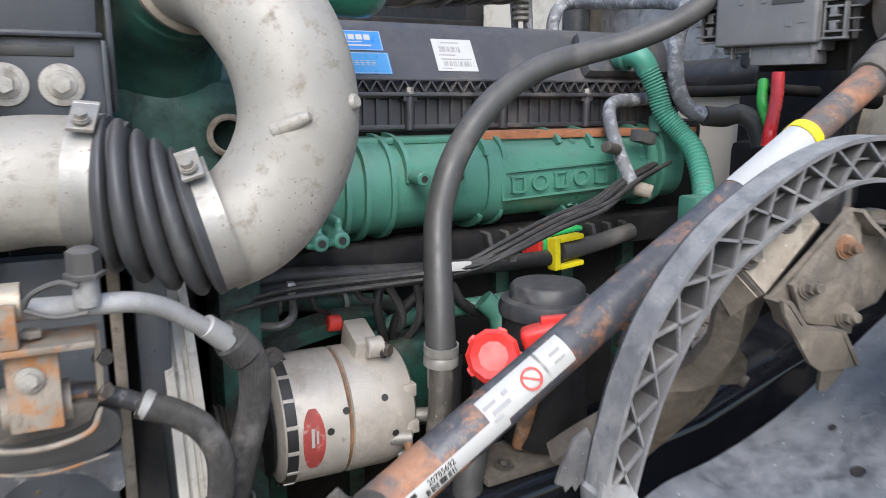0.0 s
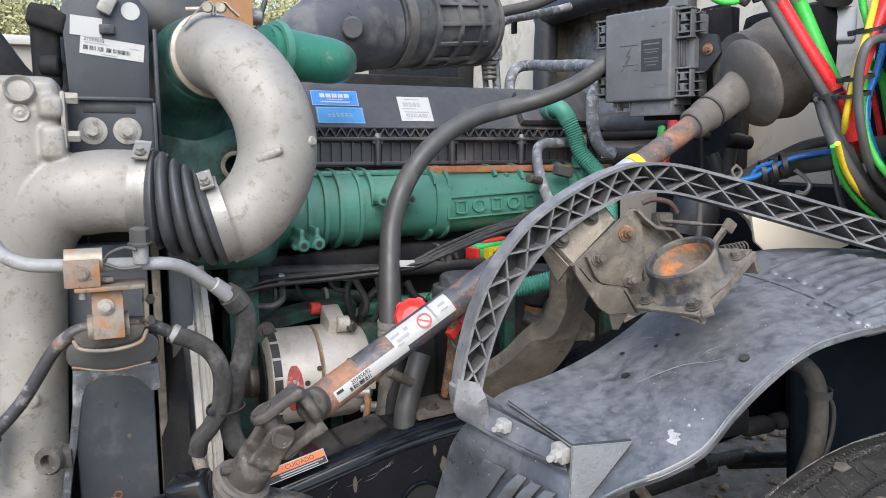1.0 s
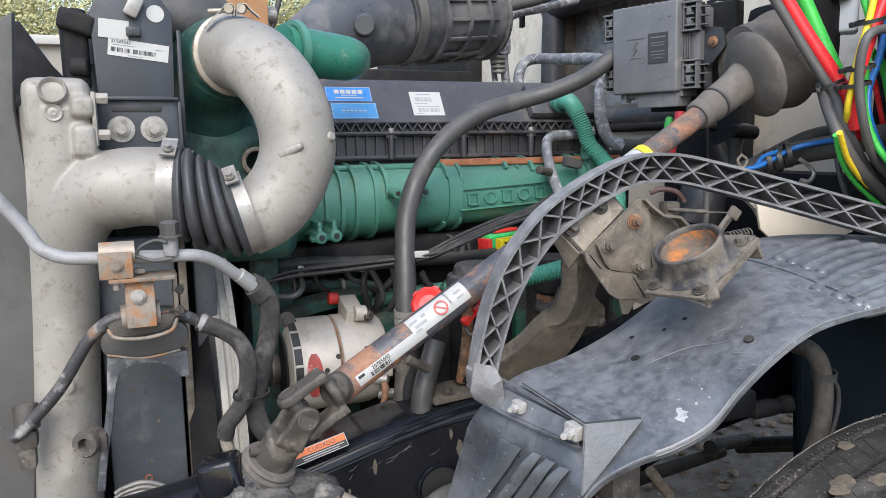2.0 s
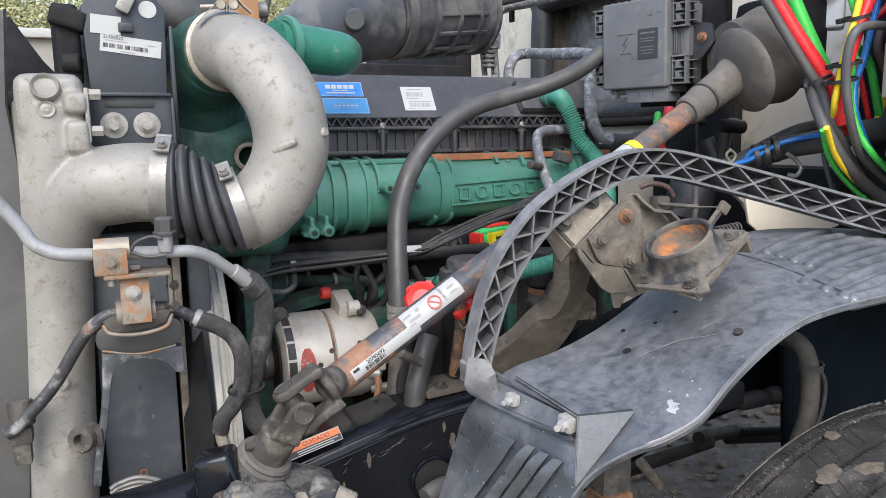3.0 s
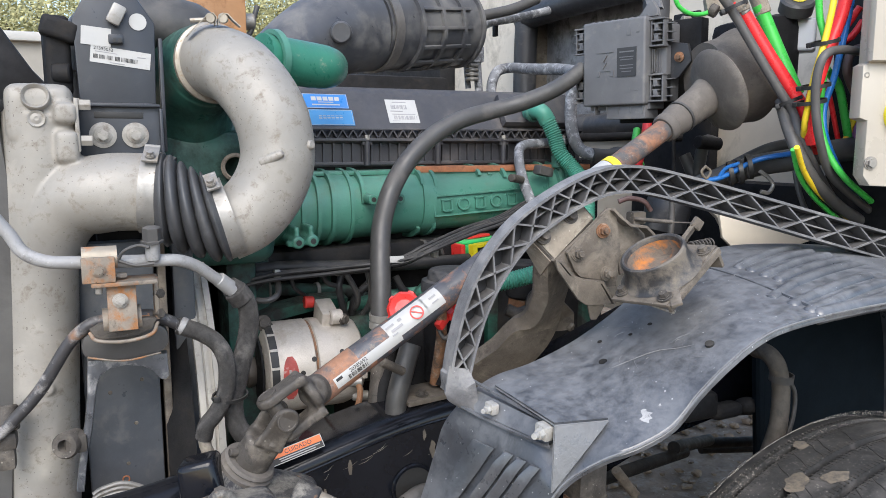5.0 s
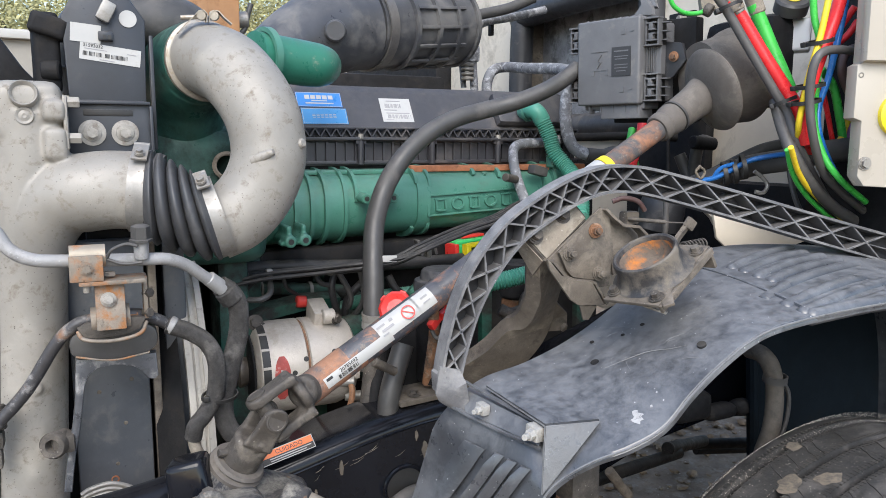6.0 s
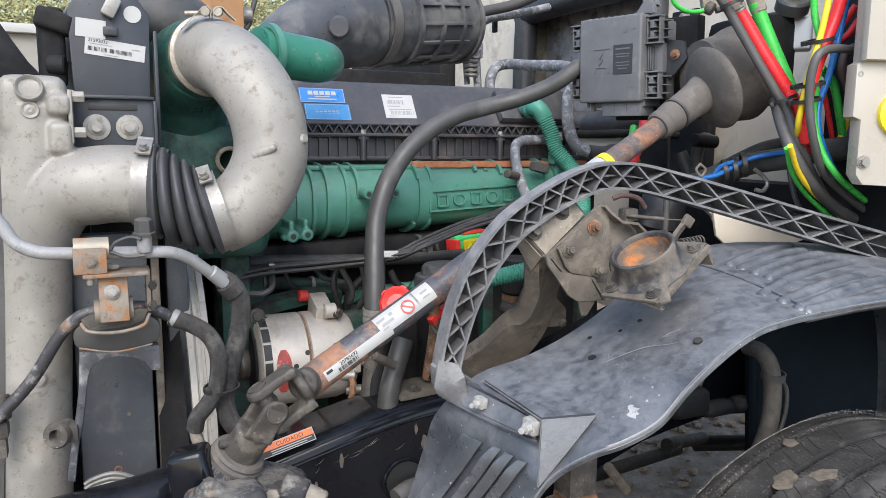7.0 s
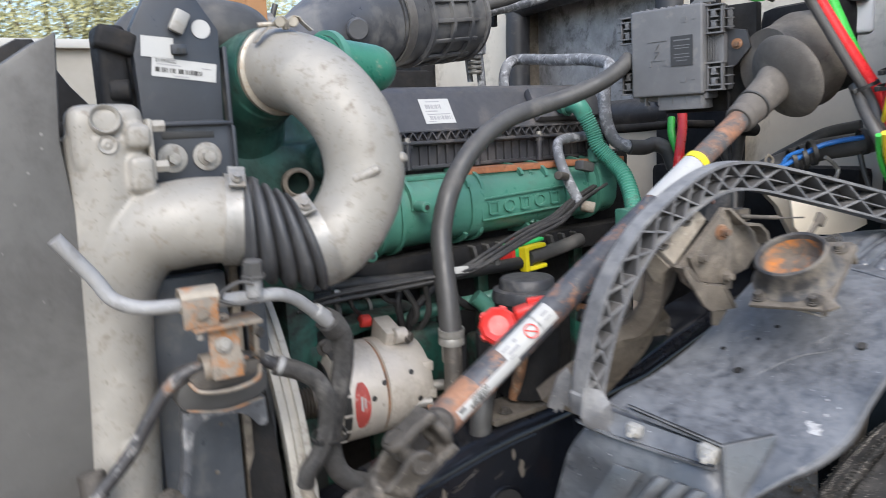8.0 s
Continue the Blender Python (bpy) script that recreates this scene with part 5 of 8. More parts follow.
def ear(bm, c, d, out, r=0.0185):
    """A yoke's arm that ends in a round eye with a flat face."""
    d, out = d.normalized(), out.normalized()
    m = Matrix((d, out, d.cross(out))).transposed().to_4x4()
    m.translation = c + out * 0.027
    round_end = [(-r * math.cos(a), r * math.sin(a)) for a in [radians(-85 + 17 * k) for k in range(11)]]
    plate(bm, m, round_end + [(0.030, 0.0185), (0.052, 0.023), (0.052, -0.023), (0.030, -0.0185)], 0.013, 0.003)
    rod(bm, c + d * 0.042, c + d * 0.056, 0.0265)
    tube(bm, [c + out * 0.027 + d * 0.036, c + out * 0.022 + d * 0.046, c + out * 0.008 + d * 0.052], 0.010, 12, 4)


bm = B()
rod(bm, UC + SD * 0.050, on_shaft(0.068), 0.0220, 0.0222)
ax = SD.cross(Vector((0.3, 1, 0.1))).normalized()
for s in (-1, 1):
    ear(bm, UC, SD, ax * s)
fused(part("shaft_yoke", bm, FORGED, uj), 0.0025, 3)
bm = B()
ax2 = ax.cross(SD).normalized()
for s in (-1, 1):
    ear(bm, UC, LD, ax2 * s)
rod(bm, UC + LD * 0.044, UC + LD * 0.086, 0.0255, 0.0265)
fused(part("gear_yoke", bm, FORGED, uj), 0.0025, 3)
bm = B()
for d in (ax, ax2):
    rod(bm, UC - d * 0.021, UC + d * 0.021, 0.0105)
part("spider", bm, FORGED, uj)
for s in (-1, 1):
    bm = B()
    lathe(bm, along(UC + ax2 * 0.0342 * s, ax2 * s), [(-0.002, 0.0135), (0.0015, 0.0135), (0.0020, 0.0115), (0.0008, 0.0105), (0.0008, 0.004), (0.0016, 0)], 24)
    part("bearing_cap", bm, FORGED, uj)
    bm = B()
    lathe(bm, along(UC + ax * 0.0342 * s, ax * s), [(-0.002, 0.0135), (0.0015, 0.0135), (0.0020, 0.0115), (0.0008, 0.0105), (0.0008, 0.004), (0.0016, 0)], 24)
    part("bearing_cap", bm, FORGED, uj)
bm = B()
rod(bm, UC + LD * 0.068 + Vector((-0.036, -0.004, 0.008)), UC + LD * 0.068 + Vector((-0.01, 0, 0.002)), 0.0055)
part("pinch_bolt", bm, FORGED, uj)

gear = thing("steering_gear", (0.08, 0.5, 0.95), "oily steering gear housing with peeling black paint", "steering gear")
GC = UC + LD * 0.088
bm = B()
rod(bm, GC + LD * 0.006, GC + LD * 0.06, 0.040, 0.052)
box(bm, basis((0.105, 0.545, 0.950), (0.95, -0.2, -0.30), (0.3, -0.15, 0.95)), (0.17, 0.12, 0.10), 0.03, 3)
rod(bm, (0.0490, 0.4600, 1.0127), (0.0499, 0.4700, 1.0185), 0.021)
box(bm, (0.0675, 0.4600, 0.9898), (0.10, 0.07, 0.06), 0.02, 3)
rod(bm, (0.1486, 0.5000, 0.9849), (0.1783, 0.4800, 0.9765), 0.026, 0.022)
fused(part("housing", bm, BOXM, gear), 0.003, 4)
part("dust_seal", lathe(B(), along(GC - LD * 0.006, LD), [(0, 0.018), (0, 0.034), (0.004, 0.037), (0.008, 0.033), (0.011, 0.039), (0.016, 0.039), (0.018, 0.034), (0.018, 0)], 36), BOOTR, gear)
bm = B()
hexbolt(bm, (0.0499, 0.4700, 1.0185), (-0.1, -0.4, 0.9), 0.0085, 0.011, 1.6, 0.003)
part("adjuster_bolt", bm, FORGED, gear)
part("outlet", rod(B(), (0.1688, 0.4880, 0.9813), (0.1989, 0.4700, 0.9687), 0.017, 0.015), DUSTYL, gear)
part("outlet_ring", rod(B(), (0.1606, 0.4920, 0.9844), (0.1675, 0.4890, 0.9811), 0.0205), ALU, gear)
part("plug", rod(B(), (0.1290, 0.4700, 0.9882), (0.1266, 0.4650, 0.9973), 0.010, seg=6), DUSTYL, gear)
tank = thing("black_box", (0.0438, 0.5600, 1.0331), "cracked glossy black moulding beside the steering gear", "housing")
bm = B()
box(bm, basis((0.0396, 0.5350, 1.0057), (0.9, -0.3, 0.2), (0.25, 0, 1)), (0.062, 0.06, 0.085), 0.010, 3, 0.8)
part("shell", bm, RAILM, tank)

# rubber boot at the cab wall
boot = thing("steering_boot", (1.0, 0.58, 1.55), "dusty brown-grey rubber steering boot with a round flange", "boot")
bm = B()
o = SB - SD * 0.024
lathe(bm, along(o, SD), [(0, 0.018), (0, 0.0225), (0.004, 0.0255), (0.014, 0.0262), (0.018, 0.0245), (0.028, 0.0272), (0.042, 0.0285), (0.046, 0.0268), (0.052, 0.0285), (0.085, 0.0300), (0.112, 0.0325), (0.126, 0.036), (0.130, 0.0)], 48)
FC = Vector((0.9555, 0.5790, 1.5504))
lathe(bm, along(FC, (0.90, -0.18, 0.36)), [(-0.014, 0.0), (-0.014, 0.040), (-0.008, 0.056), (-0.003, 0.068), (0.002, 0.0745), (0.006, 0.0765), (0.010, 0.0745), (0.012, 0.0)], 56)
part("neck", bm, BOOTR, boot)
bm = B()
lathe(bm, along((1.0290, 0.6180, 1.5818), (0.965, -0.17, 0.10)), [(-0.056, 0.0), (-0.056, 0.066), (-0.020, 0.074), (-0.006, 0.080), (0.003, 0.085), (0.014, 0.0885), (0.044, 0.0885), (0.050, 0.082), (0.050, 0.0)], 56)
part("bellow", bm, BOOTR, boot)
part("neck_ring", ring(B(), along(o + SD * 0.048, SD), 0.0270, 0.0045, 0.0028, 36), RUBBER, boot)

# ---- frame rail and what is bolted to it ----
rail = thing("frame_rail", (0.6, 0.7, 0.86), "glossy black truck frame rail, chipped and muddy", "frame rail")
RTOP = [(-0.207, 0.853), (0.004, 0.895), (0.184, 0.940), (0.327, 0.975), (0.416, 0.993), (0.532, 1.006), (0.744, 1.038), (0.955, 1.111), (1.166, 1.143), (1.694, 1.154), (3.067, 1.154)]


def rail_top(x):
    for (x0, z0), (x1, z1) in zip(RTOP, RTOP[1:]):
        if x0 <= x <= x1:
            return z0 + (z1 - z0) * (x - x0) / (x1 - x0)
    return RTOP[-1][1]


RSEC = [(0.701, -0.270), (0.701, -0.024), (0.705, -0.012), (0.715, -0.003), (0.729, 0.000), (0.821, 0.000), (0.821, -0.010), (0.731, -0.010), (0.713, -0.020), (0.711, -0.260), (0.821, -0.260), (0.821, -0.270)]
bm = B()
rows = []
for k in range(63):
    x = -0.206 + 0.05 * k
    rows.append([bm.verts.new((x, y, rail_top(min(x, 3.0)) + z)) for y, z in RSEC])
for a, b in zip(rows, rows[1:]):
    for k in range(len(RSEC)):
        j = (k + 1) % len(RSEC)
        bm.faces.new((a[k], a[j], b[j], b[k]))
bm.faces.new(rows[0][::-1]), bm.faces.new(rows[-1])
part("channel", bm, RAILM, rail)
part("seam", tube(B(), [(x, 0.702, rail_top(x) - 0.027) for x in (0.16, 0.25, 0.33, 0.42, 0.48)], 0.003, 8, 4), RAILM, rail)
hm = along((0.4105, 0.6987, 0.8588), (0, -1, 0))
part("hole_rim", lathe(B(), hm, [(0, 0.034), (0.003, 0.036), (0.003, 0.040), (0, 0.042)], 32), RAILM, rail)
part("hole", lathe(B(), hm, [(0.0012, 0.0), (0.0012, 0.035)], 32), INK, rail)
part("hole_hose", tube(B(), [(0.3775, 0.6586, 0.8503), (0.4048, 0.6692, 0.8563), (0.4433, 0.7009, 0.8429)], 0.016, 14, 6), GRYL, rail)
rn = random.Random(21)
for k in range(11):
    # fine pale scratches along the rail's web
    x = rn.uniform(0.19, 0.44)
    z = rail_top(x) - rn.uniform(0.04, 0.10)
    d = rn.uniform(0.008, 0.030)
    part("scratch", tube(B(), [(x, 0.7003, z), (x + d / 2, 0.7003, z + 0.003), (x + d, 0.7003, z + 0.010)], lambda u: 0.0003 * (1 - 0.7 * abs(2 * u - 1)), 5, 4), DUSTYL, rail)
for x, dz, w, h in ((0.295, 0.052, 0.008, 0.028), (0.448, 0.075, 0.012, 0.036), (0.432, 0.045, 0.007, 0.02), (0.250, 0.075, 0.006, 0.012)):
    zt = rail_top(x) - dz
    pts = [(x + w / 2 * math.cos(a) * rn.uniform(0.6, 1.1), 0.7003, zt + h / 2 * math.sin(a) * rn.uniform(0.7, 1.1)) for a in [2 * math.pi * i / 14 for i in range(14)]]
    part("mud_splash", slab(B(), pts, 0.0014), DUSTY, rail)
lab = thing("caution_label", (0.2199, 0.7220, 0.9564), "orange and black caution label on the frame rail", "label")
lm = basis((0.1988, 0.7067, 0.9567), (1, 0, 0.235), (-0.1750, 0.6797, 0.7102)) @ pose(0, -0.0015, 0)
film = part("film", flat(B(), lm @ pose(0, 0, 0.002), 0.105, 0.023), INK, lab, smooth=False)
part("orange_band", flat(B(), lm @ pose(0, -0.0006, 0), 0.102, 0.011, 0.0006, (0, 0.0065)), ORANGF, film, smooth=False)
bars("white_edge", lm @ pose(0, -0.0006, 0), [(0, -0.0096, 0.105, 0.0012), (0.052, 0.0015, 0.0012, 0.023), (0, 0.0126, 0.105, 0.0012)], PAPER, film)
lettering("word", "CUIDADO", lm @ pose(0.012, -0.001, 0.0062), 0.010, INK, film)
bars("small_print", lm @ pose(0, -0.0006, 0), [(0.012, -0.0022, 0.07, 0.0015), (0.008, -0.0060, 0.06, 0.0015)], PAPER, film)

mb = thing("mount_bracket", (0.5336, 0.7665, 0.9627), "dusty black bracket bolted on the frame rail", "bracket")
bm = B()
box(bm, basis((0.4755, 0.7612, 1.0050), (1, 0, 0.06)), (0.13, 0.085, 0.010), 0.003)
part("foot", bm, DUSTY, mb)
bm = B()
box(bm, basis((0.4860, 0.8035, 1.0632), (1, 0, 0)), (0.10, 0.012, 0.15), 0.003)
box(bm, basis((0.5336, 0.7824, 1.0685), (0, 1, 0)), (0.06, 0.012, 0.16), 0.003)
part("upright", bm, DARK, mb)
for p in ((0.4437, 0.7369, 1.0071), (0.5072, 0.7559, 1.0113)):
    bm = B()
    hexbolt(bm, Vector(p) + Vector((0, 0, 0.003)), (0, 0, 1), 0.008, 0.007, 1.6)
    part("bolt", bm, FORGED, mb)
bm = B()
for p in ((0.4869, 0.8035, 1.0930), (0.5070, 0.8035, 1.0798)):
    hexbolt(bm, p, (0, -1, 0), 0.006, 0.012, 1.5)
part("stud", bm, STEEL, mb)
tagged(part("bumper_crossmember", tube(B(), [(-0.45, 0.58, 0.93), (-0.05, 0.60, 0.955), (0.06, 0.62, 0.97)], 0.035, 16, 6), RAILM), "scuffed black crossmember in front of the radiator", "crossmember")

# ---- inner fender ----
fend = thing("inner_fender", (0.6, 0.32, 1.1), "scuffed black plastic inner fender over the wheel", "fender")
OUT = [(0.219, 0.310, 0.649), (0.310, 0.290, 0.852), (0.361, 0.274, 0.958), (0.393, 0.260, 1.029), (0.411, 0.241, 1.069), (0.440, 0.215, 1.099), (0.480, 0.200, 1.114), (0.521, 0.190, 1.135), (0.560, 0.190, 1.168), (0.602, 0.190, 1.197), (0.650, 0.190, 1.222), (0.700, 0.190, 1.235), (0.800, 0.190, 1.243), (0.950, 0.190, 1.246), (1.150, 0.190, 1.235), (1.350, 0.190, 1.180), (1.460, 0.190, 1.020), (1.500, 0.190, 0.600)]
INN = [(0.209, 0.479, 0.634), (0.279, 0.479, 0.841), (0.322, 0.479, 0.939), (0.349, 0.479, 1.016), (0.361, 0.468, 1.067), (0.388, 0.450, 1.108), (0.430, 0.450, 1.130), (0.493, 0.450, 1.142), (0.561, 0.450, 1.164), (0.625, 0.450, 1.195), (0.690, 0.450, 1.235), (0.750, 0.450, 1.265), (0.830, 0.450, 1.288), (0.950, 0.450, 1.290), (1.150, 0.460, 1.272), (1.350, 0.550, 1.225), (1.460, 0.580, 1.050), (1.500, 0.600, 0.600)]
ro, ri = spline(OUT, 8), spline(INN, 8)
NY = 14


def sag(p, q, i):
    """A point across the liner, with a rolled outer lip and a slight crown."""
    s = i / NY
    v = p.lerp(q, s)
    v.z += 0.006 * math.sin(math.pi * s)
    return v


bm = B()
top, low = [], []
for p, q in zip(ro, ri):
    r1 = [sag(p, q, i) for i in range(NY + 1)]
    lip = r1[0] + Vector((0, -0.003, -0.005))
    pts = [lip] + r1
    top.append([bm.verts.new(k) for k in pts])
    low.append([bm.verts.new(k + Vector((0.003, 0.0, -0.004))) for k in pts])
for rows, rev in ((top, False), (low, True)):
    for a, b in zip(rows, rows[1:]):
        for k in range(NY + 1):
            fc = (a[k], a[k + 1], b[k + 1], b[k])
            bm.faces.new(fc[::-1] if rev else fc)
for rows_t, rows_l in ((top, low),):
    for i in range(len(rows_t) - 1):
        for k in (0, NY + 1):
            bm.faces.new((rows_t[i][k], rows_t[i + 1][k], rows_l[i + 1][k], rows_l[i][k]))
for v in bm.verts:
    k = (v.co - Vector((0.4266, 0.2398, 1.0937))).length / 0.050
    if k < 1:
        v.co += Vector((0.0095, 0.0130, -0.0070)) * (1 - k * k)
part("liner", bm, FENDP, fend)
bm = B()
strip(bm, [k + Vector((0, -0.0035, -0.0015)) for k in ro if k.x < 1.0], 0.0022, 0.0020, (0, 1, 0.3))
EDGEP = mat("worn pale liner edge", (0.17, 0.175, 0.18), 0.5, 0, 0.25, 20, 0.1, 200, (0.10, 0.10, 0.105), 0.44, 40)
part("rolled_edge", bm, EDGEP, fend, "pale worn edge")


def liner_at(x, s):
    """The liner's skin at that x, s of the way from its outer to its inner edge."""
    def on(run):
        for a, b in zip(run[24:], run[25:]):
            if a.x <= x <= b.x:
                return a.lerp(b, (x - a.x) / max(1e-6, b.x - a.x))
        return run[-1].copy()
    v = on(ro).lerp(on(ri), s)
    v.z += 0.006 * math.sin(math.pi * s)
    return v


def on_liner(x, y):
    """The liner's skin over that spot of the plan."""
    return liner_at(x, min(0.97, max(0.03, (y - 0.19) / 0.26)))


RIBS = [((0.7889, 0.3574, 1.2780), (0.9937, 0.4210, 1.2840)), ((0.7913, 0.3368, 1.2760), (0.9878, 0.3885, 1.2840)), ((0.7916, 0.3129, 1.2740), (0.9986, 0.3650, 1.2820)), ((0.7968, 0.2932, 1.2720), (1.0094, 0.3424, 1.2800)), ((0.8035, 0.2736, 1.2700), (1.0203, 0.3206, 1.2780)),
        ((0.7461, 0.2559, 1.2640), (0.8296, 0.2810, 1.2660)), ((0.7486, 0.2273, 1.2600), (0.9618, 0.2683, 1.2740)), ((0.7526, 0.2039, 1.2560), (0.9834, 0.2475, 1.2700)), ((0.7579, 0.1802, 1.2530), (0.9959, 0.2212, 1.2660)), ((0.7954, 0.1725, 1.2520), (0.9934, 0.1869, 1.2640))]
for a, b in RIBS:
    run = [on_liner(a[0] + (b[0] - a[0]) * k / 6, a[1] + (b[1] - a[1]) * k / 6) + Vector((0, 0, -0.0058)) for k in range(7)]
    part("stiffening_rib", tube(B(), run, lambda s: 0.0112 * min(1, (0.05 + 30 * s)) ** 0.5, 20, 8), FENDP, fend)
part("step_seam", tube(B(), [liner_at(0.77, s) + Vector((0, 0, 0.001)) for s in (0.02, 0.3, 0.6, 0.98)], 0.004, 8, 6), FENDP, fend)
bm = B()
p = liner_at(0.618, 0.165) + Vector((0, 0, 0.002))
nv = Vector((-0.45, -0.1, 0.88))
lathe(bm, along(p + nv * 0.0015, nv), [(0.0, 0), (0.0, 0.0058), (-0.003, 0.0060)], 20)
part("drain_hole", bm, INK, fend)
for x, s, r in ((0.545, 0.62, 0.006), (0.51, 0.40, 0.006), (0.575, 0.80, 0.0035), (0.625, 0.62, 0.0035), (0.60, 0.66, 0.003)):
    p = liner_at(x, s)
    part("grease_spot", lathe(B(), along(p + Vector((-0.0006, 0, 0.0012)), nv), [(0, 0), (0, r)], 16), DARK, fend)
rn = random.Random(9)


def skin_patch(x, s, wx, ws, n=16, lift=0.0012):
    """A ragged flat patch lying on the liner."""
    pts = []
    for i in range(n):
        a = 2 * math.pi * i / n
        k = rn.uniform(0.55, 1.15)
        pts.append(liner_at(x + wx * k * math.cos(a), s + ws * k * math.sin(a)) + Vector((-0.3, -0.1, 0.95)) * lift)
    bm = B()
    c = bm.verts.new(liner_at(x, s) + Vector((-0.3, -0.1, 0.95)) * lift)
    vs = [bm.verts.new(p) for p in pts]
    for i in range(n):
        bm.faces.new((c, vs[i], vs[(i + 1) % n]))
    return bm


PSMEAR = mat("white paint smear", (0.42, 0.42, 0.415), 0.6, 0, 0.2, 60, 0, 100, (0.20, 0.20, 0.21), 0.42, 120)
part("paint_patch", skin_patch(0.509, 0.17, 0.014, 0.085, 26), PSMEAR, fend)
for x, s, wx, ws in ((0.530, 0.12, 0.002, 0.010), (0.498, 0.25, 0.0025, 0.008), (0.522, 0.26, 0.002, 0.006), (0.545, 0.15, 0.0015, 0.006)):
    part("paint_fleck", skin_patch(x, s, wx, ws, 9), PSMEAR, fend)
SCUFF = mat("pale scuff", (0.22, 0.22, 0.225), 0.6, 0, 0.25, 60, 0)
for k in range(18):
    x0, s0 = rn.uniform(0.50, 0.76), rn.uniform(0.08, 0.85)
    dx, ds = rn.uniform(-0.012, 0.03), rn.uniform(-0.12, 0.12)
    run = [liner_at(min(0.78, x0 + dx * i / 4), min(0.95, max(0.03, s0 + ds * i / 4 + 0.01 * math.sin(i)))) + Vector((-0.0002, 0, 0.0004)) for i in range(5)]
    part("scratch", tube(B(), run, lambda s: 0.00035 * (1 - 0.7 * abs(2 * s - 1)), 5, 4), SCUFF, fend)
part("scratch", tube(B(), [liner_at(x, s) + Vector((-0.0003, 0, 0.0006)) for x, s in ((0.535, 0.55), (0.56, 0.48), (0.585, 0.40), (0.60, 0.30), (0.612, 0.24))], lambda s: 0.0006 * (1 - 0.6 * abs(2 * s - 1)), 6, 6), SCUFF, fend)
# the moulded box with its two bolts at the front corner
CT, CR, CB = Vector((0.4120, 0.2690, 1.1234)), Vector((0.4745, 0.2480, 1.1265)), Vector((0.3985, 0.2530, 1.0480))
UL, UR = Vector((0.4120, 0.4140, 1.1270)), Vector((0.4595, 0.3940, 1.1385))
MD = Vector((0.4340, 0.2470, 1.0885))


def shell(name, corners, material, thick=0.004, soft=0.0015):
    """A moulded facet through the corners, given some thickness behind."""
    t = bmesh.new()
    t.faces.new([t.verts.new(k) for k in corners])
    bmesh.ops.triangulate(t, faces=t.faces[:])
    bmesh.ops.solidify(t, geom=t.faces[:], thickness=thick)
    return part(name, take(B(), t), material, fend)


shell("box_end", [CT, CR, MD, CB], FENDP)
shell("box_top", [CT, UL, UR, CR], FENDP)
shell("channel_wall", [Vector(k) for k in ((0.3929, 0.4410, 1.1189), (0.4228, 0.2890, 1.1111), (0.4127, 0.2784, 1.0942), (0.3810, 0.4119, 1.0968))], FENDP)
for a, b in ((CT, CR), (CR, MD), (MD, CB), (CT, CB), (CR, UR), (CT, UL)):
    part("box_ridge", tube(B(), [a, a.lerp(b, 0.5), b], 0.0012, 8, 4), EDGEP, fend)
for run_l in ([(0.3902, 0.4426, 1.1320), (0.3997, 0.4017, 1.1268), (0.4117, 0.3454, 1.1211), (0.4204, 0.2845, 1.1174)], [(0.3580, 0.4524, 1.1084), (0.3781, 0.4065, 1.0975), (0.3937, 0.3362, 1.0954), (0.4086, 0.2735, 1.0947)]):
    bm = B()
    strip(bm, run_l, 0.011, 0.0028, (0.55, 0.80, -0.10))
    part("channel_lip", bm, FENDP, fend)
for p, b in ((Vector((0.3870, 0.3790, 1.1132)), 0), (Vector((0.4078, 0.2839, 1.1119)), 1)):
    fb = thing("fender_bolt", p, "pale zinc bolt and square nut on the fender corner", "bolt", "fender bolts")
    k = 0.68 if b == 0 else 0.84
    bm = B()
    box(bm, basis(p, (0.16, -1, -0.1), (0, 0, 1)), (0.026 * k, 0.018 * k, 0.022 * k), 0.003)
    part("clip_nut", bm, CHALK, fb)
    bm = B()
    q = Vector((-0.85, -0.45, 0.05)).normalized()
    rod(bm, p + q * 0.006, p + q * 0.022 * k, 0.0088 * k, 0.008 * k, 6)
    rod(bm, p + q * 0.018 * k, p + q * 0.032 * k, 0.0048 * k)
    part("head", bm, CHALK, fb)
# louvre ribs and a raised panel on the front apron


def apron(y, z):
    """The front of the liner at that height."""
    k = (y - 0.2) / 0.25
    for (a, b) in zip(ro, ro[1:]):
        if a.z <= z <= b.z and b.x < 0.42:
            s = (z - a.z) / (b.z - a.z)
            i = ro.index(a)
            return a.lerp(b, s).x * (1 - k) + ri[i].lerp(ri[i + 1], s).x * k
    return 0.35


def ridge(top, foot, w, h, flat_top=0.15):
    """A pressed ridge on the apron from a pointed top down to its foot, given as (y, z) pairs."""
    bm = B()
    rows = []
    for i in range(15):
        u = i / 14
        y, z = top[0] + (foot[0] - top[0]) * u, top[1] + (foot[1] - top[1]) * u
        k = min(1, 0.35 + 9 * u)
        row = []
        for dy, out in ((0.5, -0.002), (0.5 * flat_top + 0.16, h), (-0.5 * flat_top + 0.16, h), (-0.5, -0.002)):
            yy = y + dy * w
            row.append(bm.verts.new((apron(yy, z) - (out * k if out > 0 else out), yy, z)))
        rows.append(row)
    for a, b in zip(rows, rows[1:]):
        for k in range(3):
            bm.faces.new((a[k], a[k + 1], b[k + 1], b[k]))
    bm.faces.new(rows[0]), bm.faces.new(rows[-1][::-1])
    return bm


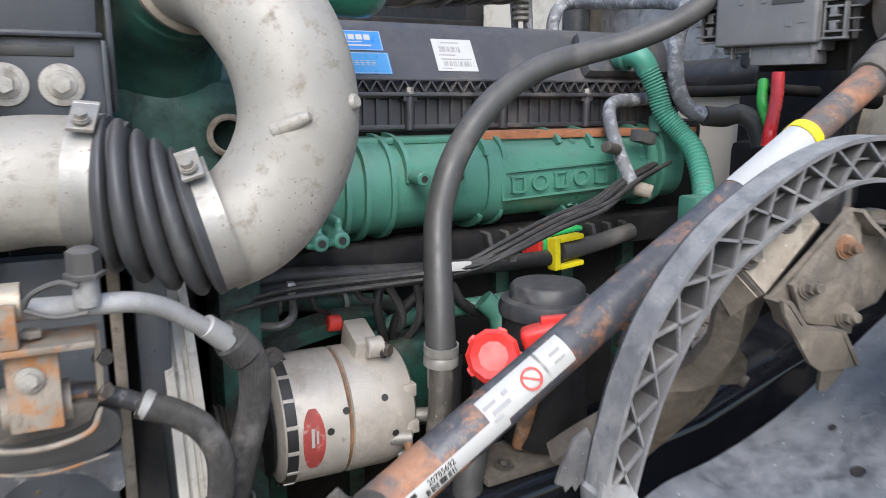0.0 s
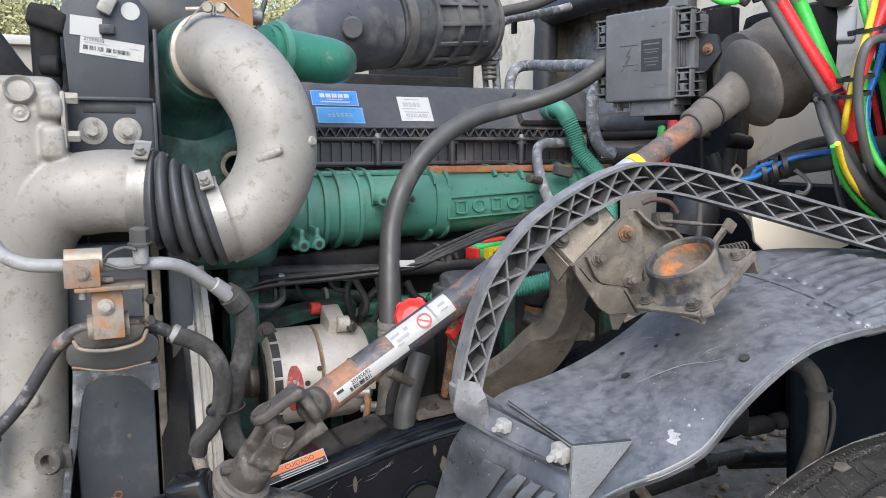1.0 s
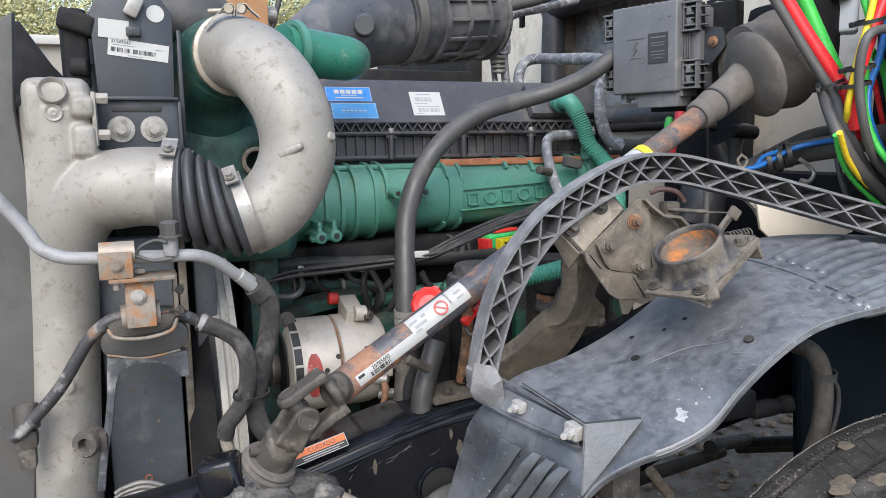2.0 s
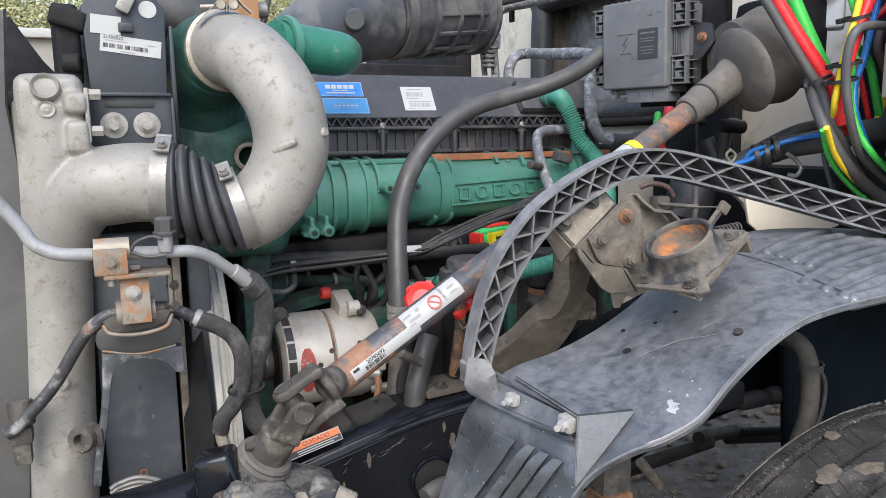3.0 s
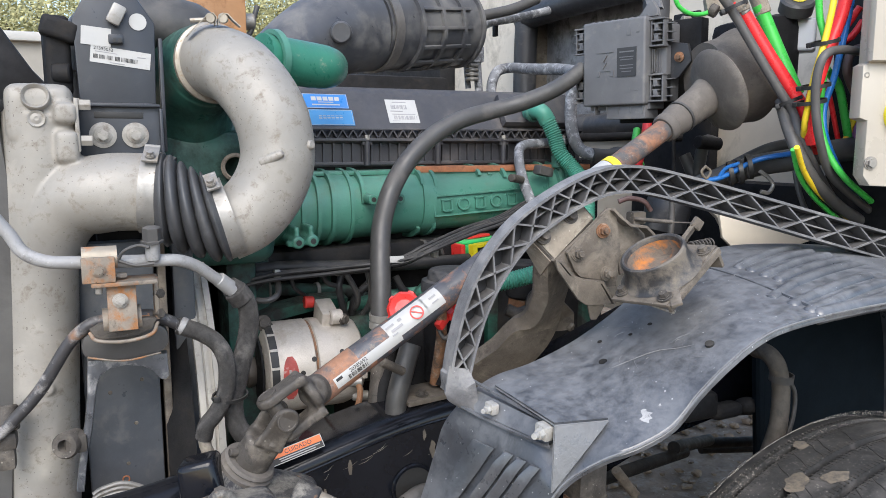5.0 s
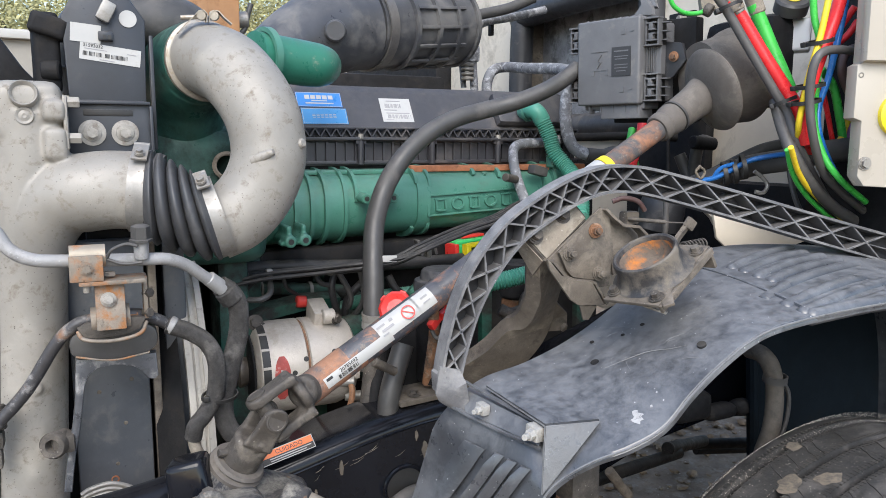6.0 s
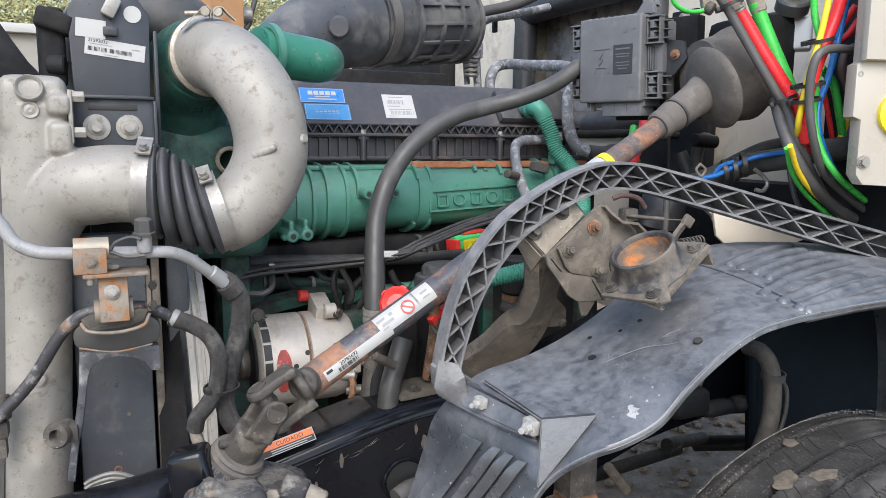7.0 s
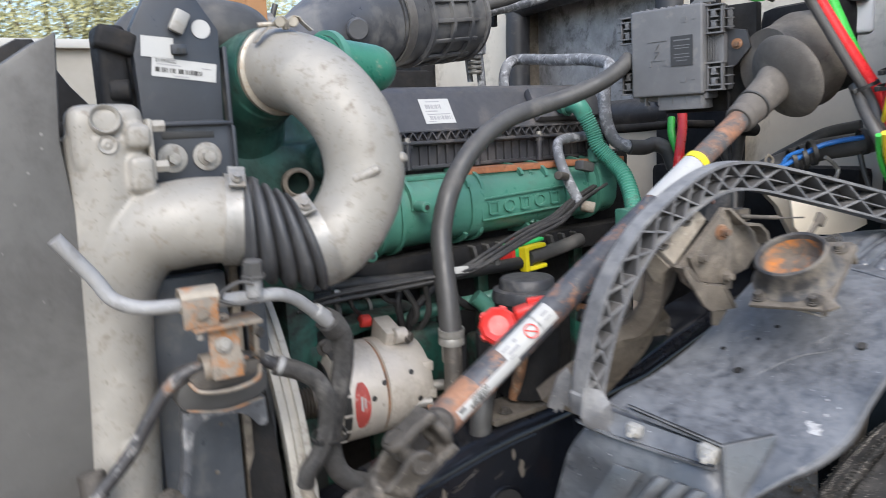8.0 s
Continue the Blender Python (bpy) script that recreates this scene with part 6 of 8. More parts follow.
for k in range(3):
    part("louvre_rib", ridge((0.333 - 0.0235 * k, 1.069), (0.418 - 0.024 * k, 0.88), 0.0175, 0.0075, 0.08), FENDP, fend)
part("raised_panel", ridge((0.377, 1.066), (0.462, 0.88), 0.036, 0.0022, 0.8), FENDP, fend)

# lattice brace
br = thing("fender_brace", (0.6, 0.44, 1.1), "weathered grey plastic lattice fender brace, bowed", "brace")
MID = [(0.3725, 0.440, 1.126), (0.3705, 0.440, 1.138), (0.3705, 0.440, 1.152), (0.378, 0.440, 1.190), (0.393, 0.440, 1.240), (0.418, 0.440, 1.288), (0.460, 0.440, 1.335), (0.508, 0.440, 1.366), (0.560, 0.440, 1.391), (0.612, 0.440, 1.405), (0.668, 0.435, 1.405), (0.74, 0.424, 1.390), (0.86, 0.405, 1.360), (1.0, 0.382, 1.323), (1.20, 0.350, 1.272)]
run = spline(MID, 8)
nrm = []
for i, p in enumerate(run):
    d = (run[min(i + 1, len(run) - 1)] - run[max(i - 1, 0)]).normalized()
    nrm.append(d.cross(Vector((0, 1, 0))).normalized())
HW = 0.0185
outer = [p + n * HW * (1.0 if i > 14 else 1.15) for i, (p, n) in enumerate(zip(run, nrm))]
inner = [p - n * HW * (1 + 0.6 * max(0, p.x - 0.62)) * (1 if p.x > 0.5 else min(1, max(0.5, 0.5 + 0.5 * (p.z - 1.14) / 0.14))) for p, n in zip(run, nrm)]
part("outer_flange", strip(B(), [p + Vector((0, -0.001, 0)) for p in outer], 0.0265, 0.0042, (0, 1, 0)), LATTP, br)
part("inner_flange", strip(B(), inner, 0.030, 0.0035, (0, 1, 0)), LATTP, br)
# Same plastic as the flanges, coloured black for the shade behind the lattice.
bm = B()
for i in range(0, len(run) - 1):
    bm.faces.new([bm.verts.new(k + Vector((0, 0.015, 0))) for k in (outer[i], inner[i], inner[i + 1], outer[i + 1])])
bmesh.ops.remove_doubles(bm, verts=bm.verts, dist=0.0001)
bmesh.ops.solidify(bm, geom=bm.faces[:], thickness=0.002)
part("back_web", bm, BLACKP, br, "back web darkened for shade inside the cells")
ln = [0.0]
for a, b in zip(run, run[1:]):
    ln.append(ln[-1] + (b - a).length)


def brace_at(s, side):
    for i in range(len(run) - 1):
        if ln[i] <= s <= ln[i + 1]:
            k = (s - ln[i]) / (ln[i + 1] - ln[i])
            src = outer if side > 0 else inner
            return src[i].lerp(src[i + 1], k)
    return (outer if side > 0 else inner)[-1].copy()


CELL = [(0.0, 0.040), (0.20, 0.046), (0.27, 0.034), (0.40, 0.036), (0.46, 0.056), (0.60, 0.074), (2.0, 0.085)]
s = 0.020
while s < ln[-1] - 0.09:
    step = next(c0 + (c1 - c0) * (s - s0) / (s1 - s0) for (s0, c0), (s1, c1) in zip(CELL, CELL[1:]) if s0 <= s <= s1)
    bm = B()
    off = Vector((0, 0.002, 0))
    strip(bm, [brace_at(s, -1) + off, brace_at(s + step, 1) + off], 0.022, 0.0018, (0, 1, 0))
    strip(bm, [brace_at(s, 1) + off, brace_at(s + step, -1) + off], 0.022, 0.0018, (0, 1, 0))
    # Web sides carry painted shade; only the front edges keep the brace's grey.
    web = part("lattice_web", bm, GREYP, br, "lattice web darkened for shade between its arms")
    bm = B()
    off = Vector((0, -0.0105, 0))
    strip(bm, [brace_at(s, -1) + off, brace_at(s + step, 1) + off], 0.003, 0.0024, (0, 1, 0))
    strip(bm, [brace_at(s, 1) + off, brace_at(s + step, -1) + off], 0.003, 0.0024, (0, 1, 0))
    part("web_edge", bm, LATTP, web)
    s += step
part("mid_rib", strip(B(), [(a + b) / 2 + Vector((0, 0.006, 0)) for a, b in zip(outer, inner)][52:], 0.016, 0.0020, (0, 1, 0)), LATTP, br)
# flared foot where the brace runs into the fender
FOOT = [
    ((0.3470, 0.4300, 1.1620), (0.3640, 0.4330, 1.1560), (0.3790, 0.4330, 1.1500)),
    ((0.3405, 0.4270, 1.1263), (0.3613, 0.4240, 1.1257), (0.3824, 0.4180, 1.1372)),
    ((0.3497, 0.4320, 1.1153), (0.3739, 0.4250, 1.1041), (0.3876, 0.4210, 1.1130)),
    ((0.3594, 0.4340, 1.1083), (0.3780, 0.4260, 1.0958), (0.3869, 0.4180, 1.0946))]
t = bmesh.new()
vs = [[t.verts.new(k) for k in row] for row in FOOT]
for a, b in zip(vs, vs[1:]):
    for k in (0, 1):
        t.faces.new((a[k], a[k + 1], b[k + 1], b[k]))
bmesh.ops.subdivide_edges(t, edges=t.edges[:], cuts=2, use_grid_fill=True, smooth=0.4)
bmesh.ops.solidify(t, geom=t.faces[:], thickness=0.004)
part("flared_foot", take(B(), t), LATTP, br)

# ---- lamp bracket on the fender brace ----
lb = thing("lamp_bracket", (0.58, 0.35, 1.25), "dust caked steel lamp bracket with an empty round cup", "bracket")
arm = thing("support_casting", (0.5331, 0.6174, 1.0266), "dust covered cast arm rising from the frame", "arm")
bm = B()
ARM = spline([(0.5343, 0.4694, 1.3114), (0.5459, 0.4853, 1.2700), (0.5611, 0.5117, 1.2291), (0.5681, 0.5540, 1.1785), (0.5506, 0.5857, 1.1299), (0.5288, 0.6227, 1.0853), (0.4996, 0.6597, 1.0379)], 6)
rows = []
for i, p in enumerate(ARM):
    s = i / (len(ARM) - 1)
    d = (ARM[min(i + 1, len(ARM) - 1)] - ARM[max(i - 1, 0)]).normalized()
    side = d.cross(Vector((0.2, -1, 0.25))).normalized()
    back = side.cross(d).normalized()
    w, h = 0.025 + 0.027 * s, 0.016
    rows.append([bm.verts.new(p + side * w * u + back * h * v) for u, v in ((-1, -0.4), (-0.85, -1.0), (0.80, -1.0), (1, -0.6), (1, 1), (-1, 1))])
for a, b in zip(rows, rows[1:]):
    for k in range(6):
        bm.faces.new((a[k], a[(k + 1) % 6], b[(k + 1) % 6], b[k]))
bm.faces.new(rows[0][::-1]), bm.faces.new(rows[-1])
part("web", bm, DUSTY, arm)
bm = B()
tube(bm, [p + Vector((0.030, 0.012, -0.004)) for p in ARM[4:26:3]], 0.006, 10, 4)
sheet(bm, [ARM[12] + Vector((0.02, 0.02, 0)), (0.6394, 0.5540, 1.1814), (0.6406, 0.5540, 1.1523), ARM[22] + Vector((0.02, 0.02, 0))], 0.006)
part("rear_rib", bm, DUSTY, arm)
part("rib_boss", rod(B(), (0.6240, 0.5434, 1.1612), (0.6272, 0.5381, 1.1584), 0.007), DUSTY, arm)
# tilted head plate with a raised rim round its pocket
HC = [Vector(k) for k in ((0.4912, 0.4567, 1.3292), (0.5725, 0.4631, 1.3753), (0.5890, 0.4462, 1.3478), (0.5197, 0.4398, 1.2938))]
hn = (HC[1] - HC[0]).cross(HC[3] - HC[0]).normalized()
hn = hn if hn.y < 0 else -hn
bm = B()
sheet(bm, HC, 0.006)
sheet(bm, [HC[0], HC[3], HC[3] - hn * 0.03 + Vector((-0.002, 0, -0.015)), HC[0] - hn * 0.03 + Vector((0.012, 0, -0.015))], 0.006)
part("head_plate", bm, DUSTYL, arm)
bm = B()
for a, b in zip(HC, HC[1:] + HC[:1]):
    tube(bm, [a, a.lerp(b, 0.5), b], 0.0045, 8, 4)
part("head_rim", bm, FORGED, arm)
bm = B()
box(bm, basis((0.5483, 0.4779, 1.2968), (0.85, -0.1, 0.3)), (0.050, 0.030, 0.045), 0.012, 3)
part("neck", bm, DUSTY, arm)
for p in ((0.5056, 0.4462, 1.3273), (0.5538, 0.4504, 1.3536)):
    bm = B()
    hexbolt(bm, p, hn, 0.0078, 0.010, 1.55, 0.003)
    part("bolt", bm, FORGED, arm)
# the lamp bracket: outer bent plate, inner plate, two folded wings
bm = B()
slab(bm, [(0.5122, 0.4241, 1.2965), (0.5636, 0.4241, 1.3362), (0.5979, 0.4241, 1.3644), (0.6059, 0.4241, 1.3658), (0.6167, 0.4241, 1.3523), (0.6251, 0.4241, 1.3084), (0.6198, 0.4241, 1.2494), (0.5573, 0.4241, 1.2491), (0.5224, 0.4241, 1.2731)], 0.006, 0.0015)
part("upright_plate", bm, DUSTY, lb)
bm = B()
slab(bm, [(0.5253, 0.4157, 1.3067), (0.5502, 0.4157, 1.3280), (0.5842, 0.4157, 1.3550), (0.5943, 0.4157, 1.3522), (0.6030, 0.4157, 1.3388), (0.6026, 0.4157, 1.3024), (0.5926, 0.4157, 1.2613), (0.5487, 0.4157, 1.2702), (0.5387, 0.4157, 1.2800)], 0.006, 0.0015)
inner = part("inner_plate", bm, DUSTY, lb)
bm = B()
slab(bm, [(0.4942, 0.3979, 1.3014), (0.5016, 0.3979, 1.2963), (0.5182, 0.3979, 1.2778), (0.5383, 0.3979, 1.2699), (0.5654, 0.3979, 1.2655), (0.5714, 0.3979, 1.2627), (0.5928, 0.3979, 1.2296), (0.5484, 0.3979, 1.2326), (0.5337, 0.3979, 1.2419), (0.4983, 0.3979, 1.2870)], 0.005, 0.0015)
strip(bm, [(0.5068, 0.4115, 1.2971), (0.5274, 0.4115, 1.2748), (0.5479, 0.4115, 1.2669), (0.5774, 0.4115, 1.2623), (0.6011, 0.4115, 1.2295)], 0.026, 0.004, (0, 1, 0))
part("lower_wing", bm, DUSTY, lb)
bm = B()
slab(bm, [(0.6124, 0.4325, 1.3633), (0.6253, 0.4325, 1.3520), (0.6446, 0.4325, 1.3387), (0.6734, 0.4325, 1.3349), (0.6881, 0.4325, 1.3231), (0.6959, 0.4325, 1.3019), (0.6653, 0.4325, 1.2706), (0.6338, 0.4325, 1.2640)], 0.005, 0.0015)
strip(bm, [(0.6044, 0.4220, 1.3644), (0.6155, 0.4199, 1.3536), (0.6329, 0.4178, 1.3407), (0.6595, 0.4157, 1.3373), (0.6722, 0.4136, 1.3260), (0.6767, 0.4115, 1.3091)], 0.020, 0.004, (0, 1, 0))
part("upper_wing", bm, DUSTY, lb)
for p in ((0.5419, 0.4121, 1.3047), (0.5844, 0.4121, 1.3350), (0.5933, 0.4121, 1.2727)):
    bm = B()
    hexbolt(bm, p, (-0.15, -1, 0.05), 0.0072, 0.008, 1.5, 0.0025)
    rod(bm, p, Vector(p) + Vector((-0.0022, -0.0155, 0.001)), 0.0045)
    part("bolt", bm, RUSTM if p[2] > 1.33 else DUSTY, inner)
part("gusset", sheet(B(), [(0.5516, 0.4011, 1.2341), (0.5812, 0.4011, 1.2299), (0.5751, 0.4105, 1.2084), (0.5666, 0.4126, 1.2088)], 0.004), DUSTY, lb)
part("tongue", box(B(), basis((0.5822, 0.2786, 1.2488), (0.6, -0.75, -0.25)), (0.030, 0.013, 0.003), 0.001), STEEL, lb)
CN = Vector((-0.517, -0.036, 0.855)).normalized()
CX = Vector((0.833, 0.208, 0.513)).normalized()
pb = basis((0.6069, 0.3079, 1.2871), CX, CN)
bm = B()
box(bm, pb, (0.126, 0.088, 0.005), 0.0015)
box(bm, pb @ pose(0.0, -0.002, -0.003), (0.118, 0.092, 0.005), 0.001)
box(bm, pb @ pose(-0.046, -0.046, 0.001, 0, 0, -50), (0.014, 0.036, 0.004), 0.001)
box(bm, pb @ pose(0.064, 0.0, -0.016), (0.006, 0.086, 0.034), 0.002)
box(bm, pb @ pose(0.0, -0.046, -0.004), (0.126, 0.005, 0.010), 0.001)
bplate = part("base_plate", bm, DUSTY, lb)
for x, y in ((-0.050, -0.034), (0.048, -0.034), (-0.048, 0.034), (0.046, 0.034)):
    bm = B()
    hexbolt(bm, pb @ Vector((x, y, 0.003)), CN, 0.0062, 0.007, 1.6)
    part("base_bolt", bm, FORGED, bplate)
cupm = pb @ pose(0.0, 0.004, 0.003)
bm = B()
lathe(bm, cupm, [(0.0, 0.055), (0.002, 0.051), (0.006, 0.0475), (0.012, 0.0450), (0.024, 0.0435), (0.029, 0.0445), (0.0325, 0.0435), (0.034, 0.041), (0.0325, 0.0385), (0.027, 0.0365), (0.010, 0.036)], 48)
cup = part("cup", bm, mat("rim worn steel cup", (0.045, 0.044, 0.045), 0.45, 0.2, 0.25, 25, 0.3, 240, (0.15, 0.13, 0.105), 0.52, 22), lb)
bm = B()
lathe(bm, cupm, [(0.027, 0.0364), (0.012, 0.036), (0.005, 0.031), (0.0025, 0.018), (0.002, 0)], 40)
part("rusty_liner", bm, RUSTC, cup)
bm = B()
strip(bm, [(0.6610, 0.3360, 1.3150), (0.6700, 0.3380, 1.3290), (0.6830, 0.3360, 1.3450)], 0.006, 0.011, (0.5, -0.8, 0))
box(bm, basis((0.6868, 0.3344, 1.3477), (0.55, -0.05, 0.8)), (0.016, 0.007, 0.017), 0.003)
part("lever", bm, DUSTY, lb)
pts = [Vector((0.664, 0.322, 1.318)) + Vector((0.032, -0.008, 0.005)) * s + Vector((0, 0.0065 * math.cos(s * 44), 0.0065 * math.sin(s * 44))) for s in [k / 90 for k in range(91)]]
part("return_spring", tube(B(), pts, 0.0013, 6, smooth_run=False), FORGED, lb)
bm = B()
tube(bm, [(0.6743, 0.4500, 1.3445), (0.7012, 0.4300, 1.3420), (0.7199, 0.4200, 1.3405)], 0.0032, 10, 6)
part("cable_end", bm, FORGED, lb)
part("cable_core", tube(B(), [(0.7035, 0.4200, 1.3412), (0.7366, 0.3900, 1.3412)], 0.0012, 8, 4), FORGED, lb)
part("cable_block", box(B(), (0.6845, 0.4600, 1.3449), (0.025, 0.02, 0.02), 0.004), DUSTY, lb)

bc = thing("black_canister", (0.9984, 0.7500, 1.3296), "black plastic canister with a grey pipe behind the brace", "canister")
part("body", lathe(B(), along((1.0280, 0.7800, 1.2778), (0.1, -0.15, 1)), [(0, 0.045), (0.04, 0.048), (0.07, 0.044), (0.085, 0.03), (0.09, 0)], 28), BLACKP, bc)
part("pipe", tube(B(), [(0.9574, 0.6800, 1.3454), (0.9582, 0.6800, 1.2917), (0.9615, 0.6900, 1.2450), (0.9669, 0.7000, 1.2087)], 0.006, 10, 6), GRYL, bc)
tagged(part("pink_hose", tube(B(), [(0.8581, 0.7200, 1.3450), (0.8773, 0.7100, 1.3518), (0.9041, 0.7000, 1.3453), (0.9221, 0.7000, 1.3269)], 0.005, 12, 6), mat("faded red hose", (0.11, 0.06, 0.055), 0.6, 0, 0.2, 30, 0.1, 300, (0.14, 0.10, 0.09), 0.42, 30)), "faded red hose behind the brace", "hose")
ff = thing("fuel_filter", (0.6911, 0.8000, 1.2279), "black fuel filter with a rusty foot and pipes", "filter")
part("body", rod(B(), (0.6810, 0.7800, 1.1584), (0.6829, 0.7800, 1.2313), 0.034), DARK, ff)
part("rusty_foot", rod(B(), (0.6752, 0.7800, 1.1362), (0.6783, 0.7800, 1.1642), 0.026), RUSTM, ff)
part("pipe", tube(B(), [(0.6318, 0.7600, 1.1442), (0.6512, 0.7500, 1.1357), (0.6827, 0.7400, 1.1438), (0.7280, 0.7400, 1.1342)], 0.012, 12, 6), FORGED, ff)
part("flange", lathe(B(), along((0.6824, 0.7200, 1.1590), (-0.3, -1, 0.2)), [(0, 0.0), (0, 0.03), (0.008, 0.03), (0.010, 0.018), (0.02, 0.016), (0.02, 0)], 24), FORGED, ff)

# ---- front wheel and wheel well ----
wheel = thing("truck_wheel", (1.050, 0.250, 0.0), "front truck tyre with ribbed tread, gritty and muddy", "wheel")
wm = along((1.050, 0.250, 0.497), (0, -1, 0))
prof = [(-0.145, 0.30), (-0.150, 0.36), (-0.148, 0.44), (-0.140, 0.478), (-0.128, 0.491), (-0.108, 0.4945)]
for g in (-0.092, -0.031, 0.031, 0.092):
    prof += [(g - 0.008, 0.4965), (g - 0.005, 0.480), (g + 0.005, 0.480), (g + 0.008, 0.4965)]
prof += [(0.108, 0.4945), (0.128, 0.491), (0.140, 0.478), (0.148, 0.44), (0.150, 0.36), (0.145, 0.30), (0.0, 0.29), (-0.145, 0.30)]
tyre = part("tyre", lathe(B(), wm, prof, 160), TYREM, wheel)
bm = B()
for k in range(150):
    a = radians(45 + 0.9 * k)
    for g in (-0.092, -0.031, 0.031, 0.092):
        for side in (-1, 1):
            c = wm @ Vector((0.4962 * math.cos(a), 0.4962 * math.sin(a), g + side * 0.0105))
            box(bm, basis(c, wm.to_3x3() @ Vector((-math.sin(a), math.cos(a), 0)), wm.to_3x3() @ Vector((math.cos(a), math.sin(a), 0))), (0.0022, 0.009, 0.0016))
tagged(part("tread_siping", bm, INK, tyre), kind="stuff")
rn = random.Random(3)
bm = B()
for k in range(5200):
    a, g = radians(rn.uniform(60, 160)), rn.gauss(-0.118, 0.026)
    if abs(g) > 0.15:
        continue
    r = 0.4955 if abs(g) < 0.11 else 0.490 - (abs(g) - 0.128) * 0.9
    c = wm @ Vector((r * math.cos(a), r * math.sin(a), g))
    s = rn.uniform(0.0003, 0.0008)
    t = bmesh.new()
    bmesh.ops.create_cone(t, cap_ends=True, segments=4, radius1=s, radius2=0, depth=s * 1.6)
    take(bm, t, Matrix.Translation(c))
tagged(part("grit", bm, GRITM, tyre), kind="stuff")


def tread_patch(deg, g, wd, wg, seed):
    """A ragged crust of dried mud on the tread: the angle round the tyre, the place across it and the spreads."""
    rq = random.Random(seed)
    bm = B()

    def on_tread(d, k):
        a = radians(d)
        return Vector((1.050 + 0.4976 * math.cos(a), 0.250 - k, 0.497 + 0.4976 * math.sin(a)))
    c = bm.verts.new(on_tread(deg, g) + Vector((0, 0, 0.0008)))
    vs = []
    for i in range(22):
        a = 2 * math.pi * i / 22
        k = 0.85 + 0.16 * math.sin(2 * a + seed) + 0.10 * math.sin(5 * a + 2 * seed) + rq.uniform(-0.05, 0.05)
        vs.append(bm.verts.new(on_tread(deg + wd * k * math.cos(a), g + wg * k * math.sin(a))))
    for i in range(22):
        bm.faces.new((c, vs[i], vs[(i + 1) % 22]))
    return bm


for deg, g, wd, wg, seed in ((113, -0.030, 2.6, 0.022, 1), (108, 0.004, 2.4, 0.018, 3), (104, -0.085, 1.8, 0.012, 5)):
    part("mud_patch", tread_patch(deg, g, wd, wg, seed), MUD, tyre)
for k in range(14):
    # narrow cuts across the ribs
    rq = random.Random(50 + k)
    d, g = 92 + 2.1 * k, rq.choice((-0.06, 0.0, 0.06))
    pts = []
    for i in range(5):
        a = radians(d + 0.5 * i + rq.uniform(-0.2, 0.2))
        pts.append((1.050 + 0.4968 * math.cos(a), 0.250 - g - 0.010 * (i - 2), 0.497 + 0.4968 * math.sin(a)))
    part("tread_cut", tube(B(), pts, 0.0007, 6, 3), INK, tyre)
part("rim", lathe(B(), wm, [(-0.13, 0.30), (-0.12, 0.27), (0.05, 0.26), (0.05, 0.0)], 48), FORGED, wheel)

well = thing("wheel_well_wall", (1.3, 0.6, 0.9), "dark plastic wheel well wall with clips", "wheel well")
bm = B()
plate(bm, basis((1.45, 0.575, 0.95), (0.99, -0.10, 0)), [(-0.340, 0.32), (-0.325, 0.1), (-0.30, -0.2), (-0.27, -0.6), (1.4, -0.6), (1.4, 0.32)], 0.02)
part("wall", bm, LINED, well)
bm = B()
tube(bm, [(1.108, 0.598, 1.33), (1.127, 0.597, 1.05), (1.152, 0.595, 0.75), (1.18, 0.592, 0.40)], 0.010, 8, 6)
part("edge_bead", bm, LINED, well)
wh = thing("wheel_well_hose", (1.06, 0.49, 1.0), "thick dusty rubber hose hanging in the wheel well", "hose")
part("hose", tube(B(), [(1.0740, 0.5600, 1.0624), (1.0594, 0.5200, 1.0669), (1.0520, 0.4900, 1.0510), (1.0540, 0.4800, 1.0050), (1.0400, 0.4700, 0.9453), (1.0089, 0.4600, 0.9001), (0.9927, 0.4600, 0.8489)], 0.016, 20, 8), mat("dusty striped hose", (0.075, 0.066, 0.054), 0.8, 0, 0.3, 30, 0.3, 200, (0.05, 0.045, 0.04), 0.46, 40), wh)
part("clip", ring(B(), along((1.0587, 0.4850, 1.0299), (0, 0.1, -1)), 0.0188, 0.014, 0.003, 24), RUBBER, wh)
part("thin_line", tube(B(), [(1.0505, 0.4750, 1.0394), (1.0899, 0.4800, 1.0000), (1.0898, 0.4800, 0.9447), (1.0501, 0.4700, 0.8887)], 0.004, 8, 6), RUBBER, wh)

ax = thing("front_axle", (1.25, 1.0, 0.5), "dark tie rod and dusty link under the engine", "axle")
part("tie_rod", rod(B(), (1.2736, 0.9500, 0.6843), (1.5801, 0.9500, 0.6379), 0.014), DARK, ax)
part("tie_rod", rod(B(), (1.4413, 1.0500, 0.5998), (1.6992, 1.0500, 0.5578), 0.012), DARK, ax)
part("drag_link", rod(B(), (0.8082, 0.7000, 0.7860), (1.1581, 0.8200, 0.7362), 0.014), DARK, ax)
part("drag_link", rod(B(), (1.1040, 0.8000, 0.7634), (1.3691, 0.9500, 0.6788), 0.015), DARK, ax)
part("brake_pipe", rod(B(), (1.6125, 1.1000, 0.6614), (1.7464, 1.1000, 0.6444), 0.007), DARK, ax)
part("stay", rod(B(), (0.8246, 0.6600, 0.8238), (0.8769, 0.6600, 0.7599), 0.010), DUSTY, ax)
rb = thing("spring_hanger", (0.6454, 0.5000, 0.9098), "rusty steel spring hanger below the frame rail", "hanger")
part("hanger", box(B(), (0.6467, 0.5200, 0.8908), (0.055, 0.05, 0.16), 0.006), FORGED, rb)
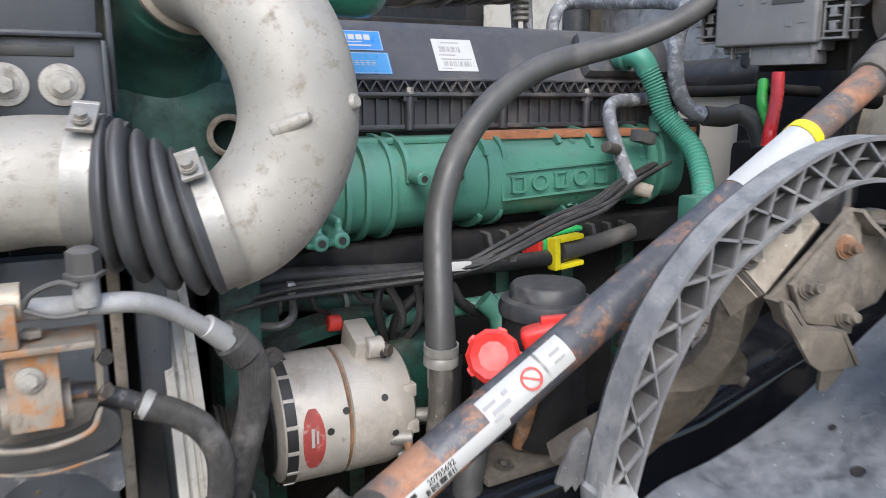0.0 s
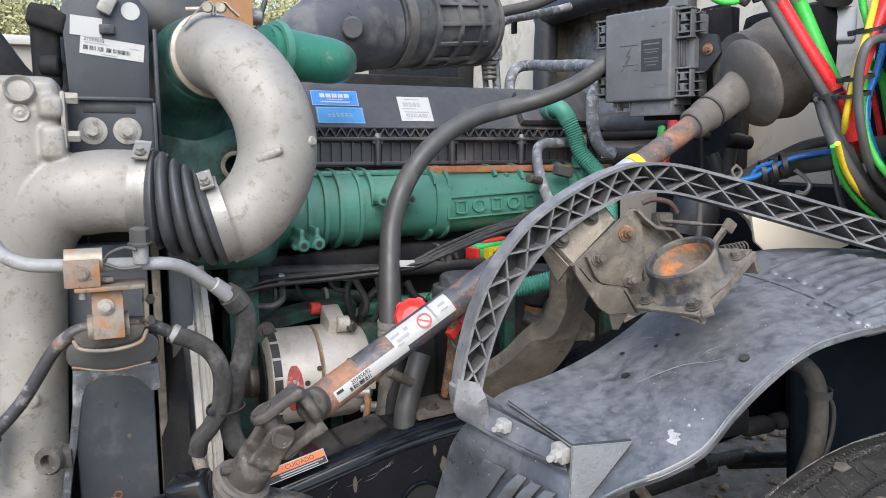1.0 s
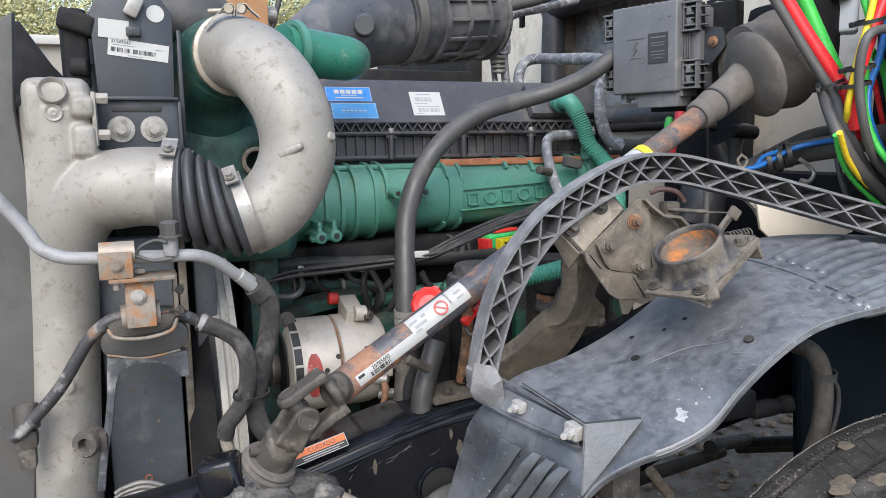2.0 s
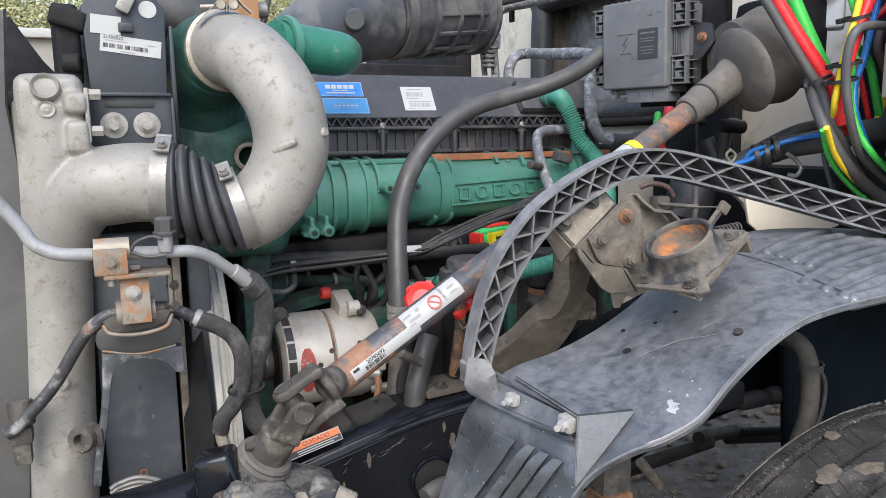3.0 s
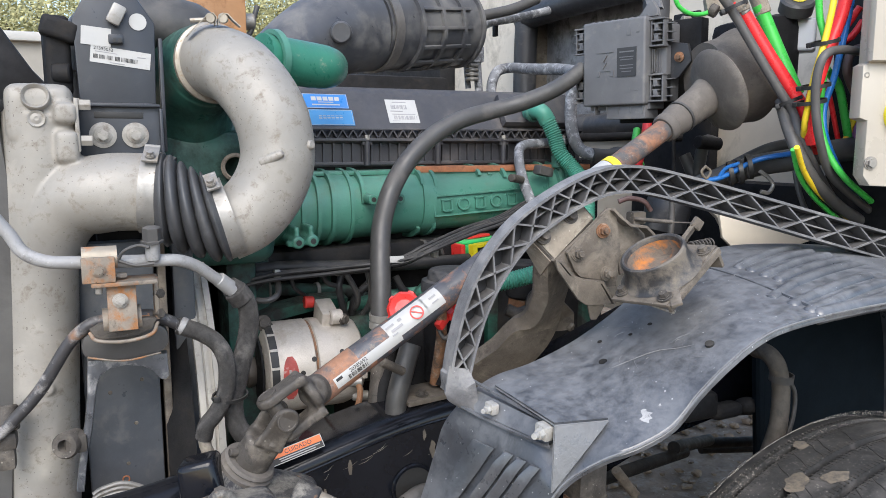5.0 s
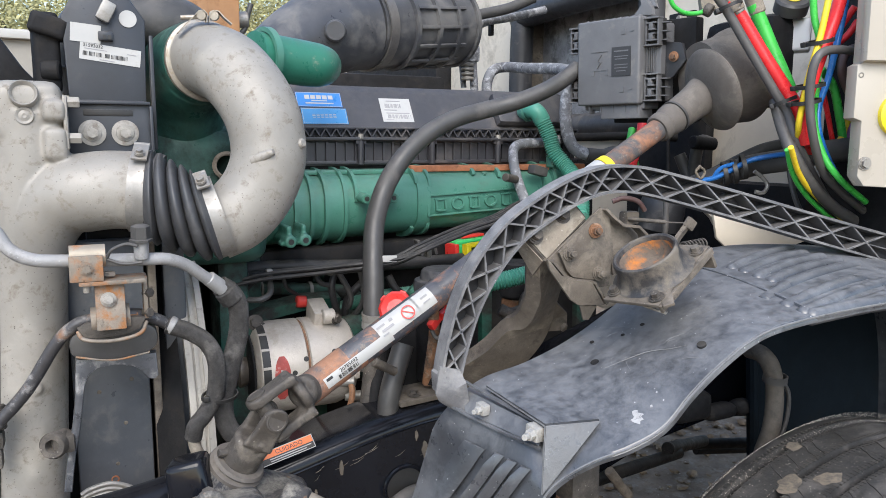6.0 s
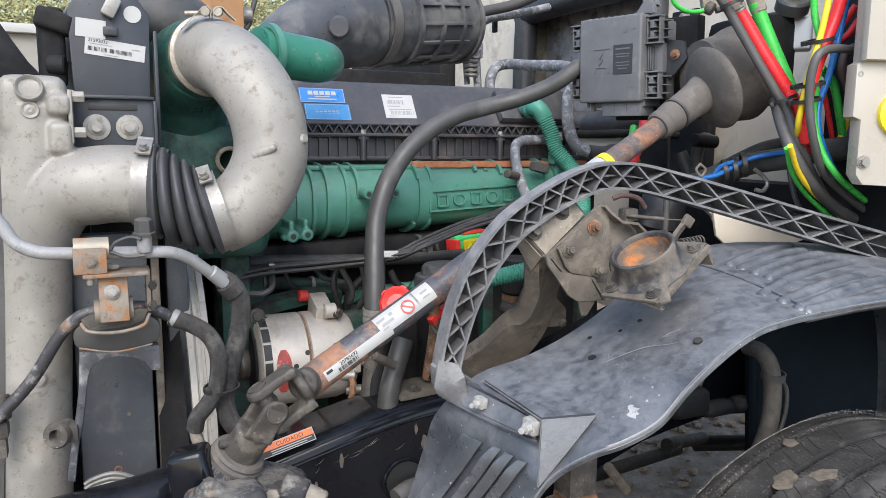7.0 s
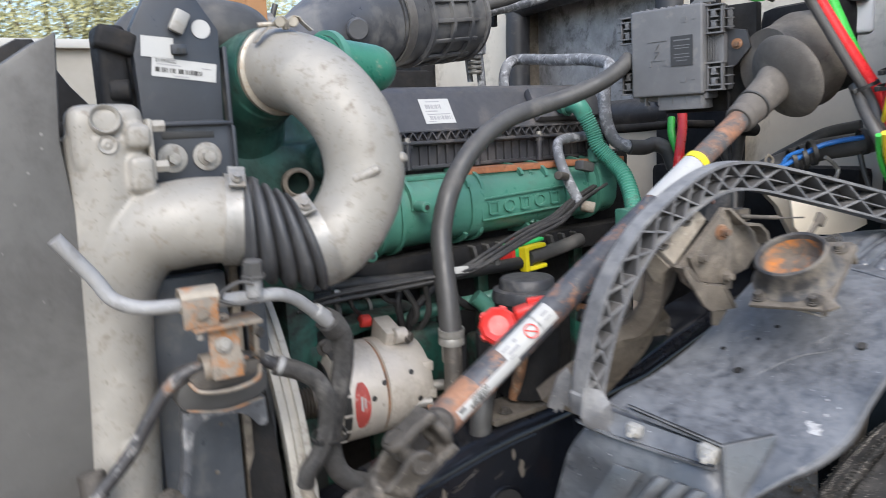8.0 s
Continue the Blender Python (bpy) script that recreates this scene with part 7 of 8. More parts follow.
part("rusty_foot", box(B(), (0.6450, 0.5150, 0.8479), (0.058, 0.052, 0.05), 0.006), RUSTM, rb)
rb = thing("rail_bracket", (1.0, 0.70, 0.9), "dusty brackets and pipes below the frame rail", "bracket")
part("casting", box(B(), (0.9619, 0.6000, 0.9546), (0.09, 0.05, 0.055), 0.018, 3), DARK, rb)
part("casting", box(B(), (1.0522, 0.6100, 0.9260), (0.08, 0.04, 0.030), 0.018, 3), DARK, rb)
part("casting", box(B(), (1.1284, 0.6200, 0.9208), (0.05, 0.04, 0.030), 0.018, 3), DARK, rb)
part("stay", rod(B(), (1.0001, 0.6200, 0.9505), (1.0255, 0.6200, 1.0056), 0.006), FORGED, rb)

# ---- alternator ----
al = thing("alternator", (0.29, 0.95, 0.95), "grey cast alternator with a red oval badge", "alternator")
am = along((0.30, 0.955, 1.030), (1, 0, 0))
bm = B()
lathe(bm, am, [(-0.103, 0.0), (-0.103, 0.070), (-0.096, 0.084), (-0.085, 0.088), (-0.012, 0.088), (-0.010, 0.0835), (-0.006, 0.0835), (-0.004, 0.088), (0.055, 0.088), (0.068, 0.084), (0.085, 0.078), (0.092, 0.066), (0.096, 0)], 64)
hous = part("housing", bm, ALT, al)
for a in (25, 75, 125, 175, 225, 275, 325):
    c = Vector((-0.09, 0.052 * math.cos(radians(a)), 0.052 * math.sin(radians(a))))
    part("vent", box(B(), Matrix.Translation((0.195, 0.955 + c.y, 1.030 + c.z)), (0.006, 0.026, 0.026), 0.004), INK, hous)
part("pulley", lathe(B(), along((0.190, 0.955, 1.030), (-1, 0, 0)), [(0, 0.03), (0.012, 0.034)] + [q for k in range(7) for q in ((0.016 + 0.006 * k, 0.034), (0.019 + 0.006 * k, 0.030))] + [(0.060, 0.034), (0.062, 0.0)], 40), PULLEY, al)
part("vent_gap", lathe(B(), am, [(-0.0945, 0.0872), (-0.0945, 0.0889), (-0.0805, 0.0889), (-0.0805, 0.0872), (-0.0945, 0.0872)], 64), INK, hous)
for a in range(100, 280, 22):
    c = Vector((0.2125, 0.955 + 0.0888 * math.cos(radians(a)), 1.030 + 0.0888 * math.sin(radians(a))))
    part("vent_fin", box(B(), basis(c, (1, 0, 0), (0, math.cos(radians(a)), math.sin(radians(a)))), (0.015, 0.005, 0.003), 0.0008), ALT, hous)
part("joint_ring", ring(B(), along((0.292, 0.955, 1.030), (1, 0, 0)), 0.0825, 0.004, 0.0022, 64), RUSTM, al, "rust stained joint groove")
part("fan", lathe(B(), along((0.195, 0.955, 1.030), (-1, 0, 0)), [(0, 0.072), (0.004, 0.074), (0.006, 0.03)], 40), DARK, al)
bm = B()
box(bm, basis((0.3304, 0.9467, 1.1210), (1, 0, 0), (0, -0.35, 1)), (0.034, 0.060, 0.05), 0.005)
rod(bm, (0.3284, 0.9119, 1.1271), (0.3519, 0.9119, 1.1271), 0.0145)
toplug = part("top_lug", bm, ALT, al)
bm = B()
hexbolt(bm, (0.3519, 0.9058, 1.1230), (0.6, -0.8, 0), 0.009, 0.008, 1.3)
part("lug_bolt", bm, FORGED, toplug)
for a in (150, 190, 230, 270):
    p = Vector((0.380, 0.955 + 0.074 * math.cos(radians(a)), 1.030 + 0.074 * math.sin(radians(a))))
    part("rear_fin", box(B(), Matrix.Translation(p), (0.02, 0.018, 0.018), 0.002), ALT, al)
for x, a in ((0.340, 205), (0.285, 200), (0.262, 185), (0.352, 172)):
    d = Vector((0, math.cos(radians(a)), -math.sin(radians(a)) * -1))
    p = Vector((x, 0.955, 1.030)) + Vector((0, math.cos(radians(a)), -math.sin(radians(a)))) * 0.0882
    lathe(bq := B(), along(p, p - Vector((x, 0.955, 1.030))), [(0.0005, 0), (0.0005, 0.005)], 14)
    part("hole", bq, INK, hous)
# red oval badge wrapped on the housing
bm = B()
rows = []
for i in range(13):
    a = radians(181 + (i - 6) * 4.6)
    hw = 0.0150 * math.sqrt(max(0, 1 - ((i - 6) / 6.3) ** 2))
    rows.append([bm.verts.new(Vector((0.240 + hw * j, 0.955 + 0.0887 * math.cos(a), 1.030 + 0.0887 * math.sin(a)))) for j in (-1, 0, 1)])
for p, q in zip(rows, rows[1:]):
    for j in (0, 1):
        bm.faces.new((p[j], p[j + 1], q[j + 1], q[j]))
badge = part("oval_badge", bm, mat("faded red badge", (0.36, 0.06, 0.05), 0.5, 0, 0.25, 60, 0.1, 300, (0.5, 0.44, 0.40), 0.40, 60), al, "faded red oval badge")
bars("badge_mark", basis((0.240, 0.955 - 0.0896, 1.030), (1, 0, 0)), [(-0.002, 0.004, 0.004, 0.026), (0.004, 0.004, 0.003, 0.018)], PAPER, badge)
for p in ((0.3474, 0.8800, 1.0053), (0.3862, 0.9000, 1.0231), (0.3670, 0.9000, 0.9679)):
    part("rear_terminal", rod(B(), p, Vector(p) + Vector((0.03, -0.01, 0)), 0.010), ALU, al)
bm = B()
tube(bm, [(0.3654, 0.9000, 1.0256), (0.3691, 0.8600, 0.9916), (0.3575, 0.8500, 0.9515)], 0.006, 8, 6)
part("terminal_lead", bm, RUSTM, al)
ab = thing("alternator_bracket", (0.28, 0.96, 1.13), "green painted alternator mounting bracket with rusty bolt", "bracket")
bm = B()
strip(bm, [(0.1980, 0.9800, 1.1144), (0.2409, 1.0000, 1.1289), (0.3206, 1.0200, 1.1366), (0.3959, 1.0300, 1.1333)], 0.04, 0.022, (0, 1, 0.2))
box(bm, basis((0.2133, 0.9500, 1.1030), (1, 0, -0.3)), (0.09, 0.02, 0.035), 0.005)
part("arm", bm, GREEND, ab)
part("rusty_bush", rod(B(), (0.2989, 0.9900, 1.1443), (0.3185, 0.9900, 1.1427), 0.012), REDINK, ab)
bm = B()
hexbolt(bm, (0.2065, 0.9400, 1.1225), (0, -1, 0.2), 0.010, 0.008, 1.5)
part("bolt", bm, FORGED, ab)

# ---- hoses, pipes and cables on the engine side ----
bh = thing("arched_hose", (0.41, 0.85, 1.1), "thick black rubber hose arching to the fuse box", "hose")
bm = B()
tube(bm, [(0.4091, 0.8450, 1.1243), (0.4137, 0.8600, 1.1867), (0.4232, 0.8850, 1.2480), (0.4373, 0.9100, 1.3052), (0.4625, 0.9200, 1.3703), (0.5026, 0.9300, 1.4251), (0.5560, 0.9400, 1.4702), (0.6217, 0.9450, 1.5043), (0.6941, 0.9450, 1.5245), (0.7603, 0.9300, 1.5421), (0.8107, 0.9000, 1.5644), (0.8424, 0.8750, 1.5873), (0.8760, 0.8720, 1.6130)], lambda s: 0.0205 - 0.004 * s, 24, 8)
part("hose", bm, RUBBER, bh)
bm = B()
lathe(bm, along((0.4091, 0.8450, 1.1298), (0.02, 0.1, -1)), [(-0.012, 0.021), (-0.012, 0.0235), (0.0, 0.0235), (0.002, 0.021), (0.006, 0.0235), (0.016, 0.0235), (0.018, 0.018), (0.05, 0.017), (0.05, 0)], 28)
part("crimp_fitting", bm, ALU, bh)
part("steel_pipe", tube(B(), [(0.4079, 0.8420, 1.1120), (0.4010, 0.8300, 1.0630), (0.3903, 0.8200, 1.0011), (0.3739, 0.8000, 0.9442)], 0.0165, 16, 6), FORGED, bh)

lower = thing("lower_hose", (0.4057, 0.7600, 1.0070), "dusty black hoses going down behind the shaft", "hose")
part("hose", tube(B(), [(0.4333, 0.7600, 1.0990), (0.4128, 0.7500, 1.0514), (0.3958, 0.7400, 1.0042), (0.3924, 0.7400, 0.9413)], 0.019, 16, 6), RUBBER, lower)
part("hose", tube(B(), [(0.4272, 0.8600, 1.1193), (0.4077, 0.8300, 1.0401), (0.3872, 0.8000, 0.9420)], 0.020, 16, 6), DARK, lower)
part("steel_stub", rod(B(), (0.3539, 0.7000, 1.0931), (0.3969, 0.7100, 1.0670), 0.008), FORGED, lower)

LOOMB = mat("black cable sheath", (0.022, 0.022, 0.023), 0.5, 0, 0.2, 20, 0.1, 300, (0.045, 0.043, 0.04), 0.42, 30, spec=0.3)
wl = thing("wiring_loom", (0.5, 0.95, 1.22), "black engine wiring loom with a white tag", "wiring")
part("loom_rail", box(B(), basis((0.62, 1.06, 1.225), (1, 0, 0.02)), (0.86, 0.06, 0.05), 0.01), DARK, wl)
rn = random.Random(12)
for k in range(7):
    o = Vector((rn.uniform(-0.01, 0.01), rn.uniform(-0.02, 0.02), rn.uniform(-0.010, 0.010)))
    part("cable", tube(B(), [Vector(p) + o * (1 + 0.3 * math.sin(k + i)) for i, p in enumerate(((0.1704, 0.9600, 1.1979), (0.2268, 0.9500, 1.2087), (0.3204, 0.9300, 1.2145), (0.4018, 0.9000, 1.2228), (0.4724, 0.8850, 1.2319), (0.5237, 0.8700, 1.2541), (0.6229, 0.8950, 1.2798), (0.7145, 0.9150, 1.2990), (0.8000, 0.9600, 1.3234), (0.8984, 1.0000, 1.3448)))], 0.0038, 8, 6), LOOMB, wl)
for p, q in (((0.3718, 0.9500, 1.2079), (0.3984, 1.0000, 1.1149)), ((0.4190, 0.9500, 1.2095), (0.4070, 1.0200, 1.0856)), ((0.2418, 0.9700, 1.2021), (0.1938, 0.9500, 1.1653))):
    p, q = Vector(p), Vector(q)
    part("cable", tube(B(), [p, p.lerp(q, 0.4) + Vector((0.015, -0.02, -0.01)), p.lerp(q, 0.7) + Vector((0.01, -0.02, -0.01)), q], 0.006, 8, 6), RUBBER, wl)
for pts, r in ((((0.1885, 1.0000, 1.2142), (0.2688, 0.9900, 1.2174), (0.3812, 0.9800, 1.2118), (0.5255, 0.9700, 1.2091), (0.6910, 0.9800, 1.2076)), 0.013), (((0.1886, 0.9800, 1.1599), (0.2017, 0.9600, 1.1902), (0.2267, 0.9500, 1.2043), (0.2811, 0.9500, 1.2050)), 0.006),
               (((0.3687, 0.9550, 1.2051), (0.3598, 0.9500, 1.1746), (0.3693, 0.9600, 1.1374), (0.3921, 1.0000, 1.0915)), 0.007), (((0.4006, 1.0000, 1.0906), (0.3987, 0.9700, 1.1447), (0.4221, 0.9600, 1.1739), (0.4465, 0.9600, 1.1898)), 0.008), (((0.3272, 0.9550, 1.2033), (0.3392, 0.9500, 1.1852), (0.3598, 0.9500, 1.1792)), 0.005),
               (((0.4913, 0.9800, 1.1834), (0.5064, 0.9700, 1.1539), (0.5450, 0.9700, 1.1327), (0.5957, 0.9800, 1.1365)), 0.008), (((0.2657, 0.9550, 1.2008), (0.2741, 0.9600, 1.1792), (0.3040, 1.0000, 1.1559)), 0.004)):
    part("conduit", tube(B(), pts, r, 12, 8), LOOMB, wl)
for p in ((0.2366, 0.9450, 1.2132), (0.3523, 0.9350, 1.2116), (0.5390, 0.8850, 1.2416)):
    part("clip", box(B(), basis(p, (1, 0, -0.05)), (0.012, 0.014, 0.018), 0.003), ALU, wl)
part("white_tag", box(B(), basis((0.4504, 0.8680, 1.2378), (1, 0, -0.05)), (0.030, 0.004, 0.013), 0.002), PAPER, wl)
for k in range(9):
    part("connector_rib", box(B(), basis((0.58 + 0.034 * k, 1.028, 1.232), (1, 0, 0.3)), (0.008, 0.03, 0.036), 0.003), RUBBER, wl)

cn = thing("safety_connector", (0.67, 0.98, 1.22), "black engine plug with yellow, red and green locking clips", "connector")
cm = basis((0.6916, 0.9991, 1.2167), (0.95, 0.15, 0.05))
part("red_end", box(B(), cm @ pose(-0.040, 0.01, 0.002), (0.012, 0.04, 0.046), 0.003), REDC, cn)
part("green_lever", box(B(), cm @ pose(0.012, 0.012, 0.026), (0.10, 0.03, 0.008), 0.003), LIME, cn)
part("green_body", box(B(), cm @ pose(-0.020, 0.012, 0.0), (0.030, 0.03, 0.044), 0.003), LIME, cn)
bm = B()
for x, z, w, h in ((-0.026, 0, 0.012, 0.052), (0.006, 0.022, 0.052, 0.009), (0.006, -0.022, 0.052, 0.009)):
    box(bm, cm @ pose(x, -0.026, z), (w, 0.020, h), 0.003)
part("yellow_clip", bm, YELC, cn)
part("red_lever", box(B(), cm @ pose(0.02, 0.02, 0.034), (0.06, 0.02, 0.006), 0.002), REDC, cn)
part("plug", tube(B(), [cm @ Vector((-0.012, -0.024, 0)), cm @ Vector((0.04, -0.024, 0.001)), cm @ Vector((0.10, -0.024, 0.004)), cm @ Vector((0.16, -0.020, 0.008))], lambda s: 0.0155 - 0.001 * s, 18, 6), RUBBER, cn)

gp = thing("green_fuel_pipe", (0.4, 1.06, 1.15), "green painted pipes and clips below the manifold", "pipe")
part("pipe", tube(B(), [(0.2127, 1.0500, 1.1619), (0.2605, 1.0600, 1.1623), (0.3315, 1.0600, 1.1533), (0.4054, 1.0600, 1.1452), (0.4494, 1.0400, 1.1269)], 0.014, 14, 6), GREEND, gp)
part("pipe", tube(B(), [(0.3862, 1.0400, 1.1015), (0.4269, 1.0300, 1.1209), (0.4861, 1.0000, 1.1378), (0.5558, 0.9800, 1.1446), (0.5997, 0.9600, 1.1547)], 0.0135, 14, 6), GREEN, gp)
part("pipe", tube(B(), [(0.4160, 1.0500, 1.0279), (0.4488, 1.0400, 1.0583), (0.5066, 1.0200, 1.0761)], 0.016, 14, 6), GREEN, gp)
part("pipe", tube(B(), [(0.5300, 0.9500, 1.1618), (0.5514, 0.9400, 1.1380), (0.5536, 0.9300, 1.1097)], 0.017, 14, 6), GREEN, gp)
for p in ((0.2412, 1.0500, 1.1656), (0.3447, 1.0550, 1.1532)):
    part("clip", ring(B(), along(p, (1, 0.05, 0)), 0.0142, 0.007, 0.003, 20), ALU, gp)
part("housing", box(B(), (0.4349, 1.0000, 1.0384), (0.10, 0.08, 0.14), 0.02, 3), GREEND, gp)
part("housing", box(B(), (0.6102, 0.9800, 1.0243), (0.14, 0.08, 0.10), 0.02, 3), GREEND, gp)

rc = thing("red_filler_cap", (0.375, 0.64, 1.17), "red plastic filler cap, faceted grip", "cap")
cmx = along((0.385, 0.665, 1.185), (-0.45, -0.75, 0.35))
bm = B()
lathe(bm, cmx, [(-0.02, 0.0), (-0.02, 0.028), (0.0, 0.030), (0.020, 0.030), (0.026, 0.025), (0.022, 0.016), (0.022, 0.0)], 10)
for k in range(5):
    a = radians(72 * k)
    box(bm, cmx @ Matrix.Rotation(a, 4, "Z") @ pose(0.026, 0, 0.006), (0.012, 0.012, 0.030), 0.004)
part("grip", bm, REDC, rc, sharp=22)
part("neck", rod(B(), cmx @ Vector((0, 0, -0.06)), cmx @ Vector((0, 0, -0.018)), 0.020), DARK, rc)
rc = thing("red_dipstick_handle", (0.46, 0.68, 1.18), "red plastic dipstick handle", "handle")
bm = B()
box(bm, basis((0.455, 0.680, 1.195), (0.8, -0.5, 0.3)), (0.045, 0.03, 0.026), 0.008, 3)
part("grip", bm, REDC, rc)
part("bar", box(B(), basis((0.470, 0.672, 1.214), (0.85, -0.5, 0.1)), (0.036, 0.012, 0.010), 0.003), REDC, rc)
part("tube", tube(B(), [(0.46, 0.69, 1.18), (0.475, 0.72, 1.12), (0.48, 0.76, 1.02)], 0.010, 10, 6), RUSTM, rc)
pile = thing("red_clips", (0.50, 0.70, 1.14), "red plastic clips and leads beside the mount", "clip")
bm = B()
for k, p in enumerate(((0.4673, 0.7000, 1.1511), (0.4891, 0.7000, 1.1643), (0.5000, 0.7000, 1.1786))):
    box(bm, basis(p, (0.7, 0.3, 0.6 - 0.3 * k)), (0.03, 0.014, 0.016), 0.004)
part("clip", bm, REDC, pile)
part("lead", tube(B(), [(0.4610, 0.7100, 1.1443), (0.4730, 0.7000, 1.1200), (0.5003, 0.7000, 1.1479), (0.5184, 0.7100, 1.1698)], 0.004, 8, 6), RUBBER, pile)

ca = thing("oil_filter_cap", (0.54, 0.78, 1.05), "black plastic filter housing with a domed cap", "filter housing")
fm = along((0.527, 0.775, 1.02), (0, 0, 1))
part("body", lathe(B(), fm, [(0, 0.056), (0.17, 0.058), (0.172, 0)], 36), DARK, ca)
part("cap", lathe(B(), fm @ Matrix.Translation((0, 0, 0.168)), [(0, 0.062), (0.010, 0.063), (0.020, 0.060), (0.022, 0.050), (0.036, 0.048), (0.040, 0.044), (0.041, 0)], 24), BLACKP, ca)
gh = thing("green_corrugated_hose", (0.62, 0.78, 1.2), "green corrugated breather hose", "hose", "green corrugated hoses")
corr = lambda n: (lambda s, a: 1.0 + 0.085 * math.sin(2 * math.pi * n * s))
part("hose", tube(B(), [(0.5612, 0.7100, 1.2057), (0.6139, 0.7000, 1.2140), (0.6615, 0.6900, 1.2249), (0.7071, 0.6850, 1.2365)], 0.0150, 18, 70, shape=corr(28)), GHOSE, gh)
gh = thing("green_corrugated_hose", (0.9157, 1.0231, 1.3990), "green corrugated breather hose from the valve cover", "hose", "green corrugated hoses")
part("hose", tube(B(), [(0.8945, 1.0333, 1.5130), (0.9094, 1.0231, 1.4743), (0.9196, 1.0130, 1.4354), (0.9384, 0.9927, 1.4033), (0.9450, 0.9622, 1.3721), (0.9375, 0.9317, 1.3292), (0.9174, 0.9012, 1.2881)], 0.0175, 18, 60, shape=corr(46)), GHOSE, gh)
part("elbow", tube(B(), [(0.8855, 1.0943, 1.5315), (0.8805, 1.0536, 1.5327), (0.8865, 1.0384, 1.5259), (0.8978, 1.0333, 1.5066)], 0.0195, 18, 6), GHOSE, gh)
part("collar", ring(B(), along((0.8825, 1.0739, 1.5308), (0.4, -0.9, 0)), 0.019, 0.008, 0.005, 24), GREEN, gh)
part("end_block", box(B(), (0.8924, 0.8911, 1.2814), (0.05, 0.04, 0.05), 0.006), GREEN, gh)

cp = thing("chalky_coolant_pipe", (0.9847, 1.0710, 1.4498), "chalky grey coated pipe bent round the fuse box", "pipe", "chalky pipes")
part("pipe", tube(B(), [(0.9761, 1.4461, 1.5877), (0.9789, 1.4461, 1.6272), (0.9966, 1.4461, 1.6593), (1.0371, 1.4461, 1.6707), (1.0126, 1.2780, 1.6520), (1.0128, 1.1500, 1.6400), (0.9900, 1.0550, 1.6220), (0.9760, 1.0360, 1.5980)], 0.0145, 16, 8), LAGG, cp)
cp = thing("chalky_coolant_pipe", (0.97, 1.05, 1.45), "chalky grey coated pipe going down to a black hose", "pipe", "chalky pipes")
part("pipe", tube(B(), [(0.9760, 1.0360, 1.6000), (0.9700, 1.0450, 1.5612), (0.9666, 1.0400, 1.5081), (0.9693, 1.0300, 1.4684), (0.9827, 1.0200, 1.4421), (1.0061, 1.0000, 1.4292)], 0.0145, 16, 8), LAGG, cp)
part("hose", tube(B(), [(1.0012, 1.0000, 1.4292), (1.0396, 0.9900, 1.4267), (1.0647, 0.9800, 1.4322), (1.0828, 0.9600, 1.4168), (1.0936, 0.9500, 1.3773)], 0.0175, 16, 8), RUBBER, cp)
cp = thing("chalky_coolant_pipe", (0.8308, 1.0174, 1.3993), "thin chalky pipe bent down over the manifold", "pipe", "chalky pipes")
part("pipe", tube(B(), [(0.9705, 1.0781, 1.4602), (0.8996, 1.0680, 1.4570), (0.8546, 1.0578, 1.4542), (0.8304, 1.0477, 1.4438), (0.8176, 1.0275, 1.4158), (0.8094, 0.9971, 1.3787), (0.8099, 0.9668, 1.3362), (0.8160, 0.9566, 1.3155)], 0.0115, 14, 8), LAGG, cp)
part("side_port", rod(B(), (0.7974, 0.9819, 1.3771), (0.7580, 0.9617, 1.3835), 0.009), FORGED, cp)
part("threaded_end", rod(B(), (0.8160, 0.9566, 1.3155), (0.8358, 0.9364, 1.3090), 0.012), DUSTYL, cp)
se = thing("sensor_plug", (0.8659, 1.0000, 1.3972), "small black sensor plug on the manifold", "sensor")
part("body", box(B(), basis((0.8660, 1.0000, 1.3946), (0.9, 0.2, -0.2)), (0.045, 0.025, 0.022), 0.006), RUBBER, se)
ht = thing("heater_hose", (1.0621, 1.0000, 1.4626), "black heater hoses below the fuse box", "hose")
part("hose", tube(B(), [(0.9831, 1.0500, 1.4712), (1.0436, 1.0200, 1.4718), (1.1296, 0.9800, 1.4752), (1.2253, 0.9500, 1.4708)], 0.010, 14, 6), DARK, ht)
part("hose", tube(B(), [(1.1908, 0.9000, 1.4312), (1.2104, 0.8800, 1.3791), (1.2110, 0.8600, 1.4578), (1.2391, 0.8500, 1.4580)], 0.014, 14, 6), RUBBER, ht)
part("sleeve", rod(B(), (1.1808, 0.8500, 1.4602), (1.2463, 0.8500, 1.4555), 0.015), DARK, ht)
tagged(part("red_lead", tube(B(), [(1.1197, 0.9500, 1.5026), (1.0969, 0.9300, 1.4631), (1.0538, 0.9000, 1.4121), (1.0492, 0.9000, 1.3802)], 0.011, 12, 6), REDL), "short red battery lead behind the shaft", "lead")
tagged(part("green_lead", tube(B(), [(1.1069, 0.9700, 1.4895), (1.0861, 0.9500, 1.4499), (1.0888, 0.9300, 1.4045)], 0.009, 12, 6), GRNL), "short green line behind the shaft", "lead")

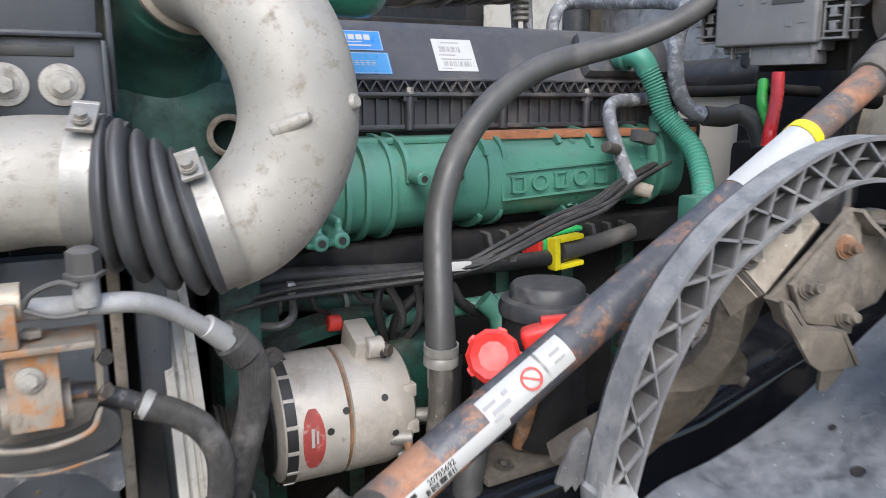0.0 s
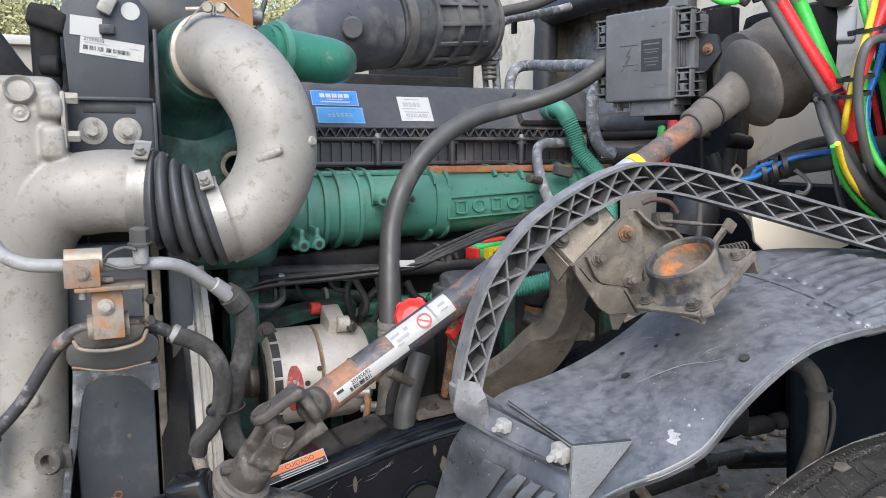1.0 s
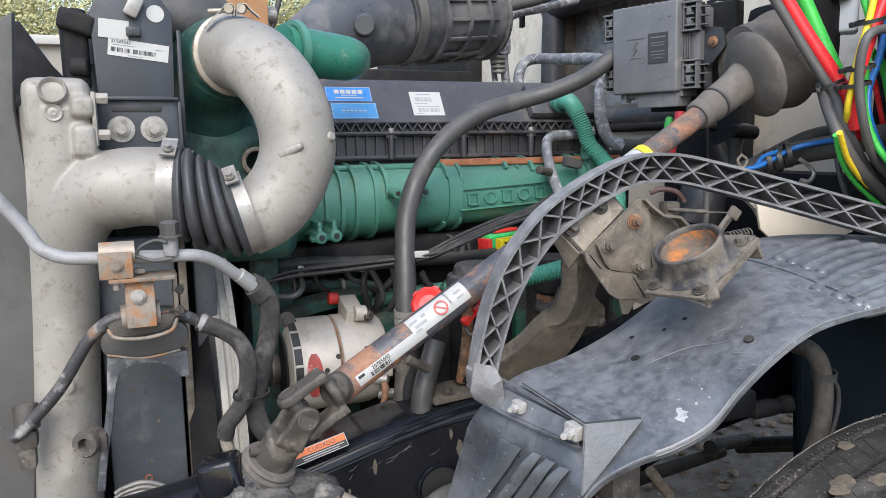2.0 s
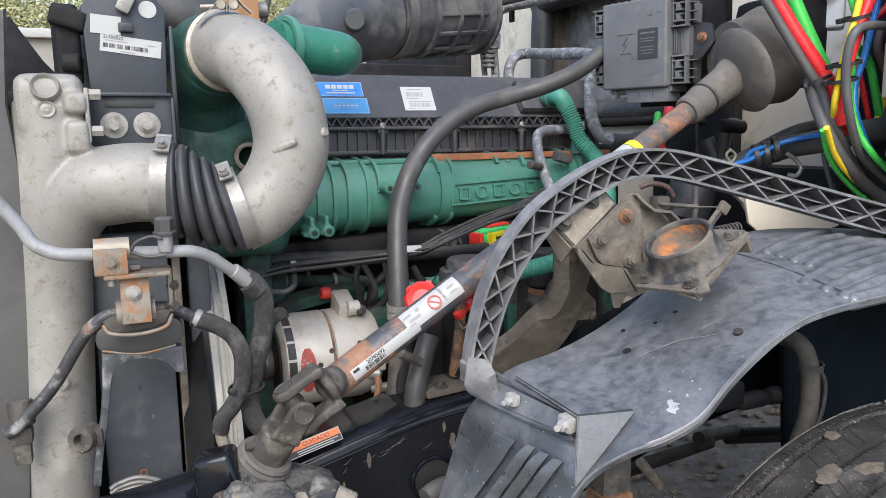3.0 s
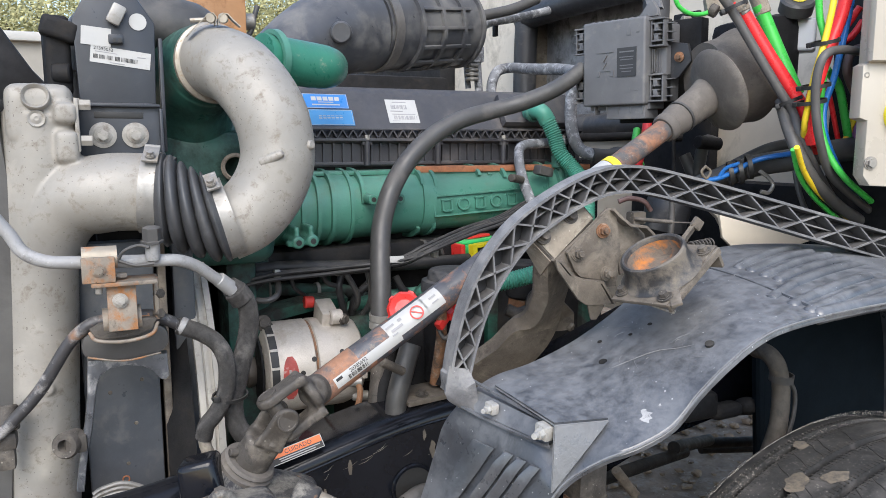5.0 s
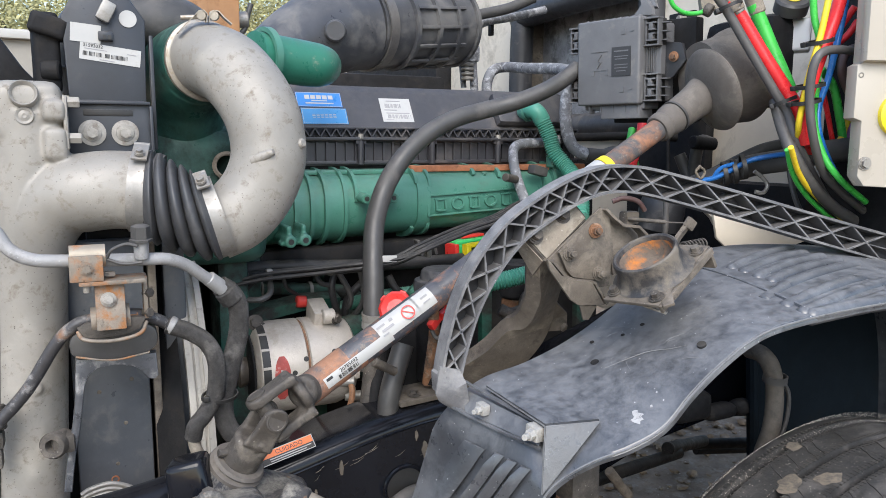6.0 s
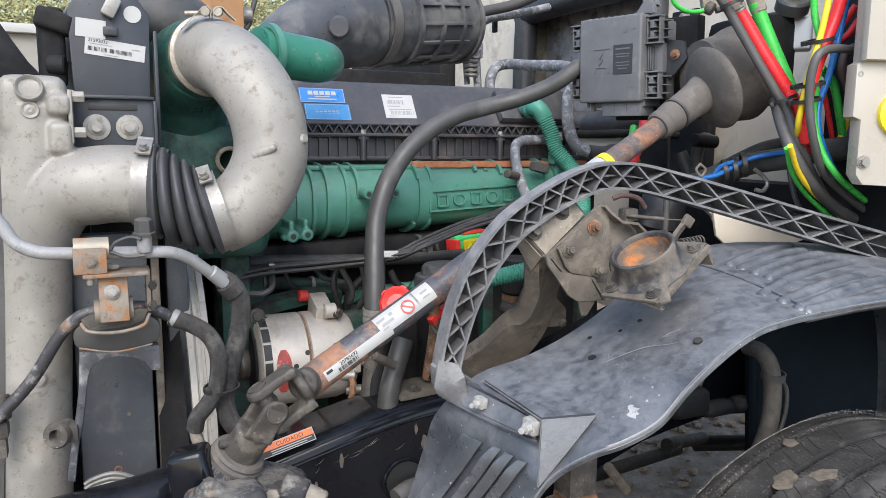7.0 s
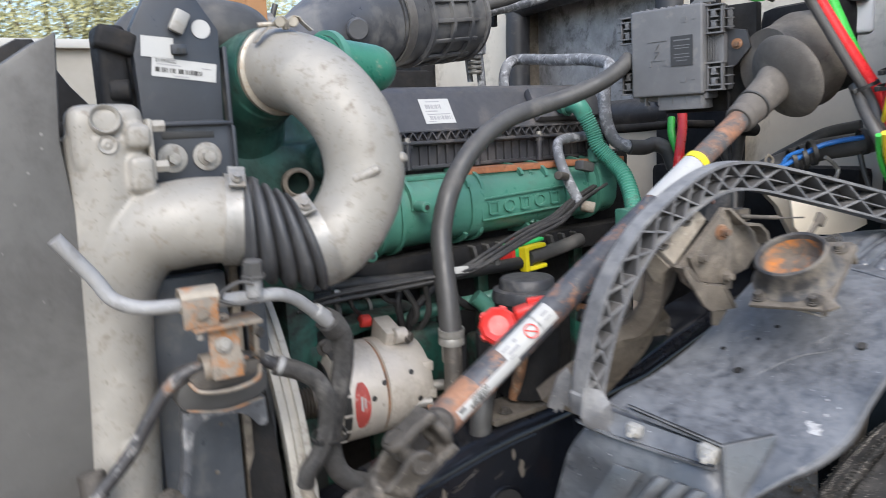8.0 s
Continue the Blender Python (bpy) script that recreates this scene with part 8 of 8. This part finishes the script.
# ---- fuse box ----
fb = thing("fuse_box", (0.90, 0.80, 1.5), "dark grey plastic fuse box with latches and a warning plate", "fuse box")
FUSEM = mat("dusty grey moulded plastic", (0.125, 0.126, 0.131), 0.5, 0, 0.12, 16, 0.12, 600, (0.19, 0.187, 0.18), 0.40, 18, dirt2=(0.20, 0.19, 0.175), d2amt=0.24, d2scale=60)
FX = Vector((0.31, -0.95, 0)).normalized()
fm = basis((0.884, 0.784, 1.616), FX, (-0.04, 0.0, 1)) @ Matrix.Diagonal((1.08, 1, 1, 1))
bm = B()
box(bm, fm @ pose(0, 0.026, 0), (0.134, 0.052, 0.166), 0.005, 3)
lid = part("lid", bm, FUSEM, fb)
bm = B()
box(bm, fm @ pose(0.012, 0.055, -0.004), (0.165, 0.05, 0.150), 0.006)
box(bm, fm @ pose(0.022, 0.035, -0.096), (0.085, 0.05, 0.030), 0.004, 2, 0.95)
box(bm, fm @ pose(0.004, 0.045, -0.085), (0.13, 0.055, 0.016), 0.004)
part("tray", bm, FUSEM, fb)
for k in range(5):
    part("tray_rib", box(B(), fm @ pose(-0.045 + 0.026 * k, 0.018, -0.091), (0.002, 0.018, 0.018)), FUSEM, fb)
for x, z in ((0.074, 0.052), (0.074, -0.052), (-0.073, 0.050), (-0.073, -0.050)):
    sg = 1 if x > 0 else -1
    part("latch_recess", box(B(), fm @ pose(x + 0.006 * sg, 0.036, z), (0.030, 0.020, 0.050), 0.001), INK, fb)
    bm = B()
    for dx in (-0.004, 0.020):
        box(bm, fm @ pose(x + dx * sg, 0.024, z), (0.003, 0.016, 0.052), 0.0008)
    for dz, w in ((0.025, 0.030), (0.016, 0.020), (0.004, 0.012), (-0.004, 0.012), (-0.016, 0.020), (-0.025, 0.030)):
        box(bm, fm @ pose(x + 0.008 * sg, 0.022, z + dz), (w, 0.018, 0.003), 0.0006)
    box(bm, fm @ pose(x + 0.007 * sg, 0.019, z + 0.010), (0.008, 0.012, 0.010), 0.001)
    box(bm, fm @ pose(x + 0.007 * sg, 0.019, z - 0.010), (0.008, 0.012, 0.010), 0.001)
    for j in range(3):
        box(bm, fm @ pose(x + 0.027 * sg, 0.034, z - 0.016 + 0.016 * j), (0.014, 0.014, 0.002))
    part("latch", bm, FUSEM, fb)
for k in range(7):
    part("edge_rib", box(B(), fm @ pose(0.070 + 0.0035 * k, 0.028 + 0.002 * k, 0.0), (0.0014, 0.014, 0.048 - 0.003 * (k % 2)), 0.0004), FUSEM, fb)
for k in range(9):
    part("rim_tooth", box(B(), fm @ pose(-0.056 + 0.014 * k, 0.030, 0.084), (0.005, 0.026, 0.005), 0.001), FUSEM, fb)
bm = B()
plate(bm, fm @ pose(0.066, 0.03, 0.084), [(-0.03, 0), (0.012, 0), (0.010, 0.014), (0.0, 0.028), (-0.010, 0.024), (-0.02, 0.010)], 0.012, 0.002)
part("top_ear", bm, FUSEM, fb)
bm = B()
plate(bm, fm @ pose(0.106, 0.05, 0.0), [(-0.02, -0.04), (0.004, -0.034), (0.028, -0.004), (0.020, 0.028), (-0.02, 0.036)], 0.010, 0.002)
part("side_ear", bm, BLACKP, fb)
bm = B()
hexbolt(bm, fm @ Vector((0.112, 0.043, 0.004)), fm.to_3x3() @ Vector((0, -1, 0)), 0.0055, 0.005, 1.8)
part("rusty_bolt", bm, RUSTM, fb)
pl = fm @ pose(0.030, -0.0008, 0.0)
wplate = part("warning_plate", flat(B(), pl, 0.040, 0.056, 0.0012), mat("dark plate", (0.035, 0.035, 0.037), 0.5, 0, 0.1, 30), fb, smooth=False)
bars("plate_print", pl @ pose(0, -0.0008, 0), [(0, 0.020, 0.030, 0.0025), (0, 0.010, 0.030, 0.0016), (0, 0.005, 0.026, 0.0016), (0, -0.006, 0.028, 0.0016), (0, -0.012, 0.028, 0.0016), (0, -0.018, 0.020, 0.0016)], FUSEM, wplate)
sy = fm @ pose(-0.016, -0.0004, 0.0)
bars("raised_symbol", sy, [(0, 0.022, 0.036, 0.0015), (0.0, -0.014, 0.036, 0.0015), (-0.015, -0.020, 0.006, 0.010), (0.015, -0.020, 0.006, 0.010)], FUSEM, lid, 0.0022)
bm = B()
strip(bm, [sy @ Vector((0.004, -0.001, 0.016)), sy @ Vector((-0.004, -0.001, 0.004)), sy @ Vector((0.003, -0.001, 0.002)), sy @ Vector((-0.005, -0.001, -0.010))], 0.002, 0.0015, fm.to_3x3() @ Vector((0, 1, 0)))
part("raised_bolt_sign", bm, FUSEM, lid)
bars("raised_mark", fm, [(0.034, 0.056, 0.008, 0.010), (0.052, 0.056, 0.006, 0.002), (0.032, -0.054, 0.008, 0.010), (0.050, -0.054, 0.006, 0.002)], FUSEM, lid, 0.0022)
bk = thing("fuse_box_carrier", (0.97, 0.86, 1.45), "black steel carrier plate behind the fuse box", "carrier")
part("plate", box(B(), fm @ pose(0.045, 0.105, -0.02), (0.17, 0.03, 0.20), 0.004), DARK, bk)
part("rod", rod(B(), (0.9772, 0.7200, 1.6657), (0.9992, 0.7200, 1.3435), 0.004), DARK, bk)
part("upper_strap", strip(B(), [fm @ Vector((0.06, 0.05, 0.10)), fm @ Vector((0.045, 0.06, 0.13)), fm @ Vector((0.06, 0.08, 0.20))], 0.03, 0.01, fm.to_3x3() @ Vector((1, 0, 0))), LATTP, bk)
rs = thing("rusty_stay", (1.0973, 0.8000, 1.6620), "rusty stay and black plug beside the fuse box", "stay")
part("stay", tube(B(), [(1.0849, 0.8200, 1.6552), (1.1160, 0.8200, 1.6629), (1.1748, 0.8400, 1.6733)], 0.009, 10, 6), RUSTM, rs)
part("plug", box(B(), (1.2009, 0.9000, 1.6889), (0.05, 0.03, 0.03), 0.006), RUBBER, rs)
part("box", box(B(), (1.2421, 0.9500, 1.6050), (0.09, 0.05, 0.16), 0.01), DARK, rs)

# ---- refrigerant lines on the cab wall ----
rl = thing("cab_wall_line", (1.0972, 1.6752, 1.7760), "dusty refrigerant lines with a threaded coupling on the cab wall", "pipe")
part("line", tube(B(), [(1.0600, 1.6752, 1.6104), (1.0520, 1.6752, 1.7318), (1.0628, 1.6752, 1.8012), (1.0963, 1.6752, 1.8310), (1.1883, 1.6752, 1.8516), (1.3586, 1.6752, 1.8967), (1.4991, 1.6534, 1.9410)], 0.013, 12, 8), LAGG, rl)
part("line", tube(B(), [(1.0327, 1.6970, 1.6283), (1.0232, 1.6970, 1.7324), (1.0302, 1.6970, 1.8017), (1.0138, 1.6970, 1.8347), (1.0373, 1.6970, 1.8621)], 0.009, 10, 8), LAGG, rl)
for k in range(4):
    o = Vector((1.0290, 1.6643, 1.6917)) + Vector((0, 0, -0.014 * k))
    part("thread_ring", rod(B(), o, o + Vector((0, 0, 0.010)), 0.021), ALU, rl)
part("coupling", box(B(), (1.0439, 1.6752, 1.7314), (0.05, 0.04, 0.05), 0.008), LAGG, rl)
part("black_hose", tube(B(), [(0.9568, 1.6207, 1.8102), (1.0370, 1.6207, 1.8393), (1.1455, 1.6207, 1.8679), (1.2368, 1.6207, 1.9060)], 0.016, 12, 6), RUBBER, rl)
part("hanger", box(B(), (1.1290, 1.6970, 1.8189), (0.012, 0.02, 0.05), 0.003), DARK, rl)
# Added panels standing in for the darkness beyond the duct and valve cover.
dk = thing("tunnel_dark_fill", (1.3, 2.6, 1.0), "black panels added to darken the view past the engine", "panel")
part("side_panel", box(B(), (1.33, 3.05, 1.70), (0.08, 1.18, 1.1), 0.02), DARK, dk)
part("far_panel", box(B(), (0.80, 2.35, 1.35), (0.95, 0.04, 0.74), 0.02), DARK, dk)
wb = thing("wall_bracket", (1.33, 1.08, 1.76), "small black bracket bolted to the cream cab wall", "bracket")
part("plate", box(B(), (1.345, 1.075, 1.765), (0.012, 0.09, 0.05), 0.004), DARK, wb)
part("stud", rod(B(), (1.34, 1.06, 1.77), (1.315, 1.06, 1.77), 0.008), STEEL, wb)

# ---- air lines and wiring at the cab corner ----
def line(name, pts, r, material, label, group="coloured air lines", seg=14):
    ob = thing(name, pts[0], label, "air line", group)
    part("tube", tube(B(), pts, r, seg, 8), material, ob)
    return ob


ob = line("red_air_line", [(0.9398, 0.5331, 1.6972), (0.9601, 0.5228, 1.6712), (0.9909, 0.5021, 1.6125), (1.0277, 0.4762, 1.5458), (1.0402, 0.4607, 1.5121), (1.0609, 0.4607, 1.4769), (1.0977, 0.4762, 1.4476)], 0.0122, REDL, "thick red air brake line, tied to a grey cable")
part("fitting", rod(B(), (0.9380, 0.5331, 1.7175), (0.9536, 0.5249, 1.6803), 0.0140), DUSTYL, ob)
part("collar", rod(B(), (0.9498, 0.5269, 1.6878), (0.9570, 0.5228, 1.6766), 0.0118), ALU, ob)
ob = line("green_air_line", [(1.0162, 0.5487, 1.7012), (1.0280, 0.5435, 1.6772), (1.0432, 0.5280, 1.6277), (1.0565, 0.5124, 1.5830), (1.0665, 0.4969, 1.5433)], 0.0118, GRNL, "thick green air brake line with a grey fitting")
part("fitting", rod(B(), (1.0098, 0.5538, 1.7275), (1.0267, 0.5456, 1.6852), 0.0140), DUSTYL, ob)
line("grey_cable", [(0.9033, 0.5228, 1.7016), (0.9256, 0.5176, 1.6752), (0.9615, 0.4969, 1.6103), (0.9947, 0.4762, 1.5494), (1.0130, 0.4607, 1.5115), (1.0150, 0.4400, 1.4641), (1.0602, 0.4400, 1.4066), (1.1425, 0.4607, 1.3489), (1.2799, 0.4917, 1.2767)], 0.0078, GRYL, "grey sheathed cable tied along the red line")
line("grey_cable", [(1.0139, 0.4866, 1.5315), (1.0065, 0.4607, 1.4829), (1.0079, 0.4348, 1.4358), (1.0545, 0.4348, 1.3876), (1.1371, 0.4503, 1.3449), (1.2159, 0.4607, 1.3132), (1.3592, 0.4917, 1.2502)], 0.0105, GRYL, "thick grey sheathed cable bending down")
line("green_hose_loop", [(0.9019, 0.6366, 1.7221), (0.9151, 0.6366, 1.7035), (0.9426, 0.6366, 1.6937), (0.9766, 0.6366, 1.6963), (1.0062, 0.6366, 1.7088)], 0.0042, GRNL, "thin green air line looped to a fitting")
ob = thing("brass_fitting", (1.0101, 0.6366, 1.7143), "dusty metal air fitting with a lever", "fitting")
part("body", box(B(), basis((1.0056, 0.6366, 1.7168), (0.8, -0.5, 0.2)), (0.045, 0.025, 0.03), 0.006), DUSTYL, ob)
part("nut", rod(B(), (0.9898, 0.6366, 1.7055), (0.9968, 0.6263, 1.6984), 0.012), FORGED, ob)
line("red_air_line", [(1.0455, 0.3986, 1.6937), (1.0407, 0.4038, 1.6589), (1.0283, 0.4089, 1.6187), (1.0142, 0.4141, 1.5691), (1.0059, 0.4193, 1.5238), (1.0092, 0.4245, 1.4919), (1.0260, 0.4296, 1.4595)], 0.0105, REDL, "red air line in a tied bundle")
line("yellow_air_line", [(1.0101, 0.3934, 1.6897), (1.0068, 0.3944, 1.6637), (1.0017, 0.3986, 1.6204), (0.9909, 0.4038, 1.5674), (0.9914, 0.4141, 1.5141), (0.9996, 0.4245, 1.4825), (1.0372, 0.4503, 1.4518), (1.0585, 0.4503, 1.4111)], 0.0052, YELL, "yellow air line in a tied bundle")
line("green_air_line", [(0.9997, 0.4141, 1.6922), (1.0063, 0.4141, 1.6577), (1.0141, 0.4089, 1.6268), (1.0269, 0.4141, 1.5968), (1.0294, 0.4193, 1.5520), (1.0356, 0.4245, 1.4970), (1.0431, 0.4089, 1.4411), (1.0695, 0.3934, 1.3992), (1.1756, 0.4193, 1.3563)], 0.0055, GRNL, "green air line in a tied bundle")
line("blue_air_line", [(1.0792, 0.4141, 1.6991), (1.0782, 0.4193, 1.6547), (1.0674, 0.4193, 1.6086), (1.0620, 0.4245, 1.5627), (1.0508, 0.4296, 1.5162), (1.0461, 0.4193, 1.4691), (1.0879, 0.4193, 1.4120), (1.1640, 0.4400, 1.3753), (1.3008, 0.4710, 1.3272)], 0.0055, BLUL, "blue air line in a tied bundle")
line("green_air_line", [(1.0745, 0.4503, 1.5838), (1.1239, 0.4607, 1.5580), (1.1446, 0.4607, 1.5096), (1.1614, 0.4607, 1.4602), (1.1599, 0.4607, 1.4480)], 0.0072, GRNL, "green air line in a tied bundle")
line("red_air_line", [(1.1507, 0.4503, 1.6924), (1.1463, 0.4710, 1.6616), (1.1205, 0.4710, 1.6359)], 0.006, REDL, "red air line crossing behind the bundle")
line("red_air_line", [(1.1612, 0.4503, 1.6695), (1.1494, 0.4607, 1.6442), (1.1155, 0.4607, 1.6249)], 0.006, REDL, "red air line crossing behind the bundle")
line("red_air_line", [(1.1084, 0.4710, 1.5580), (1.1288, 0.4710, 1.5095), (1.1527, 0.4710, 1.4478)], 0.0045, REDL, "thin red wire behind the bundle")
line("yellow_air_line", [(1.1788, 0.4503, 1.5397), (1.1743, 0.4607, 1.5103), (1.1571, 0.4607, 1.4701), (1.1450, 0.4607, 1.4480)], 0.006, YELL, "yellow wire behind the bundle")
line("purple_cable", [(1.1851, 0.4503, 1.5152), (1.1681, 0.4503, 1.4851), (1.1704, 0.4607, 1.4602)], 0.006, PURL, "purple wire behind the bundle")
line("brown_cable", [(1.1532, 0.4296, 1.6238), (1.1254, 0.4400, 1.6139), (1.1147, 0.4400, 1.5849), (1.1299, 0.4400, 1.5569), (1.1642, 0.4400, 1.5194)], 0.0075, BRNL, "brown cable looping behind the bundle")
line("black_cable", [(1.0978, 0.3882, 1.6054), (1.0295, 0.3882, 1.6069), (0.9913, 0.3882, 1.5969), (0.9834, 0.3934, 1.5663), (0.9897, 0.3986, 1.5226), (1.0039, 0.3986, 1.4686), (1.0531, 0.4141, 1.4125), (1.1283, 0.4296, 1.3718), (1.2477, 0.4503, 1.3203), (1.3941, 0.4814, 1.2610)], 0.007, GRYL, "black sheathed cable looping round the bundle")
line("green_air_line", [(0.9708, 0.4193, 1.4483), (1.0070, 0.4348, 1.4075), (1.0618, 0.4503, 1.3699), (1.1364, 0.4659, 1.3322), (1.2723, 0.4917, 1.2715)], 0.0046, GRNL, "green air line below the loom")
line("yellow_air_line", [(0.9598, 0.4038, 1.4521), (1.0093, 0.4245, 1.4079), (1.0700, 0.4400, 1.3704), (1.1630, 0.4607, 1.3297), (1.3064, 0.4917, 1.2642)], 0.0046, YELL, "yellow air line below the loom")
for p, d, r, sx in (((1.0122, 0.4069, 1.6202), (-0.25, 0, 1), 0.021, 1.0), ((1.0057, 0.4141, 1.5507), (-0.2, 0, 1), 0.022, 1.0), ((1.0032, 0.4172, 1.5255), (-0.2, 0, 1), 0.022, 1.0), ((1.0129, 0.4690, 1.5278), (0.3, -0.3, -1), 0.021, 1.15), ((0.9302, 0.5228, 1.6856), (0.35, -0.25, -1), 0.022, 1.2)):
    ct = thing("cable_tie", p, "black cable tie round the air lines", "cable tie", "cable ties")
    part("loop", ring(B(), along(p, d) @ Matrix.Diagonal((sx, 1, 1, 1)), r, 0.006, 0.0018, 28), INK, ct)
    part("lock", box(B(), along(p, d) @ pose(-r * 0.6, -r * 0.9, 0), (0.009, 0.009, 0.008), 0.0015), INK, ct)

lo = thing("cab_loom", (1.1103, 0.5538, 1.4289), "thick taped wiring loom with a blue wire and clips", "wiring")
part("sheath", tube(B(), [(1.0249, 0.6987, 1.3672), (1.0650, 0.6573, 1.3914), (1.1002, 0.6056, 1.4152), (1.1120, 0.5331, 1.4281), (1.1138, 0.4814, 1.4396), (1.1610, 0.4503, 1.4482)], 0.021, 18, 8), RUBBER, lo)
part("sheath", tube(B(), [(1.0740, 0.7194, 1.3790), (1.1041, 0.6677, 1.4132), (1.1376, 0.6159, 1.4457), (1.1559, 0.5538, 1.4594)], 0.012, 14, 8), RUBBER, lo)
part("blue_wire", tube(B(), [(0.9950, 0.6573, 1.3836), (1.0220, 0.6263, 1.3912), (1.0405, 0.6056, 1.4050), (1.0622, 0.5797, 1.4249), (1.0838, 0.5538, 1.4340), (1.0944, 0.5073, 1.4411)], 0.005, 10, 8), BLUL, lo)
part("wire", tube(B(), [(1.0220, 0.6263, 1.3912), (1.0289, 0.6159, 1.4101), (1.0429, 0.5952, 1.4203)], 0.004, 8, 6), BLUL, lo)
for p in ((1.0467, 0.6211, 1.3999), (1.0612, 0.5901, 1.4139), (1.0551, 0.6056, 1.4048), (1.0913, 0.5124, 1.4328)):
    part("clip", ring(B(), along(p, (0.75, -0.6, 0.2)), 0.021, 0.008, 0.003, 24), INK, lo)
part("hook", tube(B(), [(1.0616, 0.5642, 1.4064), (1.0790, 0.5590, 1.3938), (1.0862, 0.5538, 1.3802), (1.0759, 0.5538, 1.3666), (1.0610, 0.5590, 1.3687)], 0.004, 8, 6), ALU, lo)
part("white_bow", tube(B(), [(0.9958, 0.6366, 1.4149), (1.0110, 0.6366, 1.4040), (1.0004, 0.6366, 1.3910), (0.9880, 0.6366, 1.4042), (0.9986, 0.6366, 1.4149)], 0.0025, 8, 6), DUSTYL, lo)
part("drop_cable", tube(B(), [(1.1122, 0.5331, 1.4260), (1.1116, 0.5228, 1.3868), (1.1146, 0.5124, 1.3539), (1.1232, 0.5021, 1.3251)], 0.005, 8, 6), RUBBER, lo)

rv = thing("reservoir", (1.1310, 0.5435, 1.6463), "cloudy white fluid reservoir with a black cap", "reservoir")
part("tank", box(B(), basis((1.1467, 0.5694, 1.6567), (0.6, -0.8, 0)), (0.060, 0.05, 0.060), 0.008, 3), CLEAR, rv)
part("cap", lathe(B(), along((1.1208, 0.5590, 1.6983), (-0.3, -0.5, 0.8)), [(0, 0.030), (0.020, 0.030), (0.024, 0.026), (0.024, 0)], 28), RUBBER, rv)
part("cap_mark", lathe(B(), along(Vector((1.1208, 0.5590, 1.6983)) + Vector((-0.3, -0.5, 0.8)) * 0.0258, (-0.3, -0.5, 0.8)), [(0, 0.009), (0.0006, 0.009), (0.0006, 0.013), (0, 0.013)], 24), YELC, rv)
# Added to cover the pale wall low down, where it lies in darkness.
tagged(part("lower_dark_panel", box(B(), (1.32, 0.92, 1.17), (0.06, 0.58, 0.40), 0.02), DARK), "black panel added to darken the cab foot", "panel")
# Stands in for the shade between the air lines and the cab wall.
tagged(part("dark_cavity_panel", box(B(), (1.22, 0.36, 1.50), (0.03, 0.36, 0.50), 0.01), DARK), "dark panel added for the shade behind the air lines", "panel")
# Added panel that keeps the wall behind the brace as dark as the bay.
tagged(part("firewall_dark_fill", box(B(), (1.335, 1.085, 1.30), (0.03, 0.27, 0.60), 0.01), DARK), "black panel added to darken part of the cab wall", "panel")
# Added to fill the dark beside the boot; its top is the black lump.
tagged(part("boot_plate", box(B(), (1.105, 0.635, 1.61), (0.07, 0.17, 0.17), 0.025), DARK), "black plate added for the dark area behind the steering boot", "plate")
wc = thing("cream_bracket", (1.2281, 0.7756, 1.2128), "cream painted sheet bracket at the cab foot", "bracket")
bm = B()
slab(bm, [(1.0222, 0.6623, 1.3359), (1.0586, 0.6623, 1.3088), (1.0826, 0.6623, 1.2768), (1.1104, 0.6623, 1.2405), (1.1284, 0.6623, 1.2489), (1.1912, 0.6623, 1.2288), (1.2023, 0.6623, 1.2498), (1.3088, 0.6623, 1.2320), (1.3200, 0.6623, 1.2561), (1.2421, 0.6623, 1.2816), (1.1857, 0.6623, 1.3195)], 0.012, 0.003)
part("sheet", bm, CREAM, wc)
bm = B()
tube(bm, [(1.0964, 0.6499, 1.2546), (1.1630, 0.6499, 1.2463), (1.1873, 0.6499, 1.2617), (1.2986, 0.6499, 1.2514)], 0.003, 8, 4)
part("fold", bm, CREAM, wc)
th = thing("torn_plastic_strip", (0.452, 0.607, 1.05), "torn grey plastic strip behind the brace", "strip")
bm = B()
plate(bm, basis((0.4228, 0.5600, 1.1094), (0.85, -0.2, 0.5)), [(-0.034, -0.012), (-0.028, -0.020), (-0.030, -0.026), (-0.020, -0.024), (-0.021, -0.032), (-0.010, -0.026), (-0.009, -0.034), (0.002, -0.026), (0.020, 0.004), (0.022, 0.020), (0.004, 0.018), (-0.016, 0.004)], 0.006, 0.001)
part("sheet", bm, LATTP, th)
